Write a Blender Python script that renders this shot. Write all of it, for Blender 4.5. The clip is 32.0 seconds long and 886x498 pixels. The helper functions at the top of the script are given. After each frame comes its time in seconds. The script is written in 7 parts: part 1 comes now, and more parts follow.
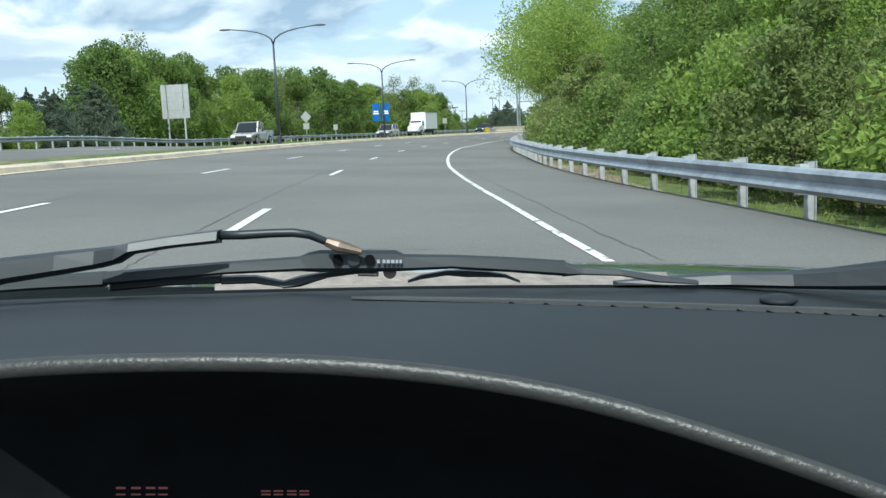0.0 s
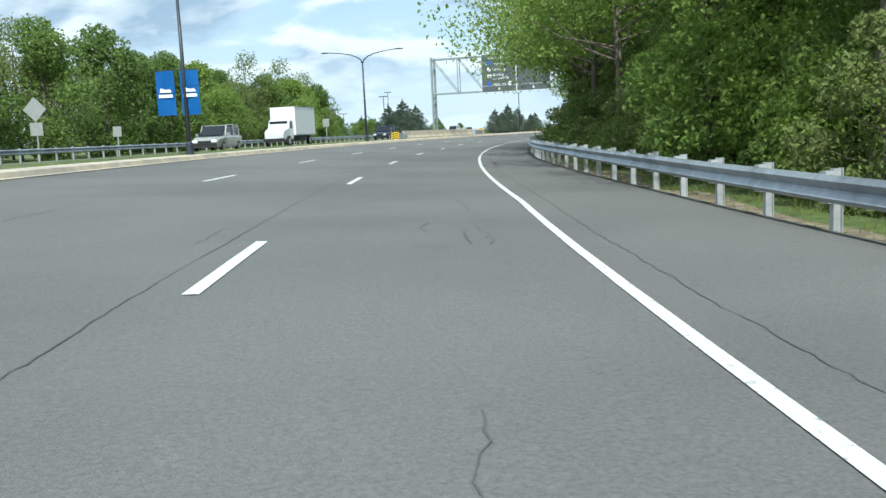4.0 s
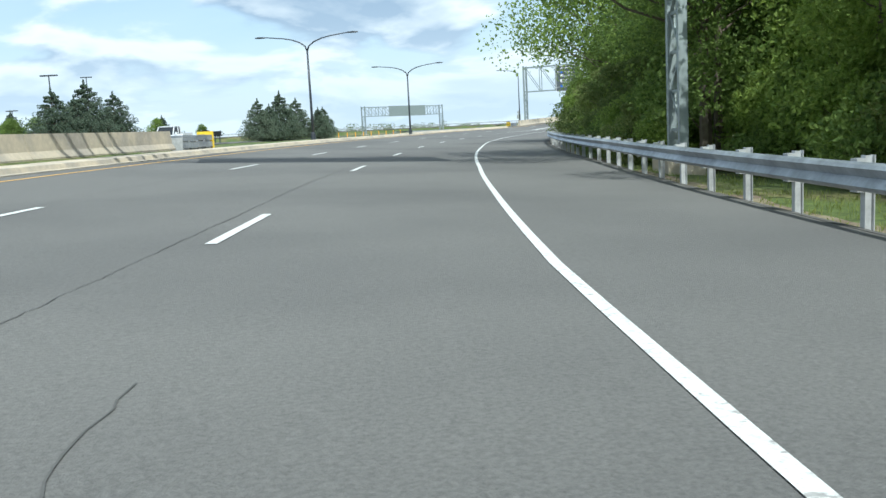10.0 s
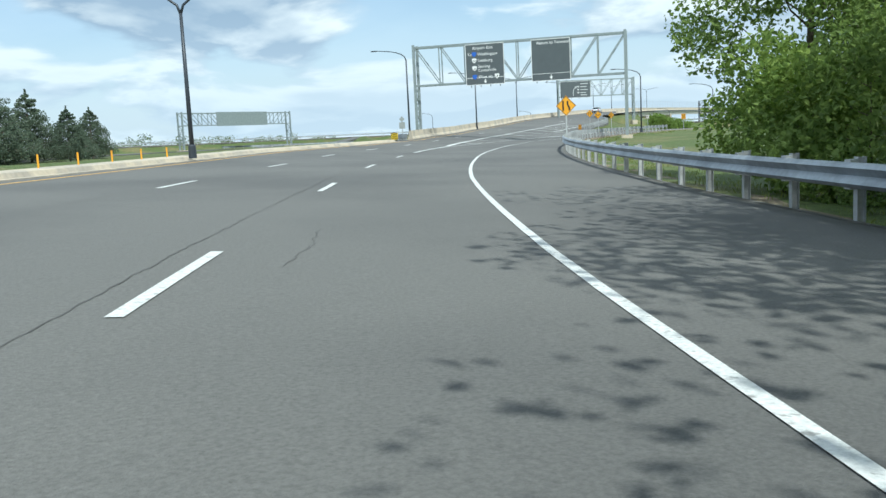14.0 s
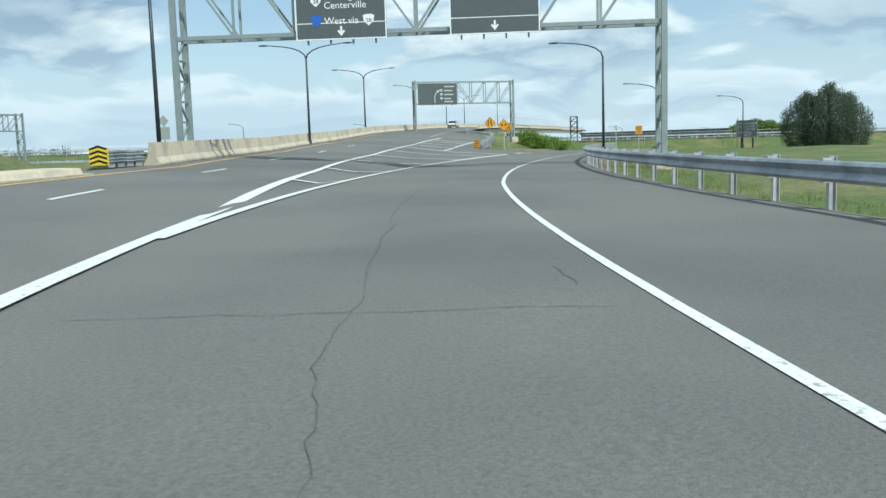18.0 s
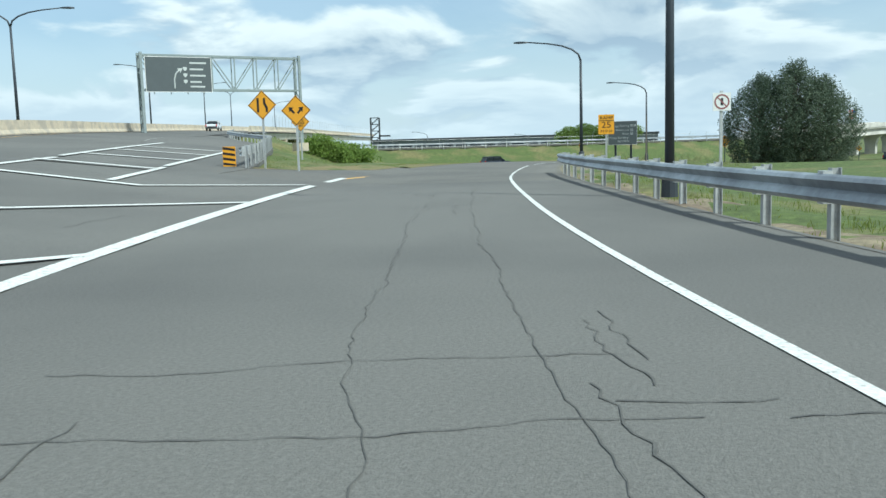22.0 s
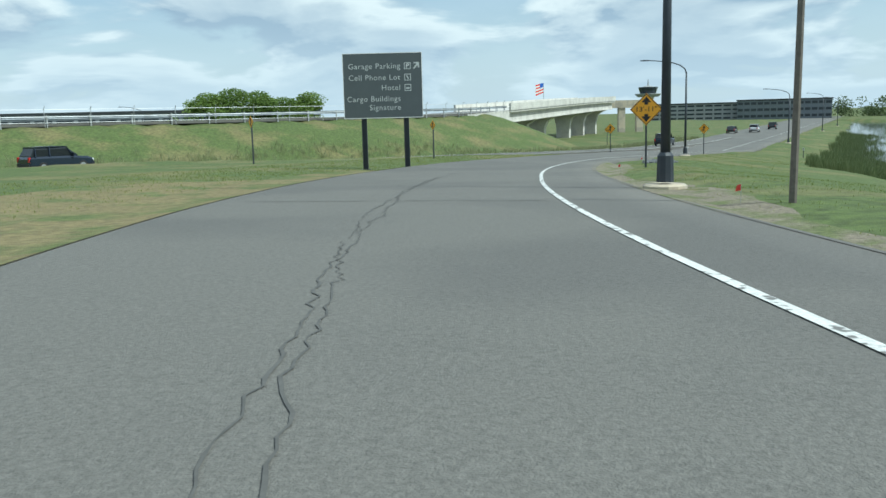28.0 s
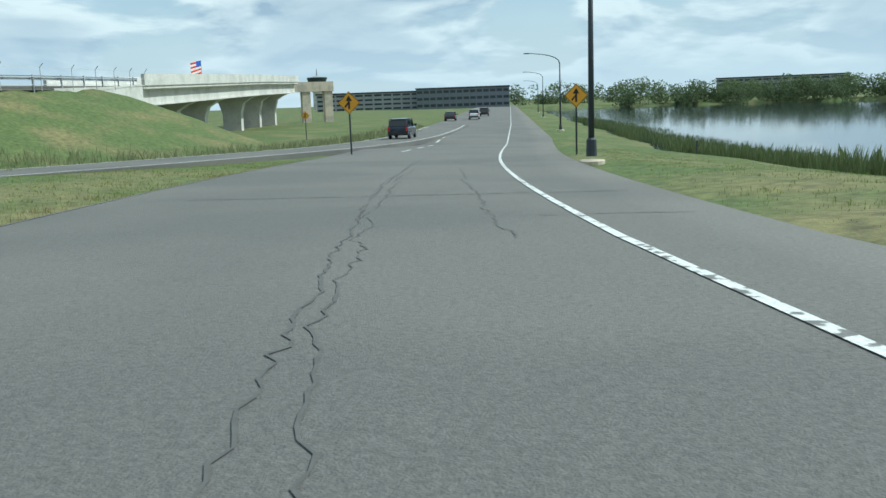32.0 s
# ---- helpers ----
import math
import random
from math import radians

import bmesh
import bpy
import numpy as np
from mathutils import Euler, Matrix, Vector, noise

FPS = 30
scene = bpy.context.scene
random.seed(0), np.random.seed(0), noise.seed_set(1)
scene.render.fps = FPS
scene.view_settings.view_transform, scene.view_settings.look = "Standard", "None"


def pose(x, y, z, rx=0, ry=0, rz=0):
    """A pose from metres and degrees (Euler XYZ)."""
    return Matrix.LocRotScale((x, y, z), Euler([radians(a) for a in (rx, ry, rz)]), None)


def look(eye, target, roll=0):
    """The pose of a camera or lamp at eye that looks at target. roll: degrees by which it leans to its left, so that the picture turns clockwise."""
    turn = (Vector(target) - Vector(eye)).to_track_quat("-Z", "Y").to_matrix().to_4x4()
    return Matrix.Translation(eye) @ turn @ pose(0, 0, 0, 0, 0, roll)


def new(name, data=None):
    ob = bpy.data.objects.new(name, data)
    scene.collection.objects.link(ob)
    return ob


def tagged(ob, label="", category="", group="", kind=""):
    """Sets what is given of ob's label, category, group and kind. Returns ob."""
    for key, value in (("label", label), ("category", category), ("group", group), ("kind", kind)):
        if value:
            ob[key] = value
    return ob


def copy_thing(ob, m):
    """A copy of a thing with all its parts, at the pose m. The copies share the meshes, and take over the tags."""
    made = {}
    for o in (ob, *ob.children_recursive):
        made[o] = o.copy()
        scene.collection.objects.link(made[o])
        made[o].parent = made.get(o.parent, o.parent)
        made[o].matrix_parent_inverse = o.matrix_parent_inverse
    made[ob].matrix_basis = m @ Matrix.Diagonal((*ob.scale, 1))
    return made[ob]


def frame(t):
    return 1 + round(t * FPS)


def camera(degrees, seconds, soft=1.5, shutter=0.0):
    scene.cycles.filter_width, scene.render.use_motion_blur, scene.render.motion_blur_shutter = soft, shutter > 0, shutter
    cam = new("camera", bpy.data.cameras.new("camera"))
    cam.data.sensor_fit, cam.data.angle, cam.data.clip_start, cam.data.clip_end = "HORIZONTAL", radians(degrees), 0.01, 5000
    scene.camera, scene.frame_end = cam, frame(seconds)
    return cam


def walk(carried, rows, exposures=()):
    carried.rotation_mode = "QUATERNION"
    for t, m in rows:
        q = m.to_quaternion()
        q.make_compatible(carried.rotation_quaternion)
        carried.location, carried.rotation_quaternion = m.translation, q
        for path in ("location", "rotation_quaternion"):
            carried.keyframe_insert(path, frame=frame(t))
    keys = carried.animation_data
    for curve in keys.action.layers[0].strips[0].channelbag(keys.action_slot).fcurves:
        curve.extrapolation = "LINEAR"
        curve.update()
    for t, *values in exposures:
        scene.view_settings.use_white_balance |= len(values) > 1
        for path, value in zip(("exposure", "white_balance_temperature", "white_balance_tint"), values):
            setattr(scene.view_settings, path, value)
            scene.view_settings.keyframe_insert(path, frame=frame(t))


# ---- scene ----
# ---- camera ----
cam = camera(53.4, 32.0)
PATH = [
    (0.0, look((-5.02, 0.29, 1.012), (-3.273, 10.052, -0.304), -2.41)),
    (0.5, look((-4.24, 7.22, 1.011), (-2.425, 16.950, -0.310), -2.31)),
    (1.0, look((-3.40, 14.23, 1.012), (-1.431, 23.948, -0.314), -2.21)),
    (1.5, look((-2.40, 21.25, 1.020), (-0.325, 30.935, -0.338), -2.20)),
    (2.0, look((-1.32, 27.93, 1.045), (0.863, 37.589, -0.350), -2.70)),
    (2.5, look((-0.14, 34.30, 1.079), (2.207, 43.923, -0.317), -2.93)),
    (3.0, look((1.12, 40.57, 1.079), (3.710, 50.135, -0.265), -2.84)),
    (3.5, look((2.61, 47.18, 1.077), (5.456, 56.677, -0.233), -2.78)),
    (4.0, look((4.33, 54.01, 1.074), (7.406, 63.442, -0.228), -2.74)),
    (4.5, look((6.25, 60.96, 1.069), (9.536, 70.311, -0.244), -2.73)),
    (5.0, look((8.37, 67.87, 1.058), (11.879, 77.139, -0.283), -2.76)),
    (5.5, look((10.58, 74.65, 1.054), (14.225, 83.876, -0.254), -3.05)),
    (6.0, look((12.77, 81.24, 1.071), (16.640, 90.359, -0.263), -3.22)),
    (6.5, look((15.14, 87.78, 1.080), (19.225, 96.802, -0.333), -3.39)),
    (7.0, look((17.81, 94.41, 1.083), (22.103, 103.338, -0.280), -3.33)),
    (7.5, look((20.63, 101.07, 1.083), (25.126, 109.898, -0.315), -3.35)),
    (8.0, look((23.70, 107.88, 1.077), (28.372, 116.617, -0.320), -3.15)),
    (8.5, look((26.84, 114.63, 1.087), (31.746, 123.228, -0.346), -3.11)),
    (9.0, look((30.08, 121.35, 1.077), (35.094, 129.891, -0.329), -3.30)),
    (9.5, look((33.60, 127.99, 1.078), (38.806, 136.423, -0.264), -3.03)),
    (10.0, look((37.28, 134.52, 1.092), (42.645, 142.852, -0.279), -3.01)),
    (10.5, look((41.02, 140.79, 1.093), (46.525, 149.032, -0.240), -2.72)),
    (11.0, look((44.47, 146.59, 1.087), (50.154, 154.697, -0.283), -2.81)),
    (11.5, look((47.79, 151.97, 1.072), (53.656, 159.961, -0.216), -2.61)),
    (12.0, look((51.29, 157.26, 1.075), (57.381, 165.063, -0.334), -2.71)),
    (12.5, look((54.92, 162.46, 1.077), (61.135, 170.179, -0.285), -2.88)),
    (13.0, look((58.86, 167.77, 1.075), (65.253, 175.332, -0.318), -2.95)),
    (13.5, look((62.90, 173.05, 1.077), (69.432, 180.498, -0.256), -2.87)),
    (14.0, look((66.98, 178.29, 1.077), (73.650, 185.628, -0.226), -2.79)),
    (14.5, look((71.14, 183.43, 1.075), (77.953, 190.639, -0.211), -2.75)),
    (15.0, look((75.37, 188.44, 1.072), (82.344, 195.485, -0.196), -2.72)),
    (15.5, look((79.65, 193.27, 1.066), (86.803, 200.142, -0.188), -2.71)),
    (16.0, look((83.97, 197.91, 1.069), (91.285, 204.611, -0.226), -2.58)),
    (16.5, look((88.29, 202.39, 1.044), (95.775, 208.903, -0.179), -2.37)),
    (17.0, look((92.67, 206.73, 1.055), (100.342, 213.018, -0.209), -2.14)),
    (17.5, look((97.09, 210.87, 1.065), (104.938, 216.947, -0.137), -1.93)),
    (18.0, look((101.72, 214.79, 1.075), (109.758, 220.623, -0.108), -1.76)),
    (18.5, look((106.31, 218.53, 1.072), (114.537, 224.102, -0.087), -1.61)),
    (19.0, look((110.95, 222.02, 1.071), (119.360, 227.313, -0.092), -1.53)),
    (19.5, look((115.86, 225.42, 1.077), (124.436, 230.418, -0.101), -1.44)),
    (20.0, look((120.84, 228.67, 1.086), (129.580, 233.400, -0.066), -1.30)),
    (20.5, look((125.91, 231.82, 1.104), (134.797, 236.255, -0.070), -1.18)),
    (21.0, look((130.88, 234.72, 1.118), (139.879, 238.906, -0.081), -1.19)),
    (21.5, look((135.71, 237.28, 1.134), (144.841, 241.196, -0.035), -1.33)),
    (22.0, look((140.69, 239.67, 1.136), (149.922, 243.340, -0.029), -1.62)),
    (22.5, look((145.82, 241.95, 1.136), (155.144, 245.359, -0.114), -1.56)),
    (23.0, look((151.06, 244.05, 1.126), (160.458, 247.221, -0.145), -1.56)),
    (23.5, look((156.67, 246.06, 1.108), (166.146, 248.966, -0.186), -1.70)),
    (24.0, look((162.18, 247.89, 1.103), (171.728, 250.518, -0.254), -1.79)),
    (24.5, look((167.44, 249.61, 1.073), (177.082, 251.910, -0.244), -1.70)),
    (25.0, look((172.67, 251.16, 1.077), (182.377, 253.164, -0.227), -1.70)),
    (25.5, look((177.92, 252.54, 1.075), (187.683, 254.238, -0.260), -1.68)),
    (26.0, look((183.26, 253.75, 1.053), (193.065, 255.113, -0.349), -1.66)),
    (26.5, look((188.76, 254.81, 1.004), (198.598, 255.793, -0.465), -1.63)),
    (27.0, look((194.48, 255.76, 0.932), (204.353, 256.363, -0.535), -1.42)),
    (27.5, look((200.27, 256.48, 0.816), (210.152, 256.612, -0.687), -1.37)),
    (28.0, look((206.20, 256.90, 0.660), (216.080, 256.568, -0.825), -1.42)),
    (28.5, look((212.21, 257.01, 0.521), (222.050, 256.186, -1.039), -1.65)),
    (29.0, look((217.91, 256.86, 0.367), (227.698, 255.595, -1.217), -1.97)),
    (29.5, look((223.88, 256.37, 0.178), (233.605, 254.655, -1.413), -2.00)),
    (30.0, look((230.05, 255.57, -0.027), (239.681, 253.397, -1.636), -1.83)),
    (30.5, look((236.29, 254.40, -0.274), (245.804, 251.775, -1.901), -1.63)),
    (31.0, look((242.53, 252.94, -0.519), (251.904, 249.864, -2.171), -1.62)),
    (31.5, look((248.84, 251.18, -0.769), (258.040, 247.650, -2.450), -1.69)),
    (32.0, look((255.19, 249.24, -1.025), (264.262, 245.362, -2.678), -2.04)),
]
walk(cam, PATH, [(0.0, 0.4, 5750, -1), (9.0, 0.4, 5750, 1), (13.0, 0.32, 5750, 0), (16.0, 0.1, 5700, -3), (19.0, 0.12, 5750, -4), (24.0, 0.18, 5750, -4), (28.0, 0.08, 5700, -5), (32.0, 0.05, 5650, -6)])

# ---- world, sun ----
SUN_AZ = Vector((-0.35, -0.94, 0)).normalized()
SUN_EL = radians(50)


def make_world():
    w = bpy.data.worlds.new("sky")
    scene.world = w
    w.use_nodes = True
    nt = w.node_tree
    nt.nodes.clear()
    N, L = nt.nodes.new, nt.links.new
    out = N("ShaderNodeOutputWorld")
    bg = N("ShaderNodeBackground")
    bg.inputs["Strength"].default_value = 0.105
    sky = N("ShaderNodeTexSky")
    sky.sky_type = 'NISHITA'
    sky.sun_disc = False
    sky.sun_elevation = SUN_EL
    sky.sun_rotation = math.atan2(SUN_AZ.x, SUN_AZ.y)
    sky.air_density, sky.dust_density, sky.ozone_density = 1.0, 1.2, 2.0
    tc = N("ShaderNodeTexCoord")
    sep = N("ShaderNodeSeparateXYZ")
    L(tc.outputs["Generated"], sep.inputs[0])

    def math_node(op, a, b=None, c=None, clamp=False):
        n = N("ShaderNodeMath")
        n.operation, n.use_clamp = op, clamp
        for k, v in enumerate((a, b, c)):
            if v is None:
                continue
            if isinstance(v, (int, float)):
                n.inputs[k].default_value = v
            else:
                L(v, n.inputs[k])
        return n.outputs[0]

    def ranged(v, lo, hi, a=0.0, b=1.0):
        m = N("ShaderNodeMapRange")
        m.interpolation_type = 'SMOOTHSTEP'
        for key, x in (("From Min", lo), ("From Max", hi), ("To Min", a), ("To Max", b)):
            m.inputs[key].default_value = x
        L(v, m.inputs["Value"])
        return m.outputs[0]

    def blend(f, a, b):
        m = N("ShaderNodeMix")
        m.data_type = 'RGBA'
        L(f, m.inputs["Factor"])
        for key, x in (("A", a), ("B", b)):
            if isinstance(x, tuple):
                m.inputs[key].default_value = (*x, 1)
            else:
                L(x, m.inputs[key])
        return m.outputs["Result"]

    # the cloud deck is a flat layer overhead: it crowds together towards the horizon
    up = math_node('ADD', math_node('MAXIMUM', sep.outputs["Z"], 0.0), 0.26)
    inv = math_node('DIVIDE', 1.0, up)

    def layer(scale, detail, rough, shift, nearer=1.0, warp=0.3):
        k = N("ShaderNodeVectorMath")
        k.operation = 'SCALE'
        L(tc.outputs["Generated"], k.inputs[0])
        L(math_node('MULTIPLY', inv, nearer), k.inputs["Scale"])
        flat = N("ShaderNodeVectorMath")
        flat.operation = 'MULTIPLY_ADD'
        flat.inputs[1].default_value = (1, 1, 0)
        flat.inputs[2].default_value = shift
        L(k.outputs[0], flat.inputs[0])
        n = N("ShaderNodeTexNoise")
        n.inputs["Scale"].default_value = scale
        n.inputs["Detail"].default_value = detail
        n.inputs["Roughness"].default_value = rough
        n.inputs["Distortion"].default_value = warp
        L(flat.outputs[0], n.inputs["Vector"])
        return n.outputs["Fac"]

    big = layer(0.55, 3, 0.5, CLOUD_SHIFT)
    puff = layer(1.75, 8, 0.5, CLOUD_SHIFT)
    above = layer(1.75, 8, 0.5, CLOUD_SHIFT, 0.95)
    wisp = layer(2.2, 4, 0.5, (7.7, 2.1, 0), 1.0, 0.4)
    dens = math_node('ADD', math_node('MULTIPLY', puff, 0.62), math_node('MULTIPLY', big, 0.38))
    cover = ranged(dens, 0.44, 0.5)
    thick = ranged(dens, 0.5, 0.6)
    # tops that stand clear of the cloud above them catch the sun
    lit = math_node('MULTIPLY_ADD', math_node('SUBTRACT', puff, above), 9.0, 0.6, True)
    lit = math_node('MULTIPLY', lit, math_node('MULTIPLY_ADD', thick, -0.62, 1.0), None, True)
    lit = math_node('ADD', math_node('MULTIPLY', lit, 0.86), math_node('MULTIPLY', wisp, 0.16), None, True)
    cloud = blend(lit, (2.8, 3.7, 4.8), (8.6, 8.7, 8.6))
    blue = blend(math_node('MULTIPLY_ADD', wisp, 0.5, 0.12, True), sky.outputs[0], (6.6, 7.4, 8.1))
    both = blend(cover, blue, cloud)
    # pale haze along the horizon
    hz = ranged(sep.outputs["Z"], 0.0, 0.16, 0.75, 0.0)
    final = blend(hz, both, (6.2, 6.9, 7.5))
    L(final, bg.inputs["Color"])
    L(bg.outputs[0], out.inputs[0])


CLOUD_SHIFT = (3.1, 1.7, 0)
make_world()
sun = new("sun", bpy.data.lights.new("sun", 'SUN'))
sun.data.energy = 4.0
sun.data.angle = radians(0.6)
sun.data.color = (1.0, 0.95, 0.87)
sun.matrix_world = look((0, 0, 60), Vector((0, 0, 60)) - (SUN_AZ * math.cos(SUN_EL) + Vector((0, 0, math.sin(SUN_EL)))))

# ---- materials ----


def material(name, base, rough=0.7, metal=0.0, var=0.25, scale=6.0, bump=0.0, bump_scale=60.0, second=None, second_scale=0.6,
             second_lo=0.45, second_hi=0.6, spec=0.5, rand=0.0, coat=0.0):
    m = bpy.data.materials.new(name)
    m.use_nodes = True
    nt = m.node_tree
    N, L = nt.nodes.new, nt.links.new
    b = nt.nodes["Principled BSDF"]
    b.inputs["Roughness"].default_value = rough
    b.inputs["Metallic"].default_value = metal
    b.inputs["Specular IOR Level"].default_value = spec
    b.inputs["Coat Weight"].default_value = coat
    tc = N("ShaderNodeTexCoord")
    n = N("ShaderNodeTexNoise")
    n.inputs["Scale"].default_value = scale
    n.inputs["Detail"].default_value = 6
    n.inputs["Roughness"].default_value = 0.65
    L(tc.outputs["Object"], n.inputs["Vector"])
    mr = N("ShaderNodeMapRange")
    mr.inputs["From Min"].default_value = 0.3
    mr.inputs["From Max"].default_value = 0.7
    mr.inputs["To Min"].default_value = 1 - var
    mr.inputs["To Max"].default_value = 1 + var
    L(n.outputs["Fac"], mr.inputs["Value"])
    col = N("ShaderNodeMix")
    col.data_type = 'RGBA'
    col.inputs["A"].default_value = (*base, 1)
    col.inputs["B"].default_value = (*(second or base), 1)
    if second:
        n2 = N("ShaderNodeTexNoise")
        n2.inputs["Scale"].default_value = second_scale
        n2.inputs["Detail"].default_value = 5
        L(tc.outputs["Object"], n2.inputs["Vector"])
        m2 = N("ShaderNodeMapRange")
        m2.inputs["From Min"].default_value = second_lo
        m2.inputs["From Max"].default_value = second_hi
        L(n2.outputs["Fac"], m2.inputs["Value"])
        L(m2.outputs[0], col.inputs["Factor"])
    else:
        col.inputs["Factor"].default_value = 0
    mul = N("ShaderNodeVectorMath")
    mul.operation = 'SCALE'
    L(col.outputs["Result"], mul.inputs[0])
    if rand:
        oi = N("ShaderNodeObjectInfo")
        r = N("ShaderNodeMapRange")
        r.inputs["To Min"].default_value = 1 - rand
        r.inputs["To Max"].default_value = 1 + rand
        L(oi.outputs["Random"], r.inputs["Value"])
        mm = N("ShaderNodeMath")
        mm.operation = 'MULTIPLY'
        L(r.outputs[0], mm.inputs[0])
        L(mr.outputs[0], mm.inputs[1])
        L(mm.outputs[0], mul.inputs["Scale"])
    else:
        L(mr.outputs[0], mul.inputs["Scale"])
    L(mul.outputs[0], b.inputs["Base Color"])
    if bump:
        n3 = N("ShaderNodeTexNoise")
        n3.inputs["Scale"].default_value = bump_scale
        n3.inputs["Detail"].default_value = 4
        L(tc.outputs["Object"], n3.inputs["Vector"])
        bp = N("ShaderNodeBump")
        bp.inputs["Strength"].default_value = bump
        bp.inputs["Distance"].default_value = 0.02
        L(n3.outputs["Fac"], bp.inputs["Height"])
        L(bp.outputs[0], b.inputs["Normal"])
    return m


def leaf_material(name, a, b_, trans=0.35):
    m = bpy.data.materials.new(name)
    m.use_nodes = True
    nt = m.node_tree
    N, L = nt.nodes.new, nt.links.new
    p = nt.nodes["Principled BSDF"]
    p.inputs["Roughness"].default_value = 0.6
    p.inputs["Specular IOR Level"].default_value = 0.25
    g = N("ShaderNodeNewGeometry")
    oi = N("ShaderNodeObjectInfo")
    mixf = N("ShaderNodeMath")
    mixf.operation = 'MULTIPLY_ADD'
    mixf.inputs[1].default_value = 0.65
    L(g.outputs["Random Per Island"], mixf.inputs[0])
    sc = N("ShaderNodeMath")
    sc.operation = 'MULTIPLY'
    sc.inputs[1].default_value = 0.35
    L(oi.outputs["Random"], sc.inputs[0])
    L(sc.outputs[0], mixf.inputs[2])
    c = N("ShaderNodeMix")
    c.data_type = 'RGBA'
    c.inputs["A"].default_value = (*a, 1)
    c.inputs["B"].default_value = (*b_, 1)
    L(mixf.outputs[0], c.inputs["Factor"])
    L(c.outputs["Result"], p.inputs["Base Color"])
    t = N("ShaderNodeBsdfTranslucent")
    L(c.outputs["Result"], t.inputs["Color"])
    mx = N("ShaderNodeMixShader")
    mx.inputs[0].default_value = trans
    L(p.outputs[0], mx.inputs[1])
    L(t.outputs[0], mx.inputs[2])
    L(mx.outputs[0], nt.nodes["Material Output"].inputs[0])
    return m


ASPHALT = material("asphalt", (0.155, 0.15, 0.138), 0.85, var=0.26, scale=38, bump=0.5, bump_scale=90, second=(0.115, 0.112, 0.105), second_scale=0.16, second_lo=0.42, second_hi=0.66)
ASPHALT_OLD = material("asphalt_worn", (0.152, 0.145, 0.13), 0.85, var=0.28, scale=34, bump=0.5, bump_scale=90, second=(0.125, 0.12, 0.11), second_scale=0.2)
PAINT_WHITE = material("road_paint_white", (0.66, 0.66, 0.63), 0.7, var=0.25, scale=30, second=(0.34, 0.33, 0.31), second_scale=14, second_lo=0.6, second_hi=0.68)
PAINT_WORN = material("worn_road_paint", (0.66, 0.66, 0.63), 0.7, var=0.25, scale=30, second=(0.16, 0.155, 0.145), second_scale=7.5, second_lo=0.55, second_hi=0.6)
PAINT_YELLOW = material("road_paint_yellow", (0.72, 0.42, 0.1), 0.6, var=0.2, scale=18, second=(0.42, 0.3, 0.14), second_scale=5, second_lo=0.55, second_hi=0.7)
SEAL = material("crack_shadow", (0.1, 0.097, 0.09), 0.8, var=0.2, scale=10)
CONCRETE = material("concrete", (0.56, 0.48, 0.36), 0.85, var=0.12, scale=5, bump=0.3, bump_scale=40, second=(0.42, 0.37, 0.3), second_scale=0.8)
CONCRETE_WHITE = material("pale_concrete", (0.6, 0.58, 0.53), 0.85, var=0.1, scale=3, bump=0.2, second=(0.5, 0.48, 0.44), second_scale=0.4)
GALV = material("galvanised_steel", (0.4, 0.43, 0.46), 0.45, metal=0.6, var=0.2, scale=5, second=(0.28, 0.3, 0.33), second_scale=0.9)
GALV_POST = material("galvanised_post", (0.46, 0.47, 0.47), 0.55, metal=0.4, var=0.16, scale=8, rand=0.12)
GANTRY_STEEL = material("gantry_steel", (0.29, 0.33, 0.33), 0.5, metal=0.35, var=0.12, scale=3)
DARK_POLE = material("dark_painted_pole", (0.034, 0.041, 0.052), 0.45, var=0.15, scale=6)
SIGN_GREY = material("dark_grey_sign_sheet", (0.088, 0.102, 0.108), 0.5, var=0.06, scale=2)
SIGN_BACK = material("bare_aluminium_sign_back", (0.5, 0.5, 0.49), 0.45, metal=0.5, var=0.1, scale=3)
CUSHION_YELLOW = material("yellow_cushion_nose", (0.75, 0.52, 0.03), 0.5, var=0.1)
SIGN_LEGEND = material("grey_white_legend", (0.52, 0.54, 0.53), 0.5, var=0.05)
SIGN_WHITE = material("white_sign_sheet", (0.8, 0.8, 0.78), 0.45, var=0.03)
SIGN_YELLOW = material("amber_sign_sheet", (0.78, 0.36, 0.02), 0.45, var=0.04)
SIGN_BLACK = material("black_legend", (0.012, 0.012, 0.014), 0.5, var=0.05)
SIGN_BLUE = material("blue_legend", (0.03, 0.12, 0.5), 0.5, var=0.05)
BANNER_BLUE = material("blue_banner_cloth", (0.02, 0.19, 0.55), 0.75, var=0.08, scale=3)
GRASS = material("mown_grass", (0.086, 0.118, 0.029), 0.9, var=0.5, scale=3.5, bump=1.0, bump_scale=25, second=(0.165, 0.15, 0.058), second_scale=0.22, second_lo=0.48, second_hi=0.66)
BARK = material("bark", (0.13, 0.105, 0.08), 0.9, var=0.3, scale=8, bump=0.6, bump_scale=20)
LEAF_A = leaf_material("leaf_mid_green", (0.085, 0.145, 0.045), (0.31, 0.41, 0.11), 0.55)
LEAF_B = leaf_material("leaf_fresh_green", (0.14, 0.23, 0.055), (0.4, 0.5, 0.12), 0.55)
LEAF_C = leaf_material("leaf_olive", (0.11, 0.165, 0.055), (0.31, 0.35, 0.12), 0.5)
# far leaves: distance haze is mixed into this darker, bluer green
LEAF_FAR = leaf_material("leaf_hazed_green", (0.075, 0.11, 0.055), (0.2, 0.25, 0.11), 0.4)
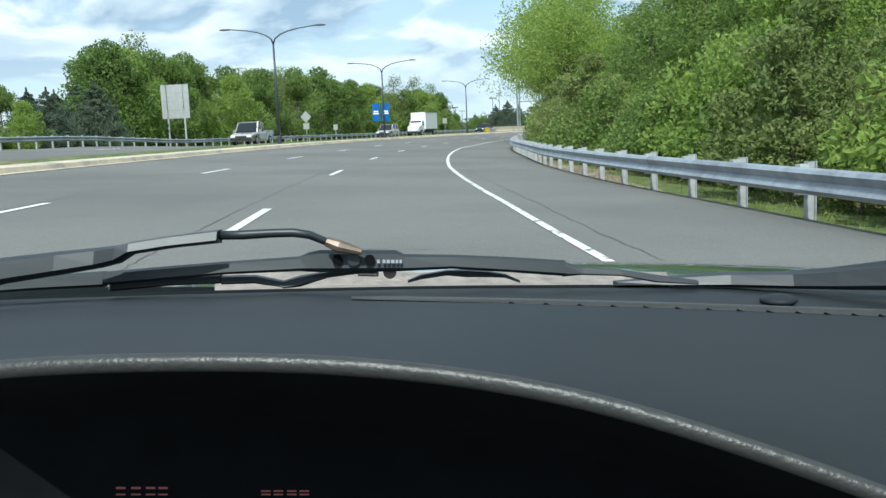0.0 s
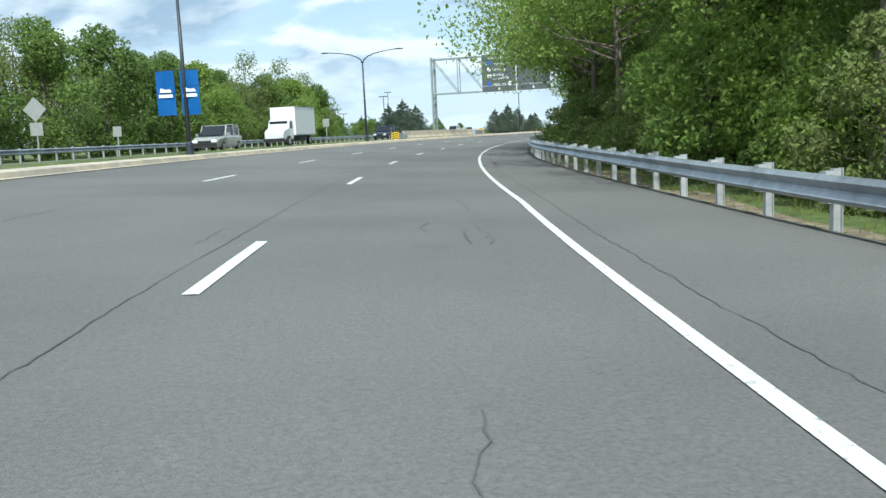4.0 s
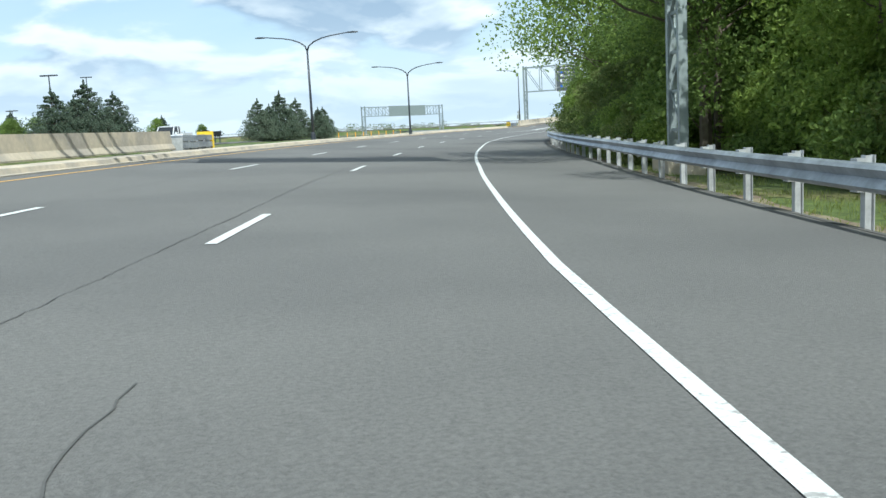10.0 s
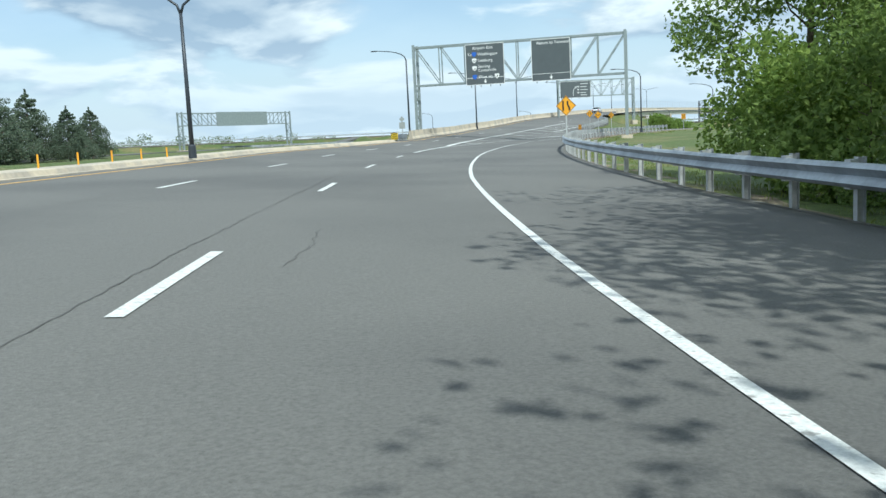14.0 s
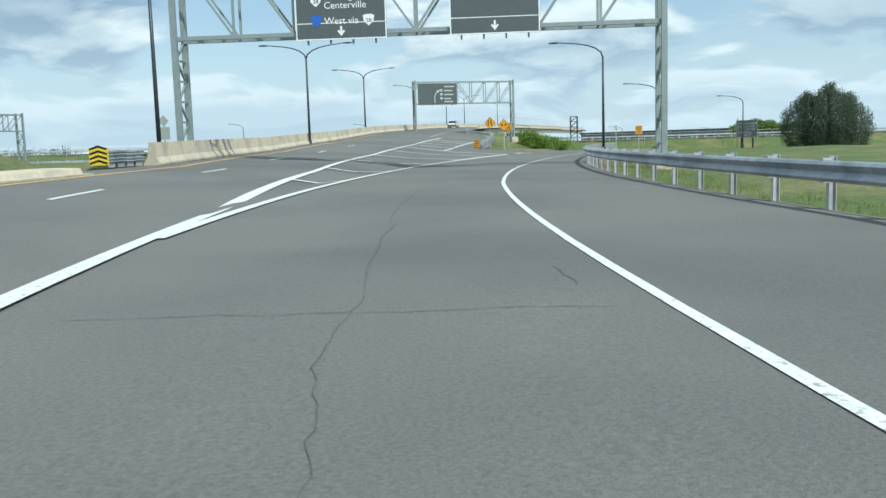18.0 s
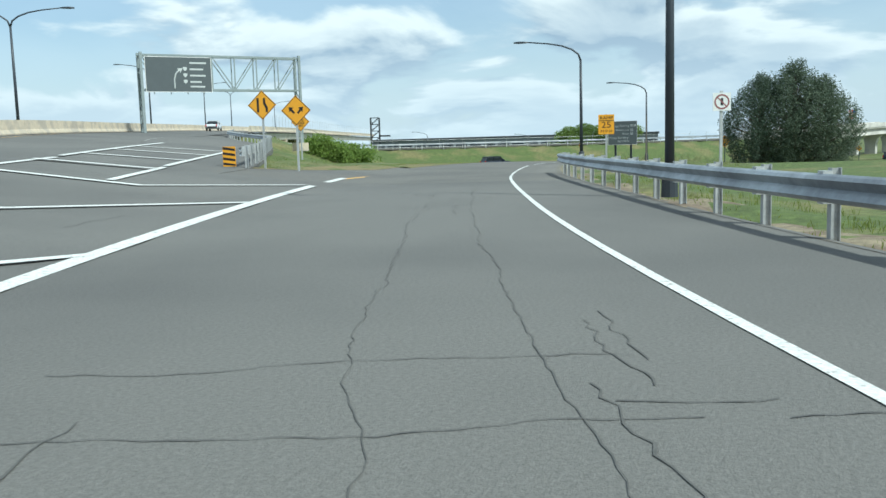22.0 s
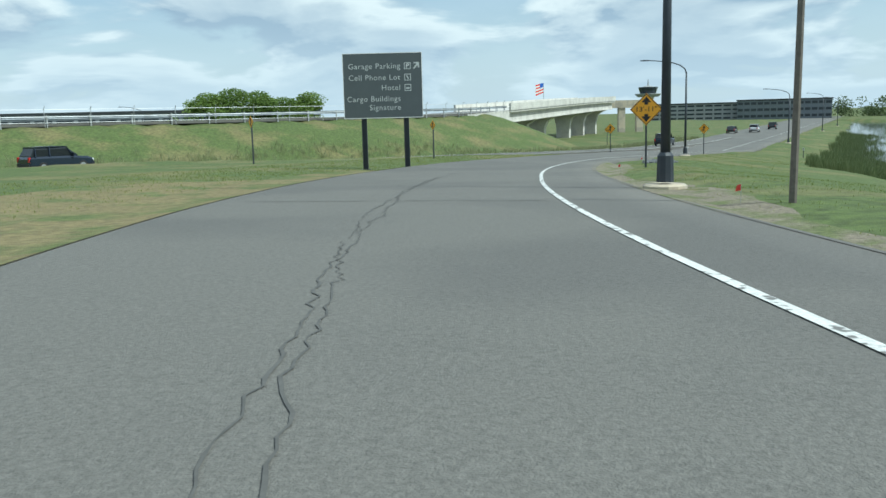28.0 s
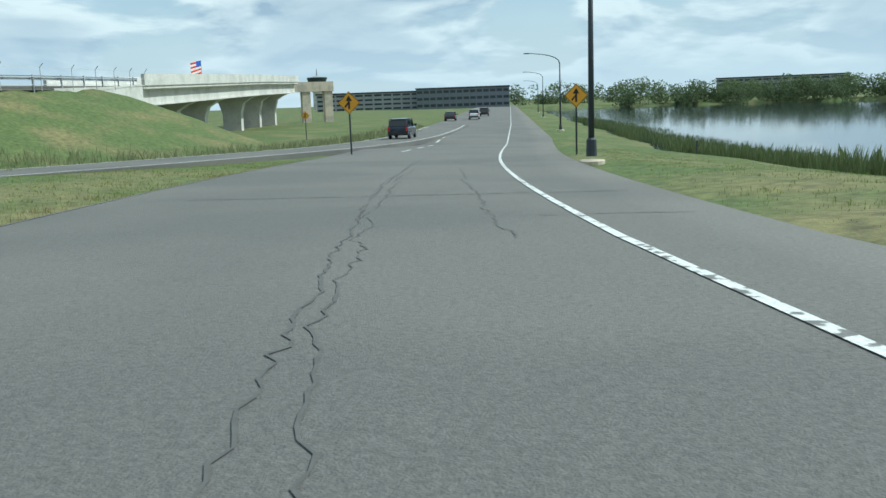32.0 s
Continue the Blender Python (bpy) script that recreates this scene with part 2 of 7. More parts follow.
LEAF_D = leaf_material("needle_dark_green", (0.06, 0.095, 0.07), (0.18, 0.22, 0.145), 0.3)
REED = leaf_material("reed_blade", (0.17, 0.2, 0.09), (0.3, 0.31, 0.17))

# ---- plan: the driven line ----
HEADING = [-6.43, -9.04, -11.64, -14.25, -16.89, -19.41, -22.1, -24.58, -27.07, -29.61, -32.0, -34.84, -37.49, -39.75, -42.43,
           -46.02, -50.58, -55.33, -60.1, -65.3, -69.94, -73.6, -77.81, -83.58, -90.78, -98.09, -104.48, -110.0, -113.5, -116.2, -117.4]
S0, STEP = -80, 1.0
RS = np.arange(S0, 900, STEP)
RH = np.radians(np.where(RS < 0, -6.43 - 0.1736 * RS, np.interp(RS, np.arange(len(HEADING)) * 15, HEADING)))
RX, RY = np.zeros(len(RS)), np.zeros(len(RS))
_i0 = int(-S0 / STEP)
RX[_i0], RY[_i0] = -4.4, 7.122
for i in range(_i0 + 1, len(RS)):
    a = (RH[i] + RH[i - 1]) / 2
    RX[i], RY[i] = RX[i - 1] - math.sin(a), RY[i - 1] + math.cos(a)
for i in range(_i0 - 1, -1, -1):
    a = (RH[i] + RH[i + 1]) / 2
    RX[i], RY[i] = RX[i + 1] + math.sin(a), RY[i + 1] - math.cos(a)


def along(s):
    """Place and heading of the driven line at s metres."""
    return np.interp(s, RS, RX), np.interp(s, RS, RY), np.interp(s, RS, RH)


def zroad(s):
    u = np.clip((s - 325) / 50, 0, 1)
    down = np.where(s > 325, np.where(s < 375, 25 * u * u, 25 + (np.minimum(s, 470) - 375)), 0)
    return -0.036 * down


def bank(s):
    return np.interp(s, [30, 60, 205, 262, 320, 345], [0.038, 0.045, 0.045, 0.0, 0.0, 0.015])


# the exit: where the highway's right line, left side and height run, against the driven line
HW_S = [205, 240, 253, 270, 290, 312, 330]
HW_RIGHT = [-3.6, -3.62, -3.7, -5.1, -8.0, -12.6, -17.8]
HW_LEFT = [-10.3, -10.35, -10.4, -11.4, -15.0, -21.2, -27.4]
HW_Z = [0.16, 0.1, 0.1, 0.24, 0.56, 1.12, 1.7]


def surf(s, l):
    """Height of the ground or pavement at s along and l to the right of the driven line."""
    s, l = float(s), float(l)
    z = float(zroad(s)) - float(bank(s)) * max(min(l, 5.0), -12.0)
    if l < -12 and s < 64:
        z += 0.5 * min(1.0, (64 - s) / 16) * min(1.0, (-12 - l) / 9)
    if 205 < s < 330 and l < -3.6:
        r = np.interp(s, HW_S, HW_RIGHT)
        zh = np.interp(s, HW_S, HW_Z)
        z0 = float(zroad(s)) + float(bank(s)) * 3.6
        k = min(1.0, (l + 3.6) / (r + 3.6 - 1e-3)) if r < -3.65 else 1.0
        k2 = min(1.0, (s - 205) / 30)
        z = (1 - k2) * z + k2 * ((1 - k) * z0 + k * zh + 0.06 * max(0.0, min(r - l, 9.0)))
    return z


def at(s, l, up=0.0):
    x, y, h = along(s)
    return Vector((float(x + l * math.cos(h)), float(y + l * math.sin(h)), surf(s, l) + up))


def head(s):
    return math.degrees(float(along(s)[2]))


# ---- building blocks ----


def part(name, bm, mat, parent=None, label="", smooth=False):
    me = bpy.data.meshes.new(name)
    bm.to_mesh(me)
    bm.free()
    me.materials.append(mat)
    if smooth:
        me.shade_smooth()
    ob = new(name, me)
    if parent:
        ob.parent = parent
    if label:
        ob["label"] = label
    return ob


def thing(name, label, category, m=None, group="", kind=""):
    ob = new(name)
    ob.empty_display_size = 0.2
    if m is not None:
        ob.matrix_world = m
    return tagged(ob, label, category, group, kind)


def box(bm, x0, x1, y0, y1, z0, z1, m=None):
    v = [bm.verts.new((x, y, z)) for x in (x0, x1) for y in (y0, y1) for z in (z0, z1)]
    for f in ((0, 1, 3, 2), (4, 6, 7, 5), (0, 4, 5, 1), (2, 3, 7, 6), (0, 2, 6, 4), (1, 5, 7, 3)):
        bm.faces.new([v[i] for i in f])
    if m is not None:
        bmesh.ops.transform(bm, matrix=m, verts=v)
    return v


def tube(bm, pts, radii, n=8, cap=True):
    pts = [Vector(p) for p in pts]
    if not isinstance(radii, (list, tuple)):
        radii = [radii] * len(pts)
    rings = []
    for i, p in enumerate(pts):
        d = (pts[min(i + 1, len(pts) - 1)] - pts[max(i - 1, 0)]).normalized()
        a = d.orthogonal().normalized() if i == 0 else (rings[-1][1] - d * rings[-1][1].dot(d)).normalized()
        b = d.cross(a)
        rings.append(([bm.verts.new(p + radii[i] * (math.cos(k * 2 * math.pi / n) * a + math.sin(k * 2 * math.pi / n) * b)) for k in range(n)], a))
    for (r0, _), (r1, _) in zip(rings, rings[1:]):
        for k in range(n):
            bm.faces.new((r0[k], r0[(k + 1) % n], r1[(k + 1) % n], r1[k]))
    if cap:
        bm.faces.new(rings[0][0][::-1])
        bm.faces.new(rings[-1][0])


def beam(bm, a, b, w, h=None):
    """A square bar from a to b."""
    a, b = Vector(a), Vector(b)
    d = b - a
    q = d.to_track_quat('X', 'Z').to_matrix().to_4x4()
    h = h or w
    box(bm, 0, d.length, -w / 2, w / 2, -h / 2, h / 2, Matrix.Translation(a) @ q)


def poly(bm, pts, m=None, thick=0.0, axis=(0, 0, 1)):
    """A flat shape from its outline, with a thickness along axis."""
    ax = Vector(axis)
    lo = [bm.verts.new(Vector(p)) for p in pts]
    f = bm.faces.new(lo)
    vs = list(lo)
    if thick:
        hi = [bm.verts.new(Vector(p) + ax * thick) for p in pts]
        bm.faces.new(hi[::-1])
        for i in range(len(lo)):
            j = (i + 1) % len(lo)
            bm.faces.new((lo[j], lo[i], hi[i], hi[j]))
        vs += hi
    if m is not None:
        bmesh.ops.transform(bm, matrix=m, verts=vs)
    return f


def sweep(bm, frames, profile, closed=False):
    """A profile of (across, up) carried along frames of (place, right)."""
    rows = []
    for p, r in frames:
        rows.append([bm.verts.new(p + r * u + Vector((0, 0, v))) for u, v in profile])
    n = len(profile)
    for a, b in zip(rows, rows[1:]):
        for k in range(n if closed else n - 1):
            bm.faces.new((a[k], a[(k + 1) % n], b[(k + 1) % n], b[k]))
    if closed:
        bm.faces.new(rows[0][::-1])
        bm.faces.new(rows[-1])


def line_frames(s0, s1, l, step=3.0, up=0.0):
    out = []
    n = max(1, int(round((s1 - s0) / step)))
    for i in range(n + 1):
        s = s0 + (s1 - s0) * i / n
        ll = l(s) if callable(l) else l
        h = float(along(s)[2])
        out.append((at(s, ll, up), Vector((math.cos(h), math.sin(h), 0))))
    return out


def curve_frames(pts, step=3.0):
    """Frames along a smooth line through a few plan points (x, y, z)."""
    P = np.array(pts, float)
    d = np.r_[0, np.cumsum(np.linalg.norm(np.diff(P[:, :2], axis=0), axis=1))]
    n = max(2, int(d[-1] / step))
    u = np.linspace(0, d[-1], n + 1)

    def cat(col):
        m = np.gradient(P[:, col], d)
        k = np.clip(np.searchsorted(d, u, 'right') - 1, 0, len(d) - 2)
        w = d[k + 1] - d[k]
        t = (u - d[k]) / w
        return ((2 * t**3 - 3 * t**2 + 1) * P[k, col] + (t**3 - 2 * t**2 + t) * w * m[k]
                + (-2 * t**3 + 3 * t**2) * P[k + 1, col] + (t**3 - t**2) * w * m[k + 1])

    Q = np.stack([cat(0), cat(1), cat(2)], 1)
    out = []
    for i in range(len(Q)):
        t = Q[min(i + 1, len(Q) - 1)] - Q[max(i - 1, 0)]
        t = Vector((t[0], t[1], 0)).normalized()
        out.append((Vector(Q[i]), Vector((t.y, -t.x, 0))))
    return out


def shift(frames, off, up=0.0):
    return [(p + r * off + Vector((0, 0, up)), r) for p, r in frames]


def text_mesh(name, words, size, m, mat, parent, align='LEFT', thick=0.003, wide=1.0, gap=1.0):
    cu = bpy.data.curves.new("words", 'FONT')
    cu.body, cu.size, cu.align_x, cu.align_y = words, size, align, 'CENTER'
    cu.extrude = thick
    cu.space_character = gap
    cu.resolution_u = 3
    tmp = bpy.data.objects.new("words", cu)
    scene.collection.objects.link(tmp)
    dg = bpy.context.evaluated_depsgraph_get()
    dg.update()
    me = bpy.data.meshes.new_from_object(tmp.evaluated_get(dg))
    bpy.data.objects.remove(tmp)
    me.materials.clear()
    me.materials.append(mat)
    me.transform(m @ Matrix.Diagonal((wide, 1, 1, 1)))
    ob = new(name, me)
    ob.parent = parent
    return ob

# ---- large structure: ground ----
def hw_line(off, z_up=0.0, s_from=312):
    """The highway past the exit: plan points of a line off metres right of its left side."""
    a = at(s_from, float(np.interp(s_from, HW_S, HW_LEFT)))
    pts = [at(s_from - 14, float(np.interp(s_from - 14, HW_S, HW_LEFT))), a, Vector((180.5, 282.3, 2.5)), Vector((208.2, 299.3, 3.3)), Vector((255, 325, 4.5)),
           Vector((305, 347, 5.3)), Vector((365, 370, 5.6)), Vector((430, 390, 5.6))]
    fr = curve_frames(pts, 4.0)
    return [(p + r * off + Vector((0, 0, z_up - 0.06 * off)), r) for p, r in fr if (p - pts[1]).dot(pts[2] - pts[1]) > -0.5]


HW_FR = hw_line(0.0)
_a, _b = at(298, float(np.interp(298, HW_S, HW_LEFT)), -0.09), at(305, float(np.interp(305, HW_S, HW_LEFT)), -0.06)
HW_LEAD = [(_a, HW_FR[0][1]), (_b, HW_FR[0][1])] + [(HW_FR[0][0] - Vector((0, 0, 0.03)), HW_FR[0][1])] + HW_FR[1:]
R2_PTS = [(60, 362, 0.3), (120, 348, 0.1), (180, 330, -0.4), (225, 309, -1.2), (256, 291, -2.0), (273, 277, -2.6), (284, 266.5, -3.0), (292, 256.5, -3.2), (299, 245.5, -3.4), (309, 234, -3.68), (322, 225, -4.0), (340, 214.5, -4.22), (362, 202.5, -4.235)]
R2_FR = curve_frames(R2_PTS, 4.0)
TOP_PTS = [(60, 404, 1.6), (130, 388, 1.5), (205, 360, 1.2), (260, 326, 1.0), (291, 289, 0.85), (308, 267.5, 0.85), (324, 254.3, 0.95), (343, 245.7, 1.3)]
TOP_FR = curve_frames(TOP_PTS, 4.0)
OPP_S = [-80, 120, 170, 215, 260, 300, 340, 420]
OPP_L = [-17.6, -17.6, -20.5, -31, -50, -72, -95, -140]
LAKE_Z = -5.3
# the rail that flares from the exit nose back to the highway's edge
NOSE_FR = curve_frames([(167.2, 257.8, 0.53), (172, 260.4, 0.66), (181, 265.8, 0.98), (190, 271.2, 1.28), (197, 275.9, 1.48), (204, 281.6, 1.75), (211, 288.2, 2.15), (218, 294.0, 2.5), (226, 298.9, 2.85)], 2.0)


def right_edge(s):
    return float(np.interp(s, [-80, 0, 5, 12, 20, 30, 35, 45, 66, 86, 130, 161, 190, 227, 249, 264, 285, 304, 317, 340, 350, 374, 395, 410, 425, 446, 477, 900], [5.2, 5.2, 5.1, 4.8, 4.7, 4.9, 4.92, 4.8, 4.75, 4.3, 4.45, 5.55, 5.5, 5.9, 6.2, 5.35, 4.75, 4.2, 3.5, 3.4, 3.8, 4.0, 3.6, 3.5, 4.2, 5.1, 6.5, 8.5]))


def left_edge(s):
    return float(np.interp(s, [-80, 205, 240, 253, 270, 290, 311.5, 312, 318, 324, 331, 345, 356, 365, 385, 398, 410, 425, 440, 450, 470, 900],
                           [-10.3, -10.3, -10.35, -10.4, -11.4, -15.0, -21.1, -10.5, -6.6, -4.7, -4.4, -3.6, -3.0, -3.3, -3.7, -4.2, -4.3, -4.7, -5.0, -5.6, -7.0, -10.5]))


def dist_to(fr, X, Y):
    P = np.array([(p.x, p.y, p.z) for p, _ in fr])
    best = np.full(X.shape, 1e9)
    z = np.zeros(X.shape)
    side = np.zeros(X.shape)
    for k in range(len(P)):
        d = np.hypot(X - P[k, 0], Y - P[k, 1])
        r = fr[k][1]
        sd = (X - P[k, 0]) * r.x + (Y - P[k, 1]) * r.y
        m = d < best
        best = np.where(m, d, best)
        z = np.where(m, P[k, 2], z)
        side = np.where(m, sd, side)
    return best, side, z


def nearest(X, Y):
    sh = X.shape
    X, Y = X.ravel(), Y.ravel()
    S, Lt = np.zeros(len(X)), np.zeros(len(X))
    for k in range(0, len(X), 2000):
        d = (X[k:k + 2000, None] - RX[None, ::2]) ** 2 + (Y[k:k + 2000, None] - RY[None, ::2]) ** 2
        i = d.argmin(1) * 2
        ox, oy = X[k:k + 2000] - RX[i], Y[k:k + 2000] - RY[i]
        S[k:k + 2000] = RS[i] - ox * np.sin(RH[i]) + oy * np.cos(RH[i])
        Lt[k:k + 2000] = ox * np.cos(RH[i]) + oy * np.sin(RH[i])
    return S.reshape(sh), Lt.reshape(sh)


def ground_height(X, Y):
    S, Lt = nearest(X, Y)
    far = np.hypot(X - 150, Y - 200)
    Sc = np.clip(S, -80, 880)
    z = zroad(Sc) - bank(Sc) * np.clip(Lt, -12, 5)
    # right of the pavement
    right = np.clip(Lt - 4.6, 0, None)
    z = np.where((Sc < 215) & (Lt > 4.6), z - 0.1 * np.minimum(right, 14), z)
    z = np.where((Sc >= 215) & (Sc < 330) & (Lt > 4.6), z - 0.12 * np.minimum(right, 3) + 0.012 * np.minimum(right, 60), z)
    z = np.where((Sc >= 330) & (Lt > 7), z - 0.11 * np.clip(Lt - 7, 0, 12) * np.clip((Sc - 330) / 25, 0, 1), z)
    lake = np.clip((Sc - 372) / 45, 0, 1) * np.clip((Lt - 15 - 10 * np.clip((430 - Sc) / 60, 0, 1)) / 11, 0, 1)
    z = z * (1 - lake) + lake * (LAKE_Z - 1.0)
    # left of the highway
    left = (Lt < -10.3) & (Sc < 300)
    z = np.where(left, 0.55 * np.clip((300 - Sc) / 90, 0.25, 1) + 0.5 * np.clip((64 - Sc) / 16, 0, 1) * np.clip((-12 - Lt) / 9, 0, 1), z)
    z = np.where((Sc > 205) & (Sc < 330) & (Lt < -3.6) & (Lt > -26), 0.0, z)
    inside = (Sc > 205) & (Sc < 330) & (Lt < -3.4) & (Lt > -26)
    if inside.any():
        idx = np.argwhere(inside)
        for i, j in idx:
            z[i, j] = surf(Sc[i, j], max(Lt[i, j], np.interp(Sc[i, j], HW_S, HW_LEFT)))
            over = np.interp(Sc[i, j], HW_S, HW_LEFT) - Lt[i, j]
            if over > 0.6:
                z[i, j] = max(0.1, z[i, j] - 0.4 * (over - 0.6))
    z = np.where((Lt < -3.6) & (Sc >= 330), np.maximum(z, zroad(Sc)), z)
    # embankment that carries the highway
    d, side, zz = dist_to(HW_FR[:30], X, Y)
    off = np.where(side > 8.8, d - 8.8, np.where(side < -0.5, d, 0))
    q = np.array([(p.x, p.y) for p, _ in NOSE_FR])
    wide = dist_to(HW_FR[:30], q[:, 0], q[:, 1])[1] - 8.3
    flare = np.where(side > 8.8, np.interp(X, q[:, 0], wide, left=0.0, right=0.0), 0.0)
    rise = zz - 0.35 - 0.04 * np.clip(side, 0, 9) - 0.075 * np.minimum(np.maximum(off, 0), flare) - 0.33 * np.maximum(off - flare, 0)
    z = np.where(d < 60, np.maximum(z, np.where(off < 30, rise - 0.02 * np.clip(side, 0, 9), -99)), z)
    # embankment left of the merging road
    d2, side2, z2 = dist_to(R2_FR, X, Y)
    z = np.where((d2 < 9) & (Sc > 300), z2 * np.clip((9 - d2) / 5, 0, 1) + z * (1 - np.clip((9 - d2) / 5, 0, 1)), z)
    d3, side3, z3 = dist_to([f for f in TOP_FR if f[0].x < 335], X, Y)
    off3 = np.maximum(d3 - 4.7, 0)
    slope = np.where(off3 < 16, z3 - 0.15 - (0.33 + 0.05 * np.clip((X - 300) / 25, 0, 1)) * off3, -99)
    z = np.where((d3 < 24) & (d2 > 3.2), np.maximum(z, slope), z)
    # far land settles on one level
    k = np.clip((far - 420) / 300, 0, 1)
    lakef = (Lt > 8) & (Sc > 372)
    z = z * (1 - k) + np.where(lakef, LAKE_Z - 1.0, -1.5) * k
    bump = 0.06 * np.sin(X * 0.31 + 1.3) * np.cos(Y * 0.27) + 0.05 * np.sin(X * 0.11 - Y * 0.17)
    pave = ((Lt > -23) & (Lt < 4.8)) | (d2 < 4.5)
    far_shore = 0.58 * X - 0.81 * Y > 257
    z = np.where(far_shore, LAKE_Z + 1.0 + 0.0 * z, z)
    z = np.where(pave, z - 0.14, z + bump - 0.02)
    le, re_ = np.vectorize(left_edge)(Sc), np.vectorize(right_edge)(Sc)
    under = (Lt > le - 1.2) & (Lt < re_ + 0.25) & (S > -79) & (S < 879)
    sf = np.vectorize(surf)
    z[under] = np.minimum(z[under], sf(Sc[under], Lt[under]) - 0.3)
    on = (d < 14) & (side > -1.0) & (side < 9.4) & (Sc > 312)
    z = np.where(on, np.minimum(z, zz - 0.06 * np.clip(side, 0, 9) - 0.35), z)
    onr = (d2 < 4.4) & (Sc > 300)
    z = np.where(onr, np.minimum(z, z2 - 0.22), z)
    return z


def make_ground():
    a = np.r_[[-2500, -1500, -900, -600, -400, -300, -220], np.arange(-160, 480, 2.6), [490, 505, 525, 550, 580, 620, 680, 760, 860, 1000, 1200, 1600, 2300, 3200]]
    b = np.r_[[-2500, -1500, -900, -600, -420, -320, -250, -190, -140, -100, -70], np.arange(-50, 430, 2.6), [440, 460, 490, 530, 600, 700, 900, 1300, 2000, 3000]]
    X, Y = np.meshgrid(a, b, indexing='ij')
    Z = ground_height(X, Y)
    nx, ny = X.shape
    v = np.stack([X.ravel(), Y.ravel(), Z.ravel()], 1)
    i = np.arange(nx * ny).reshape(nx, ny)
    f = np.stack([i[:-1, :-1].ravel(), i[1:, :-1].ravel(), i[1:, 1:].ravel(), i[:-1, 1:].ravel()], 1)
    me = bpy.data.meshes.new("ground")
    me.from_pydata(v.tolist(), [], f.tolist())
    me.materials.append(GRASS)
    me.shade_smooth()
    return tagged(new("ground", me), "mown roadside grass, green with dry straw patches", "ground", kind="structure"), (a, b, Z)


ground, GRID = make_ground()


def gz(x, y):
    """Height of the ground sheet at a place."""
    a, b, Z = GRID
    i = int(np.clip(np.searchsorted(a, x) - 1, 0, len(a) - 2))
    j = int(np.clip(np.searchsorted(b, y) - 1, 0, len(b) - 2))
    u, v = (x - a[i]) / (a[i + 1] - a[i]), (y - b[j]) / (b[j + 1] - b[j])
    return float((Z[i, j] * (1 - u) + Z[i + 1, j] * u) * (1 - v) + (Z[i, j + 1] * (1 - u) + Z[i + 1, j + 1] * u) * v)


bm = bmesh.new()
poly(bm, [(255, 236, LAKE_Z), (330, 205, LAKE_Z), (430, 155, LAKE_Z), (1400, -350, LAKE_Z), (900, -1100, LAKE_Z), (150, -500, LAKE_Z), (215, 150, LAKE_Z)])
WATER = material("lake_water", (0.02, 0.03, 0.035), 0.06, var=0.1, scale=0.05, bump=0.12, bump_scale=1.2)
tagged(part("lake", bm, WATER), "still grey lake reflecting the cloudy sky", "lake", kind="structure")


def pavement(name, label, s0, s1, lr, ll, mat, cols=8, step=2.0, up=0.0):
    bm = bmesh.new()
    n = int((s1 - s0) / step)
    rows = []
    for i in range(n + 1):
        s = s0 + (s1 - s0) * i / n
        r, l = lr(s) if callable(lr) else lr, ll(s) if callable(ll) else ll
        rows.append([bm.verts.new(at(s, r + (l - r) * k / cols, up)) for k in range(cols + 1)])
        lo = at(s, r, up - 0.25)
        rows[-1].insert(0, bm.verts.new(lo))
    for a, b in zip(rows, rows[1:]):
        for k in range(len(a) - 1):
            bm.faces.new((a[k], b[k], b[k + 1], a[k + 1]))
    return tagged(part(name, bm, mat, smooth=True), label, "road", kind="structure")


def strip(name, label, fr, w0, w1, mat, up=0.0, category="road", cross=0.0):
    bm = bmesh.new()
    sweep(bm, fr, [(w0, -0.25 + up), (w0, up - cross * w0), ((w0 + w1) / 2, up - cross * (w0 + w1) / 2), (w1, up - cross * w1), (w1, -0.3 + up)])
    return tagged(part(name, bm, mat, smooth=False), label, category, kind="structure")


road = pavement("road", "worn grey asphalt carriageway with fine cracks", -78, 312, right_edge, left_edge, ASPHALT, cols=34)
ramp = pavement("ramp_road", "pale worn asphalt exit ramp with a long crack", 312, 880, right_edge, left_edge, ASPHALT_OLD, cols=8)
opp = pavement("opposing_road", "grey asphalt of the opposing carriageway", -78, 204, lambda s: float(np.interp(s, OPP_S, OPP_L)) + 4.4,
               lambda s: float(np.interp(s, OPP_S, OPP_L)) - 4.6, ASPHALT, cols=4, step=4, up=0.03)
opp_fr = []
for s in np.arange(203, 400, 5.0):
    x, y, h = along(s)
    l = float(np.interp(s, OPP_S, OPP_L))
    X, Y = float(x + l * math.cos(h)), float(y + l * math.sin(h))
    opp_fr.append((Vector((X, Y, gz(X, Y) + 0.16)), Vector((math.cos(h), math.sin(h), 0))))
opp_far = strip("opposing_road_far", "grey asphalt of the opposing carriageway bending away", opp_fr, -4.6, 4.4, ASPHALT)
bm = bmesh.new()
sweep(bm, HW_LEAD, [(-0.2, -0.25), (-0.2, 0.012), (2.0, -0.12), (4.2, -0.252), (6.4, -0.384), (8.6, -0.53)])
bridge_road = tagged(part("highway_road", bm, ASPHALT), "grey asphalt highway rising to a flyover", "road", kind="structure")
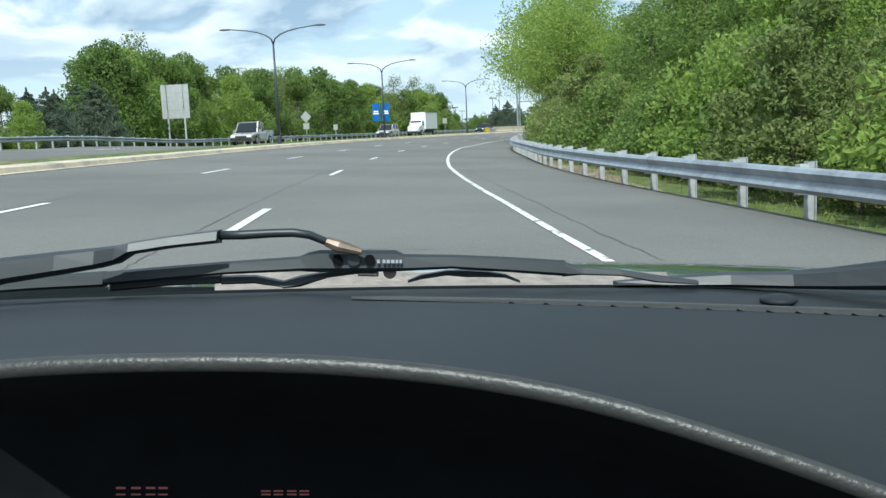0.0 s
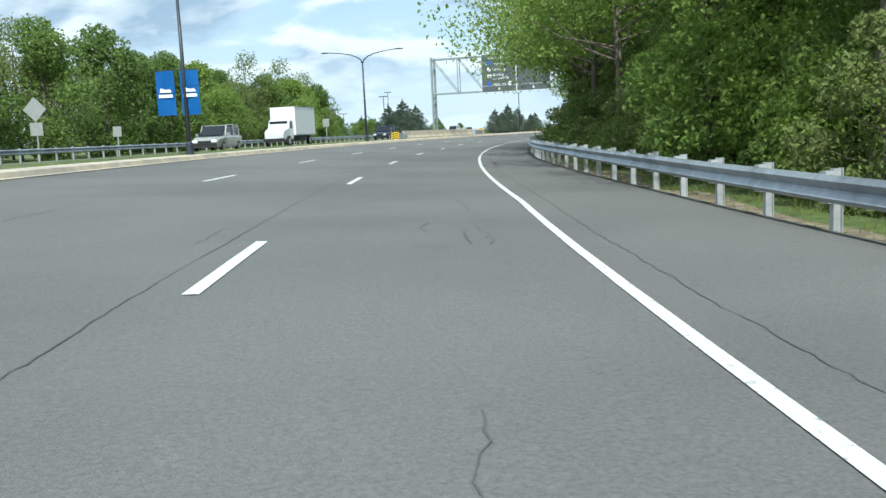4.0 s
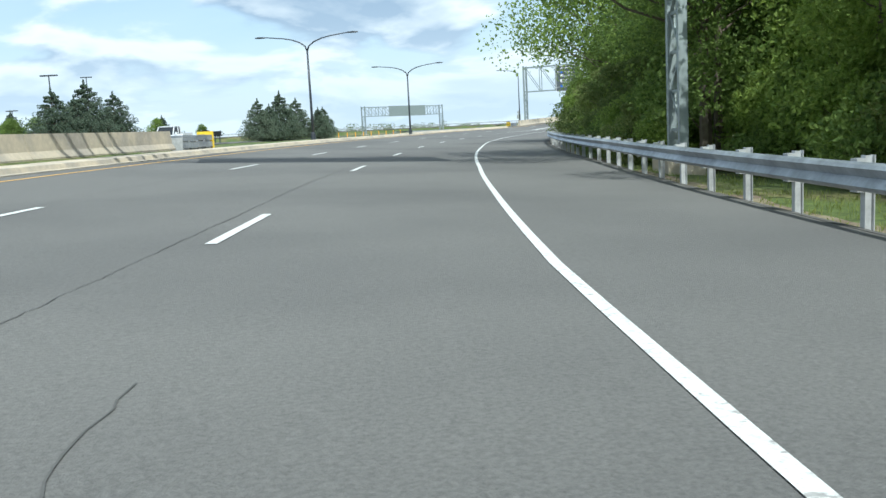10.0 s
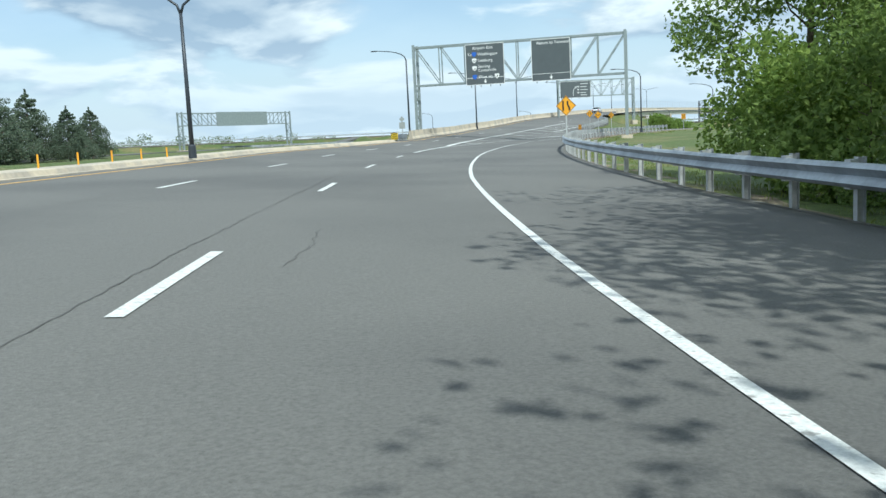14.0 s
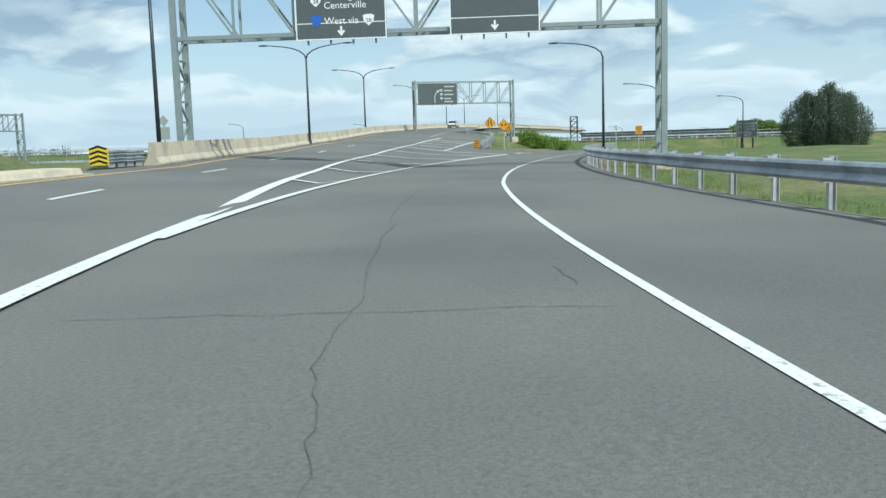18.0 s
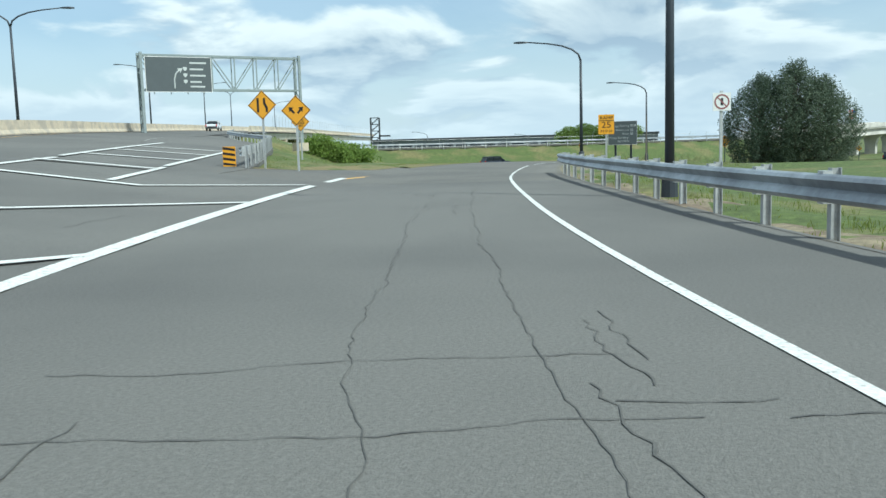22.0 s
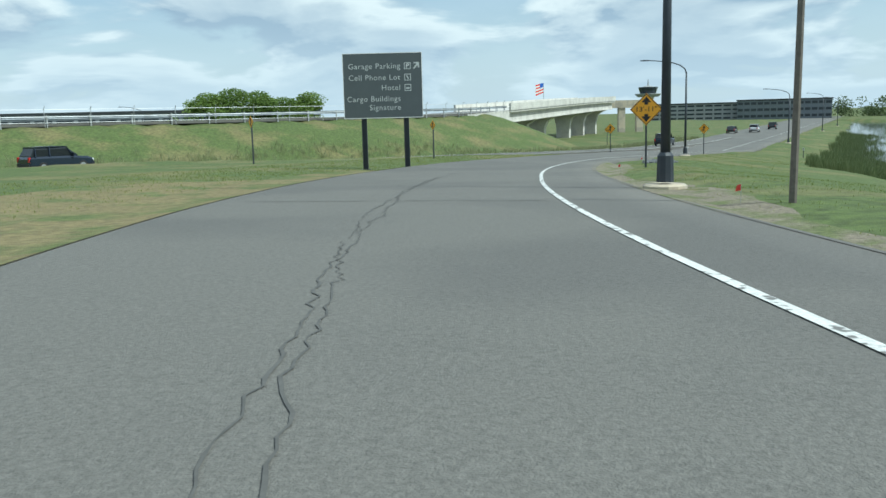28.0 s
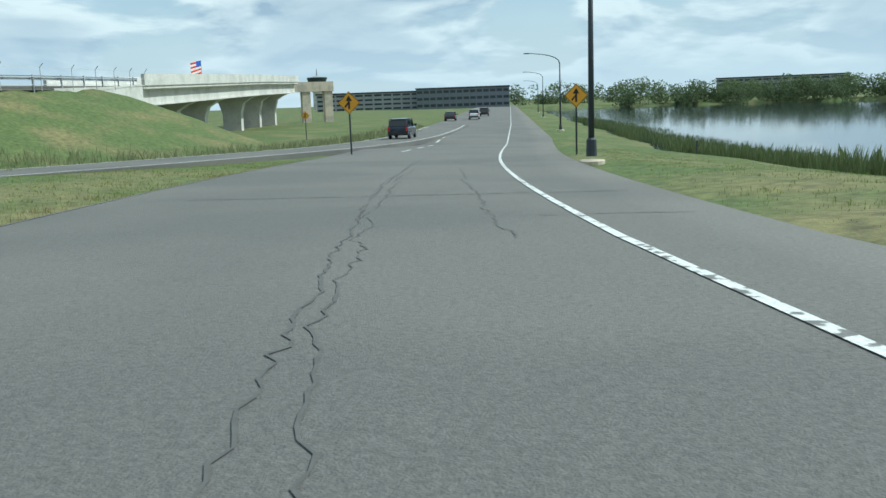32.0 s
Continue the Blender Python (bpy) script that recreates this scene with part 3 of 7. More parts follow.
# paved gore between the highway and the flared rail
_q = np.array([[(p.x, p.y) for p, _ in NOSE_FR]])
NOSE_S, NOSE_L = (v[0] for v in nearest(_q[:, :, 0], _q[:, :, 1]))
rows = []
bm = bmesh.new()
for sv in (310.8, 312.3, 313.5, 315.0, 317, 319, 321, 323, 325, 327, 329):
    r, l = float(np.interp(sv, np.r_[311.9, NOSE_S], np.r_[-7.6, NOSE_L])) + 0.25, float(np.interp(sv, HW_S, HW_RIGHT)) - 0.9
    rows.append([at(sv, l + (r - l) * k / 6, 0.025 if sv > 311 else -0.03) for k in range(7)])
for p, r in [f for f, sv in zip(NOSE_FR, NOSE_S) if sv > 331]:
    h = min(range(len(HW_FR) - 1), key=lambda k: (HW_FR[k][0] + HW_FR[k][1] * 8.3 - p).to_2d().length)
    (c, across), nxt = HW_FR[h], HW_FR[h + 1][0]
    ahead = (nxt - c) / (nxt - c).to_2d().length
    u = (p - c).to_2d().dot(ahead.to_2d().normalized())
    a = c + ahead * u + across * min(7.8, (p - c).dot(across) - 0.4) + Vector((0, 0, 0.035 - 0.06 * 7.8))
    b = p + r * 0.25 + Vector((0, 0, 0.035))
    rows.append([a.lerp(b, k / 6) for k in range(7)])
rows = [[bm.verts.new(q) for q in row] + [bm.verts.new(row[-1] - Vector((0, 0, 0.3)))] for row in rows]
for ra, rb in zip(rows, rows[1:]):
    for k in range(7):
        bm.faces.new((ra[k + 1], rb[k + 1], rb[k], ra[k]))
gore = tagged(part("gore_pavement", bm, ASPHALT), "grey asphalt gore between highway and exit nose", "road", kind="structure")
merge_road = strip("merging_road", "grey asphalt road below a grass bank", R2_FR, -2.6, 2.9, ASPHALT_OLD, 0.03)
top_road = strip("upper_road", "road along the top of the grass bank", TOP_FR, -4, 4, ASPHALT_OLD, 0.05)


def mark(parent, s0, s1, l, w, mat=None, name="lane_line", step=2.0, up=0.008):
    bm = bmesh.new()
    fr = line_frames(s0, s1, l, step, up)
    rows = []
    for i, (p, r) in enumerate(fr):
        s = s0 + (s1 - s0) * i / (len(fr) - 1)
        ll = l(s) if callable(l) else l
        rows.append([bm.verts.new(at(s, ll - w / 2, up)), bm.verts.new(at(s, ll + w / 2, up))])
    for a, b in zip(rows, rows[1:]):
        bm.faces.new((a[0], a[1], b[1], b[0]))
    return part(name, bm, mat or PAINT_WHITE, parent)


def edge_line(s):
    return float(np.interp(s, [-80, -8, 6, 20, 34, 50, 62, 80, 100, 120, 131, 142, 151, 160, 182, 195, 210, 224, 240, 262, 283, 305, 315, 322, 332, 345, 376, 395, 410, 425, 445, 520, 900], [1.94, 1.94, 1.9, 1.6, 1.52, 1.45, 1.8, 1.78, 1.66, 1.5, 1.2, 1.25, 1.5, 1.66, 1.64, 1.45, 1.52, 1.75, 1.85, 1.75, 2.05, 1.85, 1.62, 1.68, 1.75, 2.08, 2.18, 1.95, 1.82, 2.05, 2.4, 3.4, 6.0]))


mark(road, -78, 14, edge_line, 0.1, PAINT_WORN, name="edge_line")
mark(road, 14, 312, edge_line, 0.105, name="edge_line")
mark(ramp, 312, 331, edge_line, 0.095, PAINT_WORN, name="edge_line")
mark(ramp, 334, 880, edge_line, 0.095, PAINT_WORN, name="edge_line")


def lane1(s):
    return float(np.interp(s, [-80, 10, 25, 44, 68, 95, 106, 132, 146, 160, 172, 183, 206, 226, 240], [-1.5, -1.5, -1.49, -1.47, -1.46, -1.5, -1.45, -2.1, -1.8, -1.7, -1.58, -1.7, -1.64, -1.95, -2.5]))


def lane2(s):
    return lane1(s) - 3.5


for s in [-74.6, -61.8, -49, -36.1, -23.3, -10.5, 2.4, 15.2, 28.0, 40.9, 53.7, 67, 79.5, 92, 104, 117.7, 132, 143.5, 158, 169.9, 181.5, 193.2, 205, 217, 229, 241, 253, 265, 277, 289, 301]:
    if s < 232:
        mark(road, s, s + 3.0, lane1, 0.12, name="lane_dash")
    mark(road, s + 1.3, s + 4.35, lane2 if s < 228 else (lambda q: float(np.interp(q, [228, 253, 270, 290, 312], [-5.8, -6.6, -8.3, -11.6, -16.9]))), 0.13, name="lane_dash")
mark(road, 132, 250, lambda s: float(np.interp(s, [130, 150, 195, 250], [-9.4, -9.0, -9.1, -9.6])), 0.14, PAINT_YELLOW, "yellow_line")
mark(road, 250, 312, lambda s: float(np.interp(s, HW_S, HW_LEFT)) + 1.25, 0.14, PAINT_YELLOW, "yellow_line")
# gore
gore_l = lambda s: float(np.interp(s, [226, 240, 253, 270, 290, 305, 312, 330], [-1.95, -2.5, -3.4, -5.1, -8.0, -11.1, -12.6, -17.6]))
gore_r = lambda s: float(np.interp(s, [226, 247, 261, 275, 286, 301, 316], [-2.0, -3.0, -3.2, -3.2, -3.45, -3.85, -4.25]))
mark(road, 237.5, 311.5, gore_l, 0.22, name="gore_line", up=0.025)
mark(road, 249, 311.8, gore_r, 0.22, name="gore_line", up=0.025)
mark(ramp, 312.2, 315.6, gore_r, 0.22, name="gore_line", up=0.02)
mark(ramp, 315.3, 318.5, lambda s: -4.1 + (s - 316) * 0.1, 0.14, PAINT_YELLOW, "yellow_line")
for sa, sk, lk, sb in ((264, 264.2, -3.7, 266.5), (272.5, 272.2, -4.15, 275.5), (281.4, 281.8, -5.0, 286), (289, 290, -5.9, 294.6), (297, 298, -6.5, 303.2), (305, 304.6, -6.9, 310.6)):
    bm = bmesh.new()
    pts = [(sa, gore_l(sa)), (sk, lk), (sb, gore_r(sb))]
    for (s0, l0), (s1, l1) in zip(pts, pts[1:]):
        n = 5
        for k in range(n):
            u, v = k / n, (k + 1) / n
            c = [(s0 + (s1 - s0) * w, l0 + (l1 - l0) * w) for w in (u, v)]
            bm.faces.new([bm.verts.new(at(sq + dq, lq, 0.03)) for (sq, lq), dq in ((c[0], -0.17), (c[0], 0.17), (c[1], 0.17), (c[1], -0.17))])
    part("chevron", bm, PAINT_WHITE, road)
mark(gore, 312, 329, gore_l, 0.22, name="gore_line", up=0.06)
nose_l = lambda s: float(np.interp(s, [304.9, 310.7, 317, 324, 330], [-7.8, -8.9, -10.3, -12.0, -13.6]))
mark(road, 305.2, 311.8, nose_l, 0.2, name="gore_line", up=0.03)
mark(gore, 312, 328, nose_l, 0.2, name="gore_line", up=0.06)
for sa, sb in ((309.6, 310.4), (314.6, 316.4), (319.2, 321.6), (323.4, 326.2)):
    bm = bmesh.new()
    for k in range(4):
        c = [(sa + (sb - sa) * w, gore_l(sa) + (nose_l(sb) - gore_l(sa)) * w) for w in (k / 4, (k + 1) / 4)]
        bm.faces.new([bm.verts.new(at(sq + dq, lq, 0.06)) for (sq, lq), dq in ((c[0], -0.2), (c[0], 0.2), (c[1], 0.2), (c[1], -0.2))])
    part("chevron", bm, PAINT_WHITE, gore)
# lane marks of the other roads
bm = bmesh.new()
for k in range(22):
    s = -70 + 12.19 * k
    for o in (0.0,):
        l = float(np.interp(s, OPP_S, OPP_L)) + o
        bm.faces.new([bm.verts.new(at(s + a, l + b, 0.05)) for a, b in ((0, -0.07), (0, 0.07), (3, 0.07), (3, -0.07))])
part("lane_dash", bm, PAINT_WHITE, opp)
for fr, off, own, up, mat in ((R2_FR, -2.2, merge_road, 0.045, PAINT_WHITE), (R2_FR, 2.45, merge_road, 0.045, PAINT_WHITE),
                              (HW_FR, 1.2, bridge_road, 0.015, PAINT_YELLOW), (HW_FR, 7.7, bridge_road, 0.015, PAINT_WHITE)):
    bm = bmesh.new()
    z = up - (0.06 * off if own is bridge_road else 0)
    sweep(bm, [f for f in fr if f[0].x > 176] if off == 7.7 else fr, [(off - 0.07, z), (off + 0.07, z)])
    part("edge_line", bm, mat, own)
# the ramp's centre line past the merge
for k in range(7):
    s = 447 + 9 * k
    mark(ramp, s, s + 5, lambda q: -2.6 - (q - 447) * 0.012, 0.13, name="lane_dash")

# ---- kerb and median ----
bm = bmesh.new()
sweep(bm, line_frames(-78, 263, -10.5, 3), [(0.62, -0.05), (0.62, 0.006), (0.3, 0.012), (0.24, 0.15), (0.2, 0.17), (-0.25, 0.19), (-0.95, 0.19), (-0.95, -0.1)], closed=True)
tagged(part("kerb", bm, CONCRETE), "sandy concrete kerb along the median", "kerb", kind="structure")
bm = bmesh.new()
sweep(bm, line_frames(-78, 170, -12.3, 3), [(0.9, 0.1), (0.4, 0.2), (-0.6, 0.2), (-1.6, 0.06)])
tagged(part("median_grass", bm, GRASS), "dry grass strip on the median", "grass", kind="structure")

# ---- guard rails and barriers ----
W_PROFILE = [(0.0, 0.31), (0.045, 0.29), (0.08, 0.25), (0.035, 0.19), (0.005, 0.155), (0.035, 0.12), (0.08, 0.06), (0.045, 0.02), (0.0, 0.0)]


def guard_rail(name, label, frames, side=1, gap=1.905, top=0.72, cap=None, far=False):
    """A W-beam on I-posts; frames run along it, side says on which side its posts stand."""
    ob = thing(name, label, "guard rail")
    bm = bmesh.new()
    prof = [(-side * u, top - 0.31 + v) for u, v in W_PROFILE]
    back = [(-side * (u - 0.012), top - 0.31 + v) for u, v in reversed(W_PROFILE)]
    sweep(bm, frames, prof + back, closed=True)
    part("beam", bm, GALV, ob, "galvanised W-shaped beam", smooth=False)
    d = 0.0
    nextd = 0.4
    post = None
    for (p, r), (q, _) in zip(frames, frames[1:]):
        seg = (q - p).length
        while nextd <= d + seg:
            c = p.lerp(q, (nextd - d) / seg)
            m = Matrix.Translation(c) @ Matrix.Rotation(math.atan2(r.y, r.x), 4, 'Z')
            if post is None:
                bm = bmesh.new()
                x0 = 0.16 * side
                for a, b in ((x0 - 0.055, x0 - 0.045), (x0 + 0.045, x0 + 0.055)):
                    box(bm, a, b, -0.05, 0.05, -0.5, top + 0.06)
                box(bm, x0 - 0.045, x0 + 0.045, -0.006, 0.006, -0.5, top + 0.055)
                me = bpy.data.meshes.new("post")
                bm.to_mesh(me)
                bm.free()
                me.materials.append(GALV_POST)
                bm = bmesh.new()
                lo, hi = sorted((0.0, 0.105 * side))
                box(bm, lo, hi, -0.07, 0.07, top - 0.33, top + 0.03)
                me2 = bpy.data.meshes.new("blockout")
                bm.to_mesh(me2)
                bm.free()
                me2.materials.append(GALV_POST)
                post = (me, me2)
            po = new("post", post[0])
            po.matrix_world = m
            po.parent = ob
            if not far:
                bo = new("blockout", post[1])
                bo.matrix_world = m
                bo.parent = ob
            nextd += gap
        d += seg
    return ob


def rail_l(s):
    return right_edge(s) - 0.12


guard_rail("guard_rail", "long galvanised W-beam guard rail on steel posts beside the shoulder", [(p - Vector((0, 0, 0.1 * max(0.0, min(1.0, (75 - sv) / 20)))), r) for sv, (p, r) in zip(np.linspace(-30, 318.5, 117), line_frames(-30, 318.5, rail_l, 3))], 1)
guard_rail("guard_rail", "galvanised guard rail beyond the opposing carriageway", line_frames(-78, 210, lambda s: float(np.interp(s, OPP_S, OPP_L)) - 5.2, 4), -1, 1.905, 0.75, far=True)
guard_rail("guard_rail", "guard rail climbing beside the highway from the exit nose", NOSE_FR, 1, 1.905, 0.75)
guard_rail("guard_rail", "short low guard rail beside the merging road", shift(R2_FR, 3.6)[24:42], 1, 1.905, 0.7)

JERSEY = [(0.3, 0.0), (0.3, 0.08), (0.16, 0.3), (0.09, 0.85), (-0.09, 0.85), (-0.16, 0.3), (-0.3, 0.08), (-0.3, 0.0)]


def barrier(label, frames, every=6.0):
    """A concrete barrier of separate lengths with open joints."""
    ob = thing("concrete_barrier", label, "barrier")
    n = max(1, int(every / 3))
    i = 0
    while i < len(frames) - 1:
        bm = bmesh.new()
        seg = frames[i:i + n + 1]
        a, b = seg[0], seg[-1]
        seg = [(a[0].lerp(seg[1][0], 0.006), a[1])] + seg[1:-1] + [(b[0].lerp(seg[-2][0], 0.006), b[1])]
        sweep(bm, seg, JERSEY, closed=True)
        part("barrier_block", bm, CONCRETE, ob)
        i += n
    return ob


barrier("sandy concrete barrier between crash cushions on the median", line_frames(143, 174, -12.1, 3, 0.15))
barrier("sandy concrete parapet along the highway", line_frames(270.0, 312, lambda s: float(np.interp(s, HW_S, HW_LEFT)) + 0.1, 3))
barrier("sandy concrete parapet rising to the flyover", shift(HW_FR, 0.15), 8)


def crash_cushion(s, l, turn, label):
    ob = thing("crash_cushion", label, "crash cushion", pose(*at(s, l), 0, 0, head(s) + turn))
    bm = bmesh.new()
    box(bm, -0.4, 0.4, -0.12, 0.0, 0.12, 0.95)
    part("nose", bm, CUSHION_YELLOW, ob, "yellow nose panel")
    bm = bmesh.new()
    for k in range(4):
        z = 0.15 + 0.22 * k
        poly(bm, [(-0.38, -0.125, z), (-0.38, -0.125, z + 0.1), (0.0, -0.125, z + 0.24), (0.0, -0.125, z + 0.13)])
        poly(bm, [(0.38, -0.125, z), (0.0, -0.125, z + 0.13), (0.0, -0.125, z + 0.24), (0.38, -0.125, z + 0.1)])
    part("stripes", bm, SIGN_BLACK, ob)
    for k in range(4):
        for x in (-0.36, 0.32):
            bm = bmesh.new()
            y = 0.0
            for z in (0.2, 0.52):
                poly(bm, [(x, y, z), (x + 0.04, y, z + 0.06), (x, y, z + 0.12), (x + 0.04, y, z + 0.2), (x, y, z + 0.26)], None, 1.05, (0, 1, 0))
            bmesh.ops.translate(bm, verts=bm.verts[:], vec=(0, 1.0 * k, 0.02 * (k % 2)))
            part("fender_panel", bm, GALV, ob)
    for k in range(4):
        bm = bmesh.new()
        box(bm, -0.3, 0.3, 0.15 + k, 0.85 + k, 0.0, 0.7)
        part("cartridge", bm, GALV_POST, ob)
    return ob


crash_cushion(138.0, -11.6, 0, "yellow-nosed crash cushion at the end of the barrier")
crash_cushion(178.2, -11.9, 180, "crash cushion with a yellow nose ending the barrier")
crash_cushion(267.0, -11.7, 0, "yellow and black crash cushion ahead of the parapet").scale = (0.8, 0.72, 0.72)

# ---- lamps ----


def lamp(s, l, double, base="", up=0.0, height=8.3, turn=0.0, name="street_lamp", arm=2.6):
    p = at(s, l, up)
    if double and s < 180:
        p.z = at(s, l).z + 0.18
    if l < -12 or l > 5:
        p.z = max(p.z, gz(p.x, p.y)) if double else gz(p.x, p.y) + up
    ob = thing(name, ("dark double-armed street lamp on the median" if double else "dark single-armed street lamp beside the road") + base, "street lamp",
               pose(*p, 0, 0, head(s) + turn), "street lamps")
    bm = bmesh.new()
    h0 = height - 1.15
    tube(bm, [(0, 0, 0.1), (0, 0, h0 * 0.5), (0, 0, h0)], [0.1, 0.085, 0.065], 10)
    part("pole", bm, DARK_POLE, ob, smooth=True)
    bm = bmesh.new()
    tube(bm, [(0, 0, 0.0), (0, 0, 0.5), (0, 0, 0.56)], [0.17, 0.155, 0.11], 10)
    part("base", bm, DARK_POLE, ob)
    for sg in ((-1, 1) if double else (-1,)):
        bm = bmesh.new()
        pts = [(0, 0, h0 - 0.05)] + [(sg * arm * (1 - math.cos(t * math.pi / 2)) if t < 1 else sg * arm, 0, h0 + 1.0 * math.sin(t * math.pi / 2)) for t in (0.2, 0.4, 0.6, 0.8)] + [(sg * (arm + 0.5), 0, h0 + 1.1)]
        tube(bm, pts, [0.06, 0.055, 0.05, 0.045, 0.04, 0.035], 7)
        part("arm", bm, DARK_POLE, ob, smooth=True)
        bm = bmesh.new()
        x0 = sg * (arm + 0.35)
        prof = [(0.0, 0.06, 0.05), (0.15, 0.13, 0.07), (0.5, 0.15, 0.085), (0.78, 0.08, 0.05)]
        rings = []
        for d, w, hh in prof:
            rings.append([bm.verts.new((x0 + sg * d, w * c, h0 + 1.08 + hh * sn)) for c, sn in ((1, 0), (0.7, 0.8), (-0.7, 0.8), (-1, 0), (-0.8, -0.5), (0.8, -0.5))])
        for a, b in zip(rings, rings[1:]):
            for k in range(6):
                bm.faces.new((a[k], a[(k + 1) % 6], b[(k + 1) % 6], b[k]))
        bm.faces.new(rings[0])
        bm.faces.new(rings[-1][::-1])
        part("lamp_head", bm, DARK_POLE, ob)
    return ob


for s, l in ((14.5, -11.5), (54.2, -11.5), (86, -10.9), (125.6, -11.1), (197.4, -11.3), (224, -9.9)):
    lamp(s, l, True, ", standing in dry grass" if s < 180 else ", standing behind the kerb", 0.12, 8.0 if s < 180 else 7.45 if s < 210 else 7.0)
for x, y in ((152.6, 264.4), (181.7, 283.6), (224, 308.6), (260, 327.6), (281, 337.2), (330, 358.6)):
    fr = min(HW_FR, key=lambda f: math.hypot(f[0].x - x, f[0].y - y))
    ob = lamp(300, -30, True, ", behind the flyover parapet", 0.0, 8.0)
    ob.matrix_world = pose(x, y, max(fr[0].z - 0.35 if x > 160 else 1.2, 1.2), 0, 0, -58)
lamp(274.0, -12.9, False, ", behind the parapet", 0.1, 8.8)
for s, l, hh in ((302.4, 4.6, 7.9), (335.9, 4.3, 6.8), (370.0, 4.4, 7.2), (429.9, 4.9, 7.7), (496.6, 8.4, 8.0), (575, 10.0, 8.6), (640, 11.5, 8.4)):
    lamp(s, l, False, " on a concrete foot", 0.12 if s > 330 else 0.0, hh)
    if s > 330:
        p = at(s, l)
        bm = bmesh.new()
        tube(bm, [(0, 0, -0.4), (0, 0, 0.12), (0, 0, 0.15)], [0.42, 0.42, 0.38], 14)
        ob = part("lamp_footing", bm, CONCRETE)
        ob.location = (p.x, p.y, gz(p.x, p.y))
        tagged(ob, "round concrete footing under a lamp pole", "footing")

# ---- sign gantries ----


def gantry(left, right, z_lo, z_hi, label, base_l, base_r, depth=1.1, cells=6):
    """A lattice sign bridge between two plan points, its truss between z_lo and z_hi."""
    a, b = Vector((left[0], left[1], 0)), Vector((right[0], right[1], 0))
    d = (b - a)
    ang = math.atan2(d.y, d.x)
    ob = thing("sign_gantry", label, "sign gantry", pose(a.x, a.y, 0, 0, 0, math.degrees(ang)))
    w = d.length
    for name, y in (("front_truss", -depth / 2), ("rear_truss", depth / 2)):
        tr = bmesh.new()
        for z in (z_lo, z_hi):
            beam(tr, (0, y, z), (w, y, z), 0.17)
        for k in range(cells + 1):
            x = w * k / cells
            beam(tr, (x, y, z_lo), (x, y, z_hi), 0.1)
        part(name, tr, GANTRY_STEEL, ob)
        for k in range(cells):
            x0, x1 = w * k / cells, w * (k + 1) / cells
            bm = bmesh.new()
            up = k < cells / 2
            beam(bm, (x0, y, z_hi if up else z_lo), (x1, y, z_lo if up else z_hi), 0.09)
            part("diagonal", bm, GANTRY_STEEL, ob)
    for k in range(cells + 1):
        bm = bmesh.new()
        x = w * k / cells
        for z in (z_lo, z_hi):
            beam(bm, (x, -depth / 2, z), (x, depth / 2, z), 0.07)
        part("cross_tie", bm, GANTRY_STEEL, ob)
    for x, zb in ((0, base_l), (w, base_r)):
        for y in (-depth / 2 - 0.1, depth / 2 + 0.1):
            bm = bmesh.new()
            box(bm, x - 0.12, x + 0.12, y - 0.12, y + 0.12, zb - 0.2, z_hi + 0.25)
            part("leg", bm, GANTRY_STEEL, ob)
        n = 6
        for k in range(n):
            z0, z1 = zb + (z_lo - zb) * k / n, zb + (z_lo - zb) * (k + 1) / n
            sd = 1 if k % 2 else -1
            for a, b, thick, nm in ((-sd, z0, 0.09, "leg_diagonal"), (-1, z1, 0.08, "leg_strut")):
                bm = bmesh.new()
                beam(bm, (x, a * depth / 2, b), (x, -a * depth / 2, z1), thick)
                part(nm, bm, GANTRY_STEEL, ob)
        bm = bmesh.new()
        box(bm, x - 0.5, x + 0.5, -depth / 2 - 0.5, depth / 2 + 0.5, zb - 0.6, zb + 0.25)
        part("footing", bm, CONCRETE, ob)
    return ob, w


def shield(bm, x, z, r, y):
    poly(bm, [(x - r, y, z + r * 0.8), (x - r * 0.4, y, z + r), (x + r * 0.4, y, z + r), (x + r, y, z + r * 0.8), (x + r * 0.85, y, z - r * 0.2), (x, y, z - r), (x - r * 0.85, y, z - r * 0.2)], None, -0.004, (0, 1, 0))


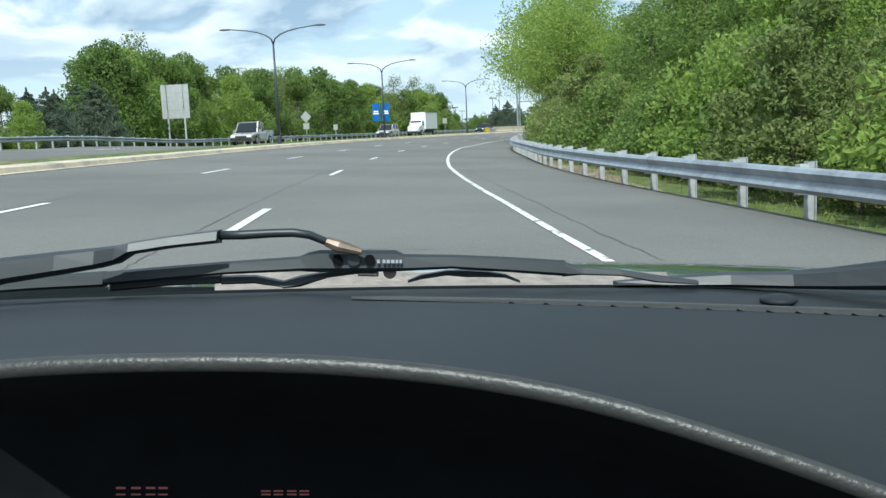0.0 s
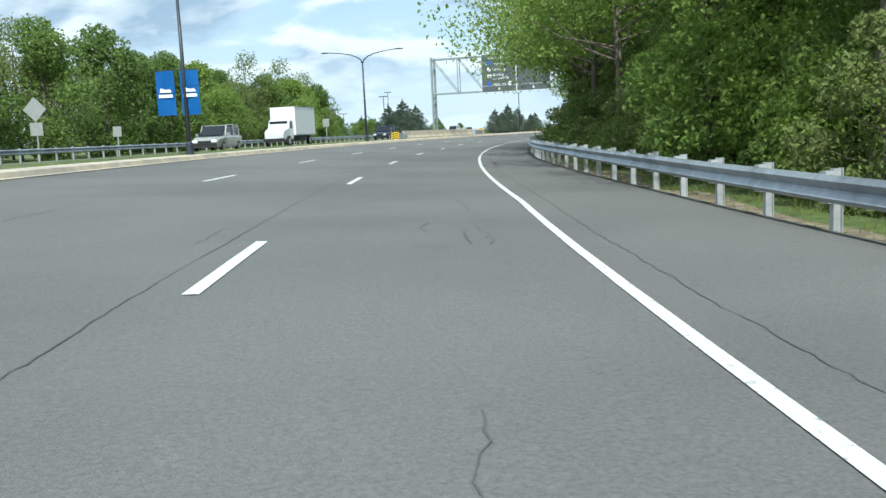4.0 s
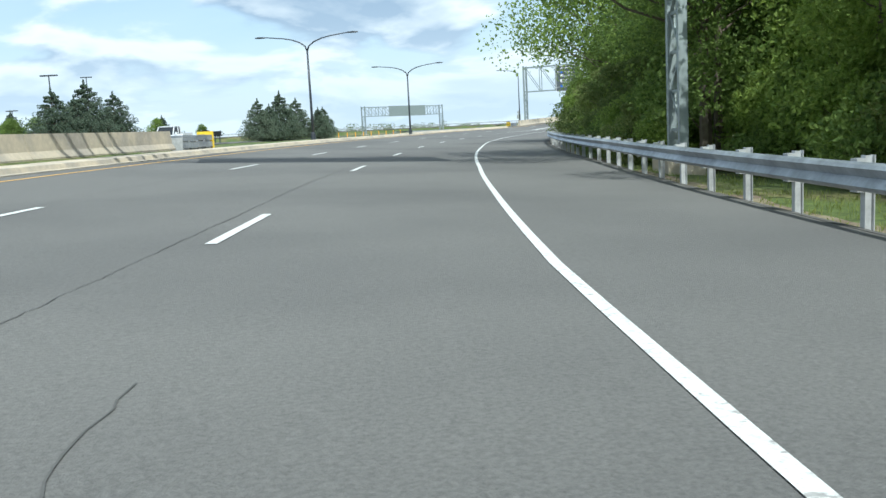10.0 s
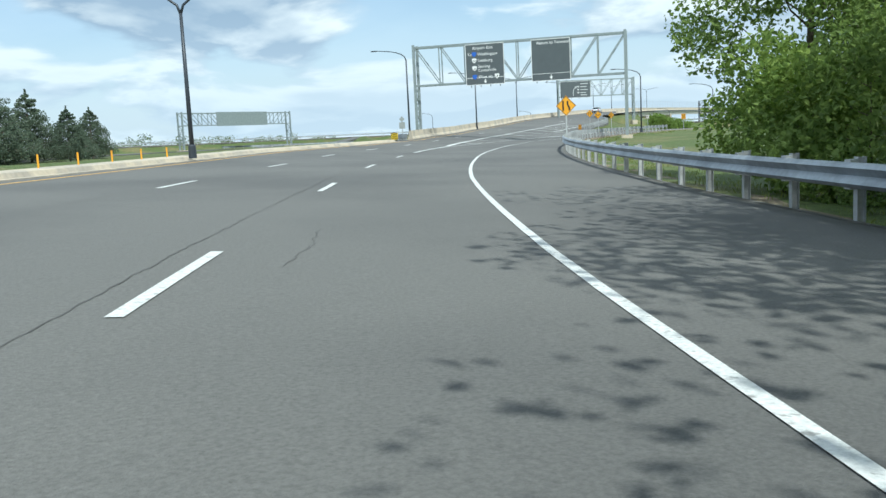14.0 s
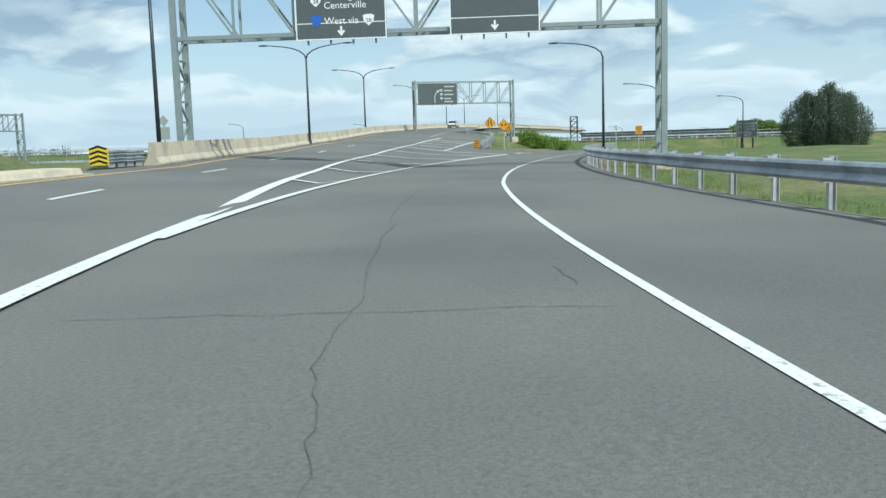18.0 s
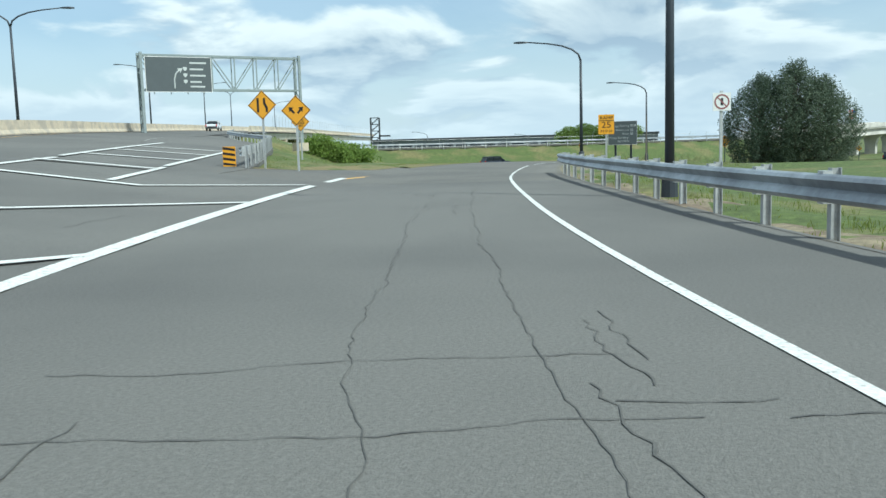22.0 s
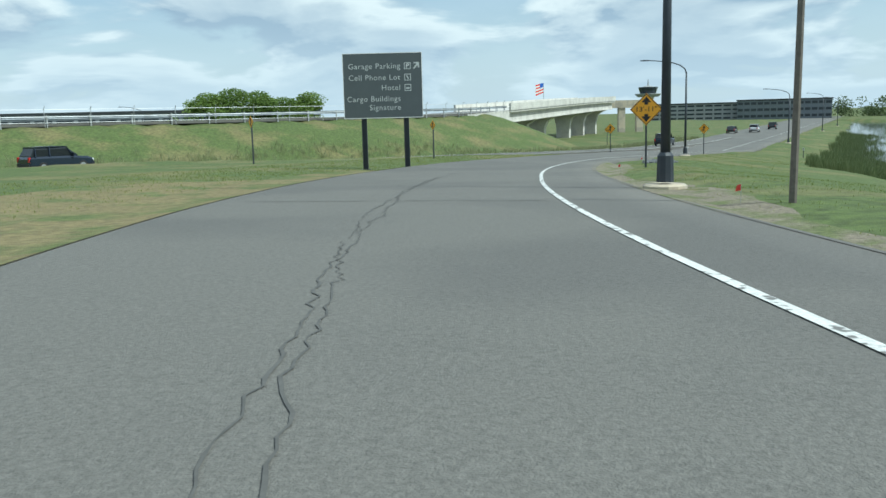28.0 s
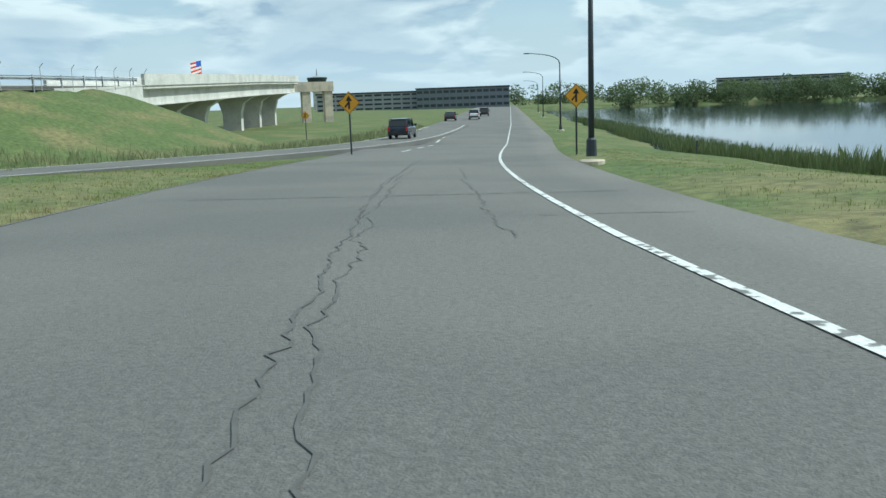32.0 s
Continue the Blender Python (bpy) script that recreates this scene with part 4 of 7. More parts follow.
def overhead_sign(ob, x0, x1, z0, z1, y, words, kind):
    """A dark panel on a gantry with its legend; words: (text, x, z, size)."""
    bm = bmesh.new()
    box(bm, x0, x1, y - 0.06, y, z0, z1)
    sg = part("sign_panel", bm, SIGN_GREY, ob, "dark grey guide sign panel with white legend")
    for k in range(4):
        bm = bmesh.new()
        x = x0 + (x1 - x0) * (k + 0.5) / 4
        beam(bm, (x, y + 0.08, z0 - 0.2), (x, y + 0.08, z1), 0.08)
        part("hanger", bm, GANTRY_STEEL, ob)
    bm = bmesh.new()
    t = 0.05
    f = y - 0.064
    for a, b, c, d in ((x0, x1, z0, z0 + t), (x0, x1, z1 - t, z1), (x0, x0 + t, z0 + t, z1 - t), (x1 - t, x1, z0 + t, z1 - t)):
        box(bm, a, b, f, f + 0.003, c, d)
    if kind:
        box(bm, x0, x1, f, f + 0.003, z0 + (z1 - z0) * 0.17, z0 + (z1 - z0) * 0.17 + 0.035)
        for cx in kind:
            c = x0 + (x1 - x0) * cx
            zc = z0 + (z1 - z0) * 0.085
            box(bm, c - 0.04, c + 0.04, f, f + 0.003, zc - 0.05, zc + 0.22)
            poly(bm, [(c - 0.17, f, zc + 0.02), (c, f, zc - 0.2), (c + 0.17, f, zc + 0.02), (c + 0.1, f, zc + 0.06), (c, f, zc - 0.06), (c - 0.1, f, zc + 0.06)])
    part("border", bm, SIGN_WHITE, sg)
    for wd, x, z, size in words:
        text_mesh("legend", wd, size, pose(x, f, z, 90, 0, 0), SIGN_WHITE, sg)
    return sg


def exit_words(x, z, k):
    """The legend of the exit panel, from its top left corner, k metres a line."""
    return [("Airport Exit", x + 1.0 * k, z - 0.55 * k, 0.62 * k), ("To", x + 0.25 * k, z - 1.45 * k, 0.55 * k), ("Washington", x + 1.75 * k, z - 1.45 * k, 0.6 * k),
            ("Leesburg", x + 1.75 * k, z - 2.35 * k, 0.6 * k), ("Sterling", x + 1.75 * k, z - 3.2 * k, 0.6 * k), ("Centerville", x + 1.75 * k, z - 3.75 * k, 0.6 * k),
            ("West via", x + 1.75 * k, z - 4.7 * k, 0.6 * k), ("267", x + 1.0 * k, z - 2.35 * k, 0.3 * k), ("28", x + 1.05 * k, z - 3.45 * k, 0.34 * k)]


def route_marks(sg, x, z, k, y):
    bm = bmesh.new()
    shield(bm, x + 1.25 * k, z - 2.35 * k, 0.36 * k, y + 0.001)
    shield(bm, x + 1.25 * k, z - 3.45 * k, 0.36 * k, y + 0.001)
    shield(bm, x + 4.55 * k, z - 4.7 * k, 0.36 * k, y + 0.001)
    part("route_shield", bm, SIGN_WHITE, sg)
    bm = bmesh.new()
    shield(bm, x + 1.25 * k, z - 1.45 * k, 0.36 * k, y + 0.001)
    shield(bm, x + 1.25 * k, z - 4.7 * k, 0.36 * k, y + 0.001)
    part("route_shield", bm, SIGN_BLUE, sg, "blue interstate shield")
    for wd, xx, zz in (("267", 1.02, 2.38), ("28", 1.1, 3.48), ("28", 4.4, 4.73)):
        text_mesh("route_number", wd, 0.34 * k, pose(x + xx * k, y - 0.008, z - zz * k, 90, 0, 0), SIGN_BLACK, sg)


G1L, G1R = at(160.3, -13.0), at(160.0, 7.25)
g1, w1 = gantry(G1L, G1R, 6.05, 10.4, "grey steel lattice gantry carrying two guide signs", 0.6, -0.4)
k = 0.66
sg = overhead_sign(g1, 6.55, 10.98, 5.85, 10.55, -0.75, [q for q in exit_words(6.6, 10.5, 0.78) if q[0] not in ("267", "28")], (0.5,))
route_marks(sg, 6.6, 10.5, 0.78, -0.816)
overhead_sign(g1, 11.0, 15.25, 5.85, 10.55, -0.75, [("Return to Terminal", 11.85, 10.12, 0.42)], (0.5,))
G2L, G2R = Vector((127.2, 247.3, 0)), Vector((138.5, 229.6, 0))
g2, w2 = gantry(G2L, G2R, 5.95, 9.75, "grey steel lattice gantry over the exit with two guide signs", 0.6, -0.2, cells=8)
sg = overhead_sign(g2, 5.4, 9.3, 5.65, 9.65, -0.75, [q for q in exit_words(5.45, 9.62, 0.68) if q[0] not in ("267", "28")], (0.5,))
route_marks(sg, 5.45, 9.62, 0.68, -0.816)
overhead_sign(g2, 12.0, 15.8, 5.65, 9.65, -0.75, [("Return to Terminal", 12.55, 9.28, 0.4)], (0.5,))
g3, w3 = gantry((209.2, 297.3), (221.5, 287.5), 7.2, 10.45, "grey steel lattice gantry over the flyover approach", 2.4, 1.6, cells=7)
sg = overhead_sign(g3, 0.3, 6.6, 6.95, 10.3, -0.75, [], ())
bm = bmesh.new()
for z, w in ((9.75, 1.6), (9.15, 1.3), (8.55, 1.5), (7.95, 1.1), (7.5, 1.4)):
    box(bm, 4.5, 4.5 + w, -0.818, -0.816, z - 0.09, z + 0.07)
tube(bm, [(3.0, -0.818, 7.3), (3.0, -0.818, 8.2), (3.15, -0.818, 8.7), (3.5, -0.818, 9.05)], 0.07, 6)
poly(bm, [(3.3, -0.82, 9.2), (3.85, -0.82, 9.25), (3.6, -0.82, 8.8)])
part("legend", bm, SIGN_LEGEND, sg)
bm = bmesh.new()
for z in (9.15, 8.55, 7.95):
    shield(bm, 4.05, z, 0.2, -0.818)
part("route_shield", bm, SIGN_LEGEND, sg)
g4, w4 = gantry((140.4, 327.4), (167.2, 333.8), 4.6, 6.8, "far steel gantry over the opposing carriageway, seen from behind", 0.0, 0.0, 1.0, 12)
bm = bmesh.new()
box(bm, 8, 21, -0.7, -0.62, 4.4, 7.0)
part("sign_back", bm, GANTRY_STEEL, g4, "ribbed back of a sign panel")

# ---- road signs on posts ----


def post_part(ob, x, h, mat=GALV_POST, r=0.035, y=0.03):
    bm = bmesh.new()
    box(bm, x - r, x + r, y - r, y + r, -0.4, h)
    part("post", bm, mat, ob)


def diamond(ob, zc, side, mat, edge=SIGN_BLACK, back=False):
    h = side * 0.7071
    bm = bmesh.new()
    poly(bm, [(0, -0.012, zc - h), (h, -0.012, zc), (0, -0.012, zc + h), (-h, -0.012, zc)], None, 0.006, (0, 1, 0))
    pl = part("plate", bm, SIGN_BACK if back else mat, ob)
    if not back:
        bm = bmesh.new()
        a, b = h * 0.97, h * 0.91
        for k in range(4):
            q = [(math.cos(k * math.pi / 2), math.sin(k * math.pi / 2)), (math.cos((k + 1) * math.pi / 2), math.sin((k + 1) * math.pi / 2))]
            poly(bm, [(q[0][0] * a, -0.0145, zc + q[0][1] * a), (q[1][0] * a, -0.0145, zc + q[1][1] * a), (q[1][0] * b, -0.0145, zc + q[1][1] * b), (q[0][0] * b, -0.0145, zc + q[0][1] * b)])
        part("border", bm, edge, pl)
    return pl


def glyph(pl, shapes, mat=SIGN_BLACK, y=-0.015):
    bm = bmesh.new()
    for sh in shapes:
        poly(bm, [(x, y, z) for x, z in sh])
    part("symbol", bm, mat, pl)


def sign_at(name, s, l, label, turn=0.0, place=None):
    p = place or at(s, l)
    z = gz(p.x, p.y)
    return thing(name, label, "road sign", pose(p.x, p.y, z, 0, 0, head(s) + turn))


def road_narrows(s, l, zc, side, label, place=None):
    ob = sign_at("warning_sign", s, l, label, 0, place)
    post_part(ob, 0, zc + 0.1)
    pl = diamond(ob, zc, side, SIGN_YELLOW)
    u = side
    glyph(pl, [[(-0.26 * u, zc - 0.34 * u), (-0.15 * u, zc - 0.34 * u), (-0.15 * u, zc + 0.34 * u), (-0.26 * u, zc + 0.34 * u)],
               [(0.17 * u, zc - 0.34 * u), (0.28 * u, zc - 0.34 * u), (0.28 * u, zc - 0.12 * u), (0.17 * u, zc + 0.1 * u), (0.17 * u, zc + 0.34 * u), (0.06 * u, zc + 0.34 * u), (0.06 * u, zc + 0.06 * u), (0.17 * u, zc - 0.16 * u)]])
    return ob


road_narrows(236.7, 6.1, 2.6, 0.76, "amber diamond sign with lane-narrowing bars on a post by the rail")
road_narrows(317.6, -7.7, 2.55, 0.78, "amber diamond sign with lane-narrowing bars at the exit nose")
ob = sign_at("warning_sign", 317.4, -6.35, "amber diamond sign with two diverging black arrows")
post_part(ob, 0, 2.6)
pl = diamond(ob, 2.55, 0.8, SIGN_YELLOW)
for sx in (-1, 1):
    glyph(pl, [[(sx * x * 0.66, 2.55 + z * 0.66) for x, z in ((0.05, -0.12), (0.14, -0.2), (0.3, -0.02), (0.38, -0.1), (0.42, 0.2), (0.14, 0.16), (0.22, 0.07))]])
ob = sign_at("warning_sign", 333.4, -11.7, place=Vector((183.6, 265.0, 0)), label="small amber diamond sign with lettering on the grass bank")
post_part(ob, 0, 2.5)
pl = diamond(ob, 2.4, 0.75, SIGN_YELLOW)
for k, wd in enumerate(("LANE", "ENDS", "MERGE", "LEFT")):
    text_mesh("legend", wd, 0.15, pose(0, -0.016, 2.63 - 0.15 * k, 90, 0, 0), SIGN_BLACK, pl, 'CENTER')

ob = sign_at("object_marker", 315.3, -8.25, "black and yellow striped marker board on the rail's end")
post_part(ob, -0.14, 0.85)
post_part(ob, 0.14, 0.85)
bm = bmesh.new()
box(bm, -0.23, 0.23, -0.03, 0.0, 0.28, 0.98)
pl = part("plate", bm, SIGN_YELLOW, ob)
for k in range(4):
    z = 0.3 + 0.18 * k
    glyph(pl, [[(-0.22, z + 0.13), (-0.22, z + 0.04), (0.22, z - 0.02 if k else z), (0.22, z + 0.06)]], SIGN_BLACK, -0.033)
bm = bmesh.new()
box(bm, -0.6, 0.45, -0.1, 1.6, 0.0, 0.1)
part("sill", bm, GALV, ob)

ob = sign_at("speed_sign", 319.8, 5.24, "amber ramp speed sign on a steel post")
post_part(ob, 0, 2.22)
bm = bmesh.new()
box(bm, -0.3, 0.3, -0.015, 0.0, 1.45, 2.2)
pl = part("plate", bm, SIGN_YELLOW, ob)
for wd, z, sz in (("RAMP", 2.07, 0.17), ("25", 1.8, 0.34), ("M P H", 1.56, 0.15)):
    text_mesh("legend", wd, sz, pose(0, -0.017, z, 90, 0, 0), SIGN_BLACK, pl, 'CENTER', wide=1.15)
bm = bmesh.new()
box(bm, -0.3, 0.3, -0.018, -0.016, 1.96, 1.985)
part("rule", bm, SIGN_BLACK, pl)

ob = sign_at("prohibition_sign", 302.0, 5.5, "small white sign with a black figure under a faded red ring")
post_part(ob, 0, 2.1, r=0.025)
bm = bmesh.new()
box(bm, -0.17, 0.17, -0.015, 0.0, 1.72, 2.06)
pl = part("plate", bm, SIGN_WHITE, ob)
bm = bmesh.new()
for k in range(16):
    a0, a1 = k * math.pi / 8, (k + 1) * math.pi / 8
    poly(bm, [(r * math.cos(a), -0.018, 1.89 + r * math.sin(a)) for r, a in ((0.145, a0), (0.145, a1), (0.115, a1), (0.115, a0))])
poly(bm, [(-0.1, -0.018, 1.975), (-0.085, -0.018, 1.99), (0.1, -0.018, 1.805), (0.085, -0.018, 1.79)])
part("ring", bm, material("faded_red_legend", (0.3, 0.12, 0.12), 0.6, var=0.15), pl)
bm = bmesh.new()
box(bm, -0.025, 0.025, -0.017, -0.016, 1.82, 1.96)
part("symbol", bm, SIGN_BLACK, pl)

# guide board before the merge
ob = thing("guide_sign", "large dark grey guide board with white words on two posts", "road sign", pose(244.2, 258.0, 0, 0, 0, -92))
zb = gz(243.75, 257.95)
bm = bmesh.new()
box(bm, -1.68, 1.68, -0.05, 0.0, 0.66, 3.38)
pl = part("sign_panel", bm, SIGN_GREY, ob)
for x in (-0.85, 0.95):
    bm = bmesh.new()
    box(bm, x - 0.11, x - 0.09, 0.0, 0.2, zb - 0.5, 3.2)
    box(bm, x + 0.09, x + 0.11, 0.0, 0.2, zb - 0.5, 3.2)
    box(bm, x - 0.09, x + 0.09, 0.09, 0.11, zb - 0.5, 3.2)
    part("post", bm, DARK_POLE, ob)
    bm = bmesh.new()
    box(bm, x - 0.2, x + 0.2, -0.1, 0.3, zb - 0.2, zb + 0.08)
    part("foot", bm, DARK_POLE, ob)
bm = bmesh.new()
for a, b, c, d in ((-1.68, 1.68, 0.66, 0.685), (-1.68, 1.68, 3.355, 3.38), (-1.68, -1.655, 0.685, 3.355), (1.655, 1.68, 0.685, 3.355)):
    box(bm, a, b, -0.056, -0.052, c, d)
part("border", bm, SIGN_WHITE, pl)
for wd, x, z in (("Garage Parking", 0.76, 2.82), ("Cell Phone Lot", 0.75, 2.35), ("Hotel", 0.75, 1.92), ("Cargo Buildings", 0.75, 1.46), ("Signature", 0.75, 1.1)):
    text_mesh("legend", wd, 0.325, pose(x, -0.056, z, 90, 0, 0), SIGN_LEGEND, pl, 'RIGHT', wide=1.0, gap=1.1)
bm = bmesh.new()
for z in (2.82, 2.35, 1.92):
    box(bm, 0.92, 1.2, -0.057, -0.054, z - 0.14, z + 0.14)
part("pictogram", bm, SIGN_LEGEND, pl)
bm = bmesh.new()
for z in (2.82, 2.35, 1.92):
    box(bm, 0.95, 1.17, -0.059, -0.0575, z - 0.11, z + 0.11)
part("pictogram", bm, SIGN_GREY, pl)
text_mesh("pictogram", "P", 0.26, pose(1.06, -0.061, 2.81, 90, 0, 0), SIGN_WHITE, pl, 'CENTER')
bm = bmesh.new()
poly(bm, [(1.3, -0.056, 2.72), (1.34, -0.056, 2.68), (1.5, -0.056, 2.84), (1.5, -0.056, 2.74), (1.56, -0.056, 2.74), (1.56, -0.056, 2.97), (1.33, -0.056, 2.97), (1.33, -0.056, 2.91), (1.45, -0.056, 2.91)])
box(bm, 0.99, 1.13, -0.061, -0.06, 1.86, 1.93)
poly(bm, [(1.0, -0.061, 2.42), (1.04, -0.061, 2.44), (1.12, -0.061, 2.28), (1.07, -0.061, 2.26)])
part("arrow", bm, SIGN_LEGEND, pl)

ob = sign_at("clearance_sign", 393.0, 5.65, "amber diamond clearance sign with black arrows on a post")
post_part(ob, 0, 2.5, DARK_POLE, 0.04)
pl = diamond(ob, 2.5, 0.98, SIGN_YELLOW)
text_mesh("legend", "13'-11\"", 0.3, pose(0, -0.016, 2.5, 90, 0, 0), SIGN_BLACK, pl, 'CENTER', wide=1.1)
for sg_ in (1, -1):
    glyph(pl, [[(-0.08, 2.5 + sg_ * 0.2), (0.08, 2.5 + sg_ * 0.2), (0.08, 2.5 + sg_ * 0.3), (0.2, 2.5 + sg_ * 0.3), (0, 2.5 + sg_ * 0.55), (-0.2, 2.5 + sg_ * 0.3), (-0.08, 2.5 + sg_ * 0.3)]])
for s, l, side, place in ((443, -5.2, 0.74, Vector((294.4, 236.9, 0))), (438.1, 5.3, 0.66, None), (0, 0, 0.5, Vector((268.9, 255.3, 0))), (0, 0, 0.5, Vector((256.4, 265.8, 0))), (0, 0, 0.6, Vector((340.2, 227.0, 0)))):
    zc = 2.65 if s == 443 else 2.35
    if place and not s:
        ob = thing("merge_sign", "small amber diamond sign beside the merging road", "road sign", pose(place.x, place.y, gz(place.x, place.y), 0, 0, -120 if place.x > 300 else -148), "merge signs")
    else:
        ob = sign_at("merge_sign", s, l, "amber diamond merge sign with a black arrow on a post", 0, place)
    post_part(ob, 0, zc, DARK_POLE)
    pl = diamond(ob, zc, side, SIGN_YELLOW)
    u = side
    glyph(pl, [[(-0.06 * u, zc - 0.38 * u), (0.06 * u, zc - 0.38 * u), (0.06 * u, zc + 0.12 * u), (0.2 * u, zc + 0.12 * u), (0, zc + 0.45 * u), (-0.2 * u, zc + 0.12 * u), (-0.06 * u, zc + 0.12 * u)],
               [(-0.3 * u, zc - 0.22 * u), (-0.22 * u, zc - 0.3 * u), (-0.06 * u, zc - 0.1 * u), (-0.06 * u, zc + 0.04 * u)]])

# backs of signs on the median and far verge
def back_sign(s, l, kind, zc, w, h, label, up=0.0):
    p = at(s, l)
    ob = thing("road_sign_back", label, "road sign", pose(p.x, p.y, max(p.z, gz(p.x, p.y)), 0, 0, head(s)))
    if kind == "diamond":
        post_part(ob, 0, zc)
        diamond(ob, zc, w, SIGN_BACK, back=True)
        bm = bmesh.new()
        box(bm, -0.38, 0.38, -0.012, 0.0, zc - w * 0.75 - 0.75, zc - w * 0.75)
        part("plaque", bm, SIGN_BACK, ob)
    else:
        for x in ((-w * 0.3, w * 0.3) if w > 1.2 else (0,)):
            post_part(ob, x, zc + h / 2, r=0.06 if w > 1.2 else 0.035)
        n = 4 if w > 1.2 else 1
        for k in range(n):
            bm = bmesh.new()
            z0 = zc - h / 2 + h * k / n
            box(bm, -w / 2, w / 2, -0.03, 0.0, z0 + 0.01, z0 + h / n)
            part("plate", bm, SIGN_BACK, ob)
    return ob


back_sign(97, -24.0, "diamond", 3.0, 1.0, 0, "bare metal back of a diamond sign with a plaque")
back_sign(69.4, -25.8, "board", 4.15, 2.6, 3.0, "grey panelled back of a large guide sign on two posts")
back_sign(106, -23.8, "board", 1.7, 0.6, 0.7, "bare metal back of a small square sign")
back_sign(154.5, -25.6, "board", 2.55, 0.85, 1.0, "bare metal back of a square sign")
back_sign(145, -25.4, "board", 1.6, 0.45, 0.55, "bare metal back of a small sign")
back_sign(288, -20.5, "diamond", 1.9, 0.5, 0, "back of a small diamond sign behind the parapet")

# banners on one median lamp
p = at(86, -11.2)
ob = thing("lamp_banner", "pair of blue cloth banners hung on a lamp pole", "banner", pose(p.x, p.y, p.z, 0, 0, head(86) + 4))
for x0, x1 in ((-0.92, -0.13), (0.13, 0.92)):
    bm = bmesh.new()
    n = 6
    rows = [[bm.verts.new((x, -0.02 + 0.03 * math.sin(4 * k / n + x * 3), 1.9 + 1.9 * k / n)) for x in (x0, (x0 + x1) / 2, x1)] for k in range(n + 1)]
    for a, b in zip(rows, rows[1:]):
        for k in range(2):
            bm.faces.new((a[k], a[k + 1], b[k + 1], b[k]))
    bmesh.ops.solidify(bm, geom=bm.faces[:], thickness=0.006)
    bn = part("banner_cloth", bm, BANNER_BLUE, ob)
    bm = bmesh.new()
    box(bm, (x0 + x1) / 2 - 0.3, (x0 + x1) / 2 + 0.3, -0.078, -0.07, 2.66, 2.8)
    part("legend_bar", bm, SIGN_WHITE, bn)
    bm = bmesh.new()
    c = (x0 + x1) / 2
    poly(bm, [(c - 0.25, -0.075, 2.88), (c + 0.28, -0.075, 2.88), (c + 0.2, -0.075, 3.02), (c, -0.075, 3.0), (c - 0.2, -0.075, 3.08)])
    part("emblem", bm, SIGN_WHITE, bn)
for z in (1.88, 3.82):
    bm = bmesh.new()
    tube(bm, [(-0.95, 0, z), (0.95, 0, z)], 0.018, 6)
    part("bracket", bm, DARK_POLE, ob)

# ---- trees ----
def leaf_cloud(verts, faces, centre, radius, n, size, rng, squash=0.8):
    """n small bent leaves scattered in a clump."""
    if n < 1:
        return

    def unit(v):
        return v / np.linalg.norm(v, axis=1, keepdims=True)

    c = np.array(centre) + unit(rng.normal(size=(n, 3))) * (radius * rng.uniform(0.45, 1.0, (n, 1)) ** 0.6) * np.array((1, 1, squash))
    a = unit(rng.normal(size=(n, 3)) + np.array((0, 0, 0.25)))
    b = unit(np.cross(a, rng.normal(size=(n, 3))))
    a2 = np.cross(a, b)
    s = size * rng.uniform(0.6, 1.35, (n, 1))
    bend = a * s * 0.18
    q = np.stack([c - b * s * 0.5, c + a2 * s * 0.34 + bend, c + b * s * 0.55, c - a2 * s * 0.34 + bend], 1).reshape(-1, 3)
    i = len(verts)
    verts.extend(q.tolist())
    faces.extend((np.arange(4 * n).reshape(n, 4) + i).tolist())


def tree_mesh(seed, height, spread, leaves, size, leaf_mat, low=0.25, clumps=26):
    """A broadleaf tree: tapered trunk, limbs, and a crown of many small leaf clumps."""
    rng = np.random.default_rng(seed)
    bm = bmesh.new()
    lean = rng.normal(size=2) * 0.03 * height
    top = Vector((lean[0], lean[1], height * 0.82))
    r0 = height * 0.0125
    tube(bm, [(0, 0, -0.4), (lean[0] * 0.2, lean[1] * 0.2, height * 0.25), (lean[0] * 0.6, lean[1] * 0.6, height * 0.55), top], [r0 * 1.25, r0, r0 * 0.6, r0 * 0.15], 7)
    verts, faces = [], []
    for k in range(clumps):
        t = rng.uniform(low, 0.97)
        ang = rng.uniform(0, 2 * math.pi)
        prof = math.sin(math.pi * min(1.0, max(0.06, (t - low * 0.5) / (1.02 - low * 0.5))) ** 0.75)
        reach = spread * prof * rng.uniform(0.35, 1.0)
        c = np.array((math.cos(ang) * reach + lean[0] * t, math.sin(ang) * reach + lean[1] * t, height * t))
        base = Vector((lean[0] * t * 0.8, lean[1] * t * 0.8, height * max(0.12, t - 0.16)))
        mid = base.lerp(Vector(c), 0.5) + Vector((0, 0, -0.03 * height))
        if k % 2 == 0:
            tube(bm, [base, mid, Vector(c)], [r0 * 0.34, r0 * 0.22, r0 * 0.08], 5, False)
        leaf_cloud(verts, faces, c, spread * rng.uniform(0.24, 0.46), leaves // clumps, size, rng)
    trunk = bpy.data.meshes.new("trunk")
    bm.to_mesh(trunk)
    bm.free()
    trunk.materials.append(BARK)
    crown = bpy.data.meshes.new("crown")
    crown.from_pydata(verts, [], faces)
    crown.materials.append(leaf_mat)
    return trunk, crown


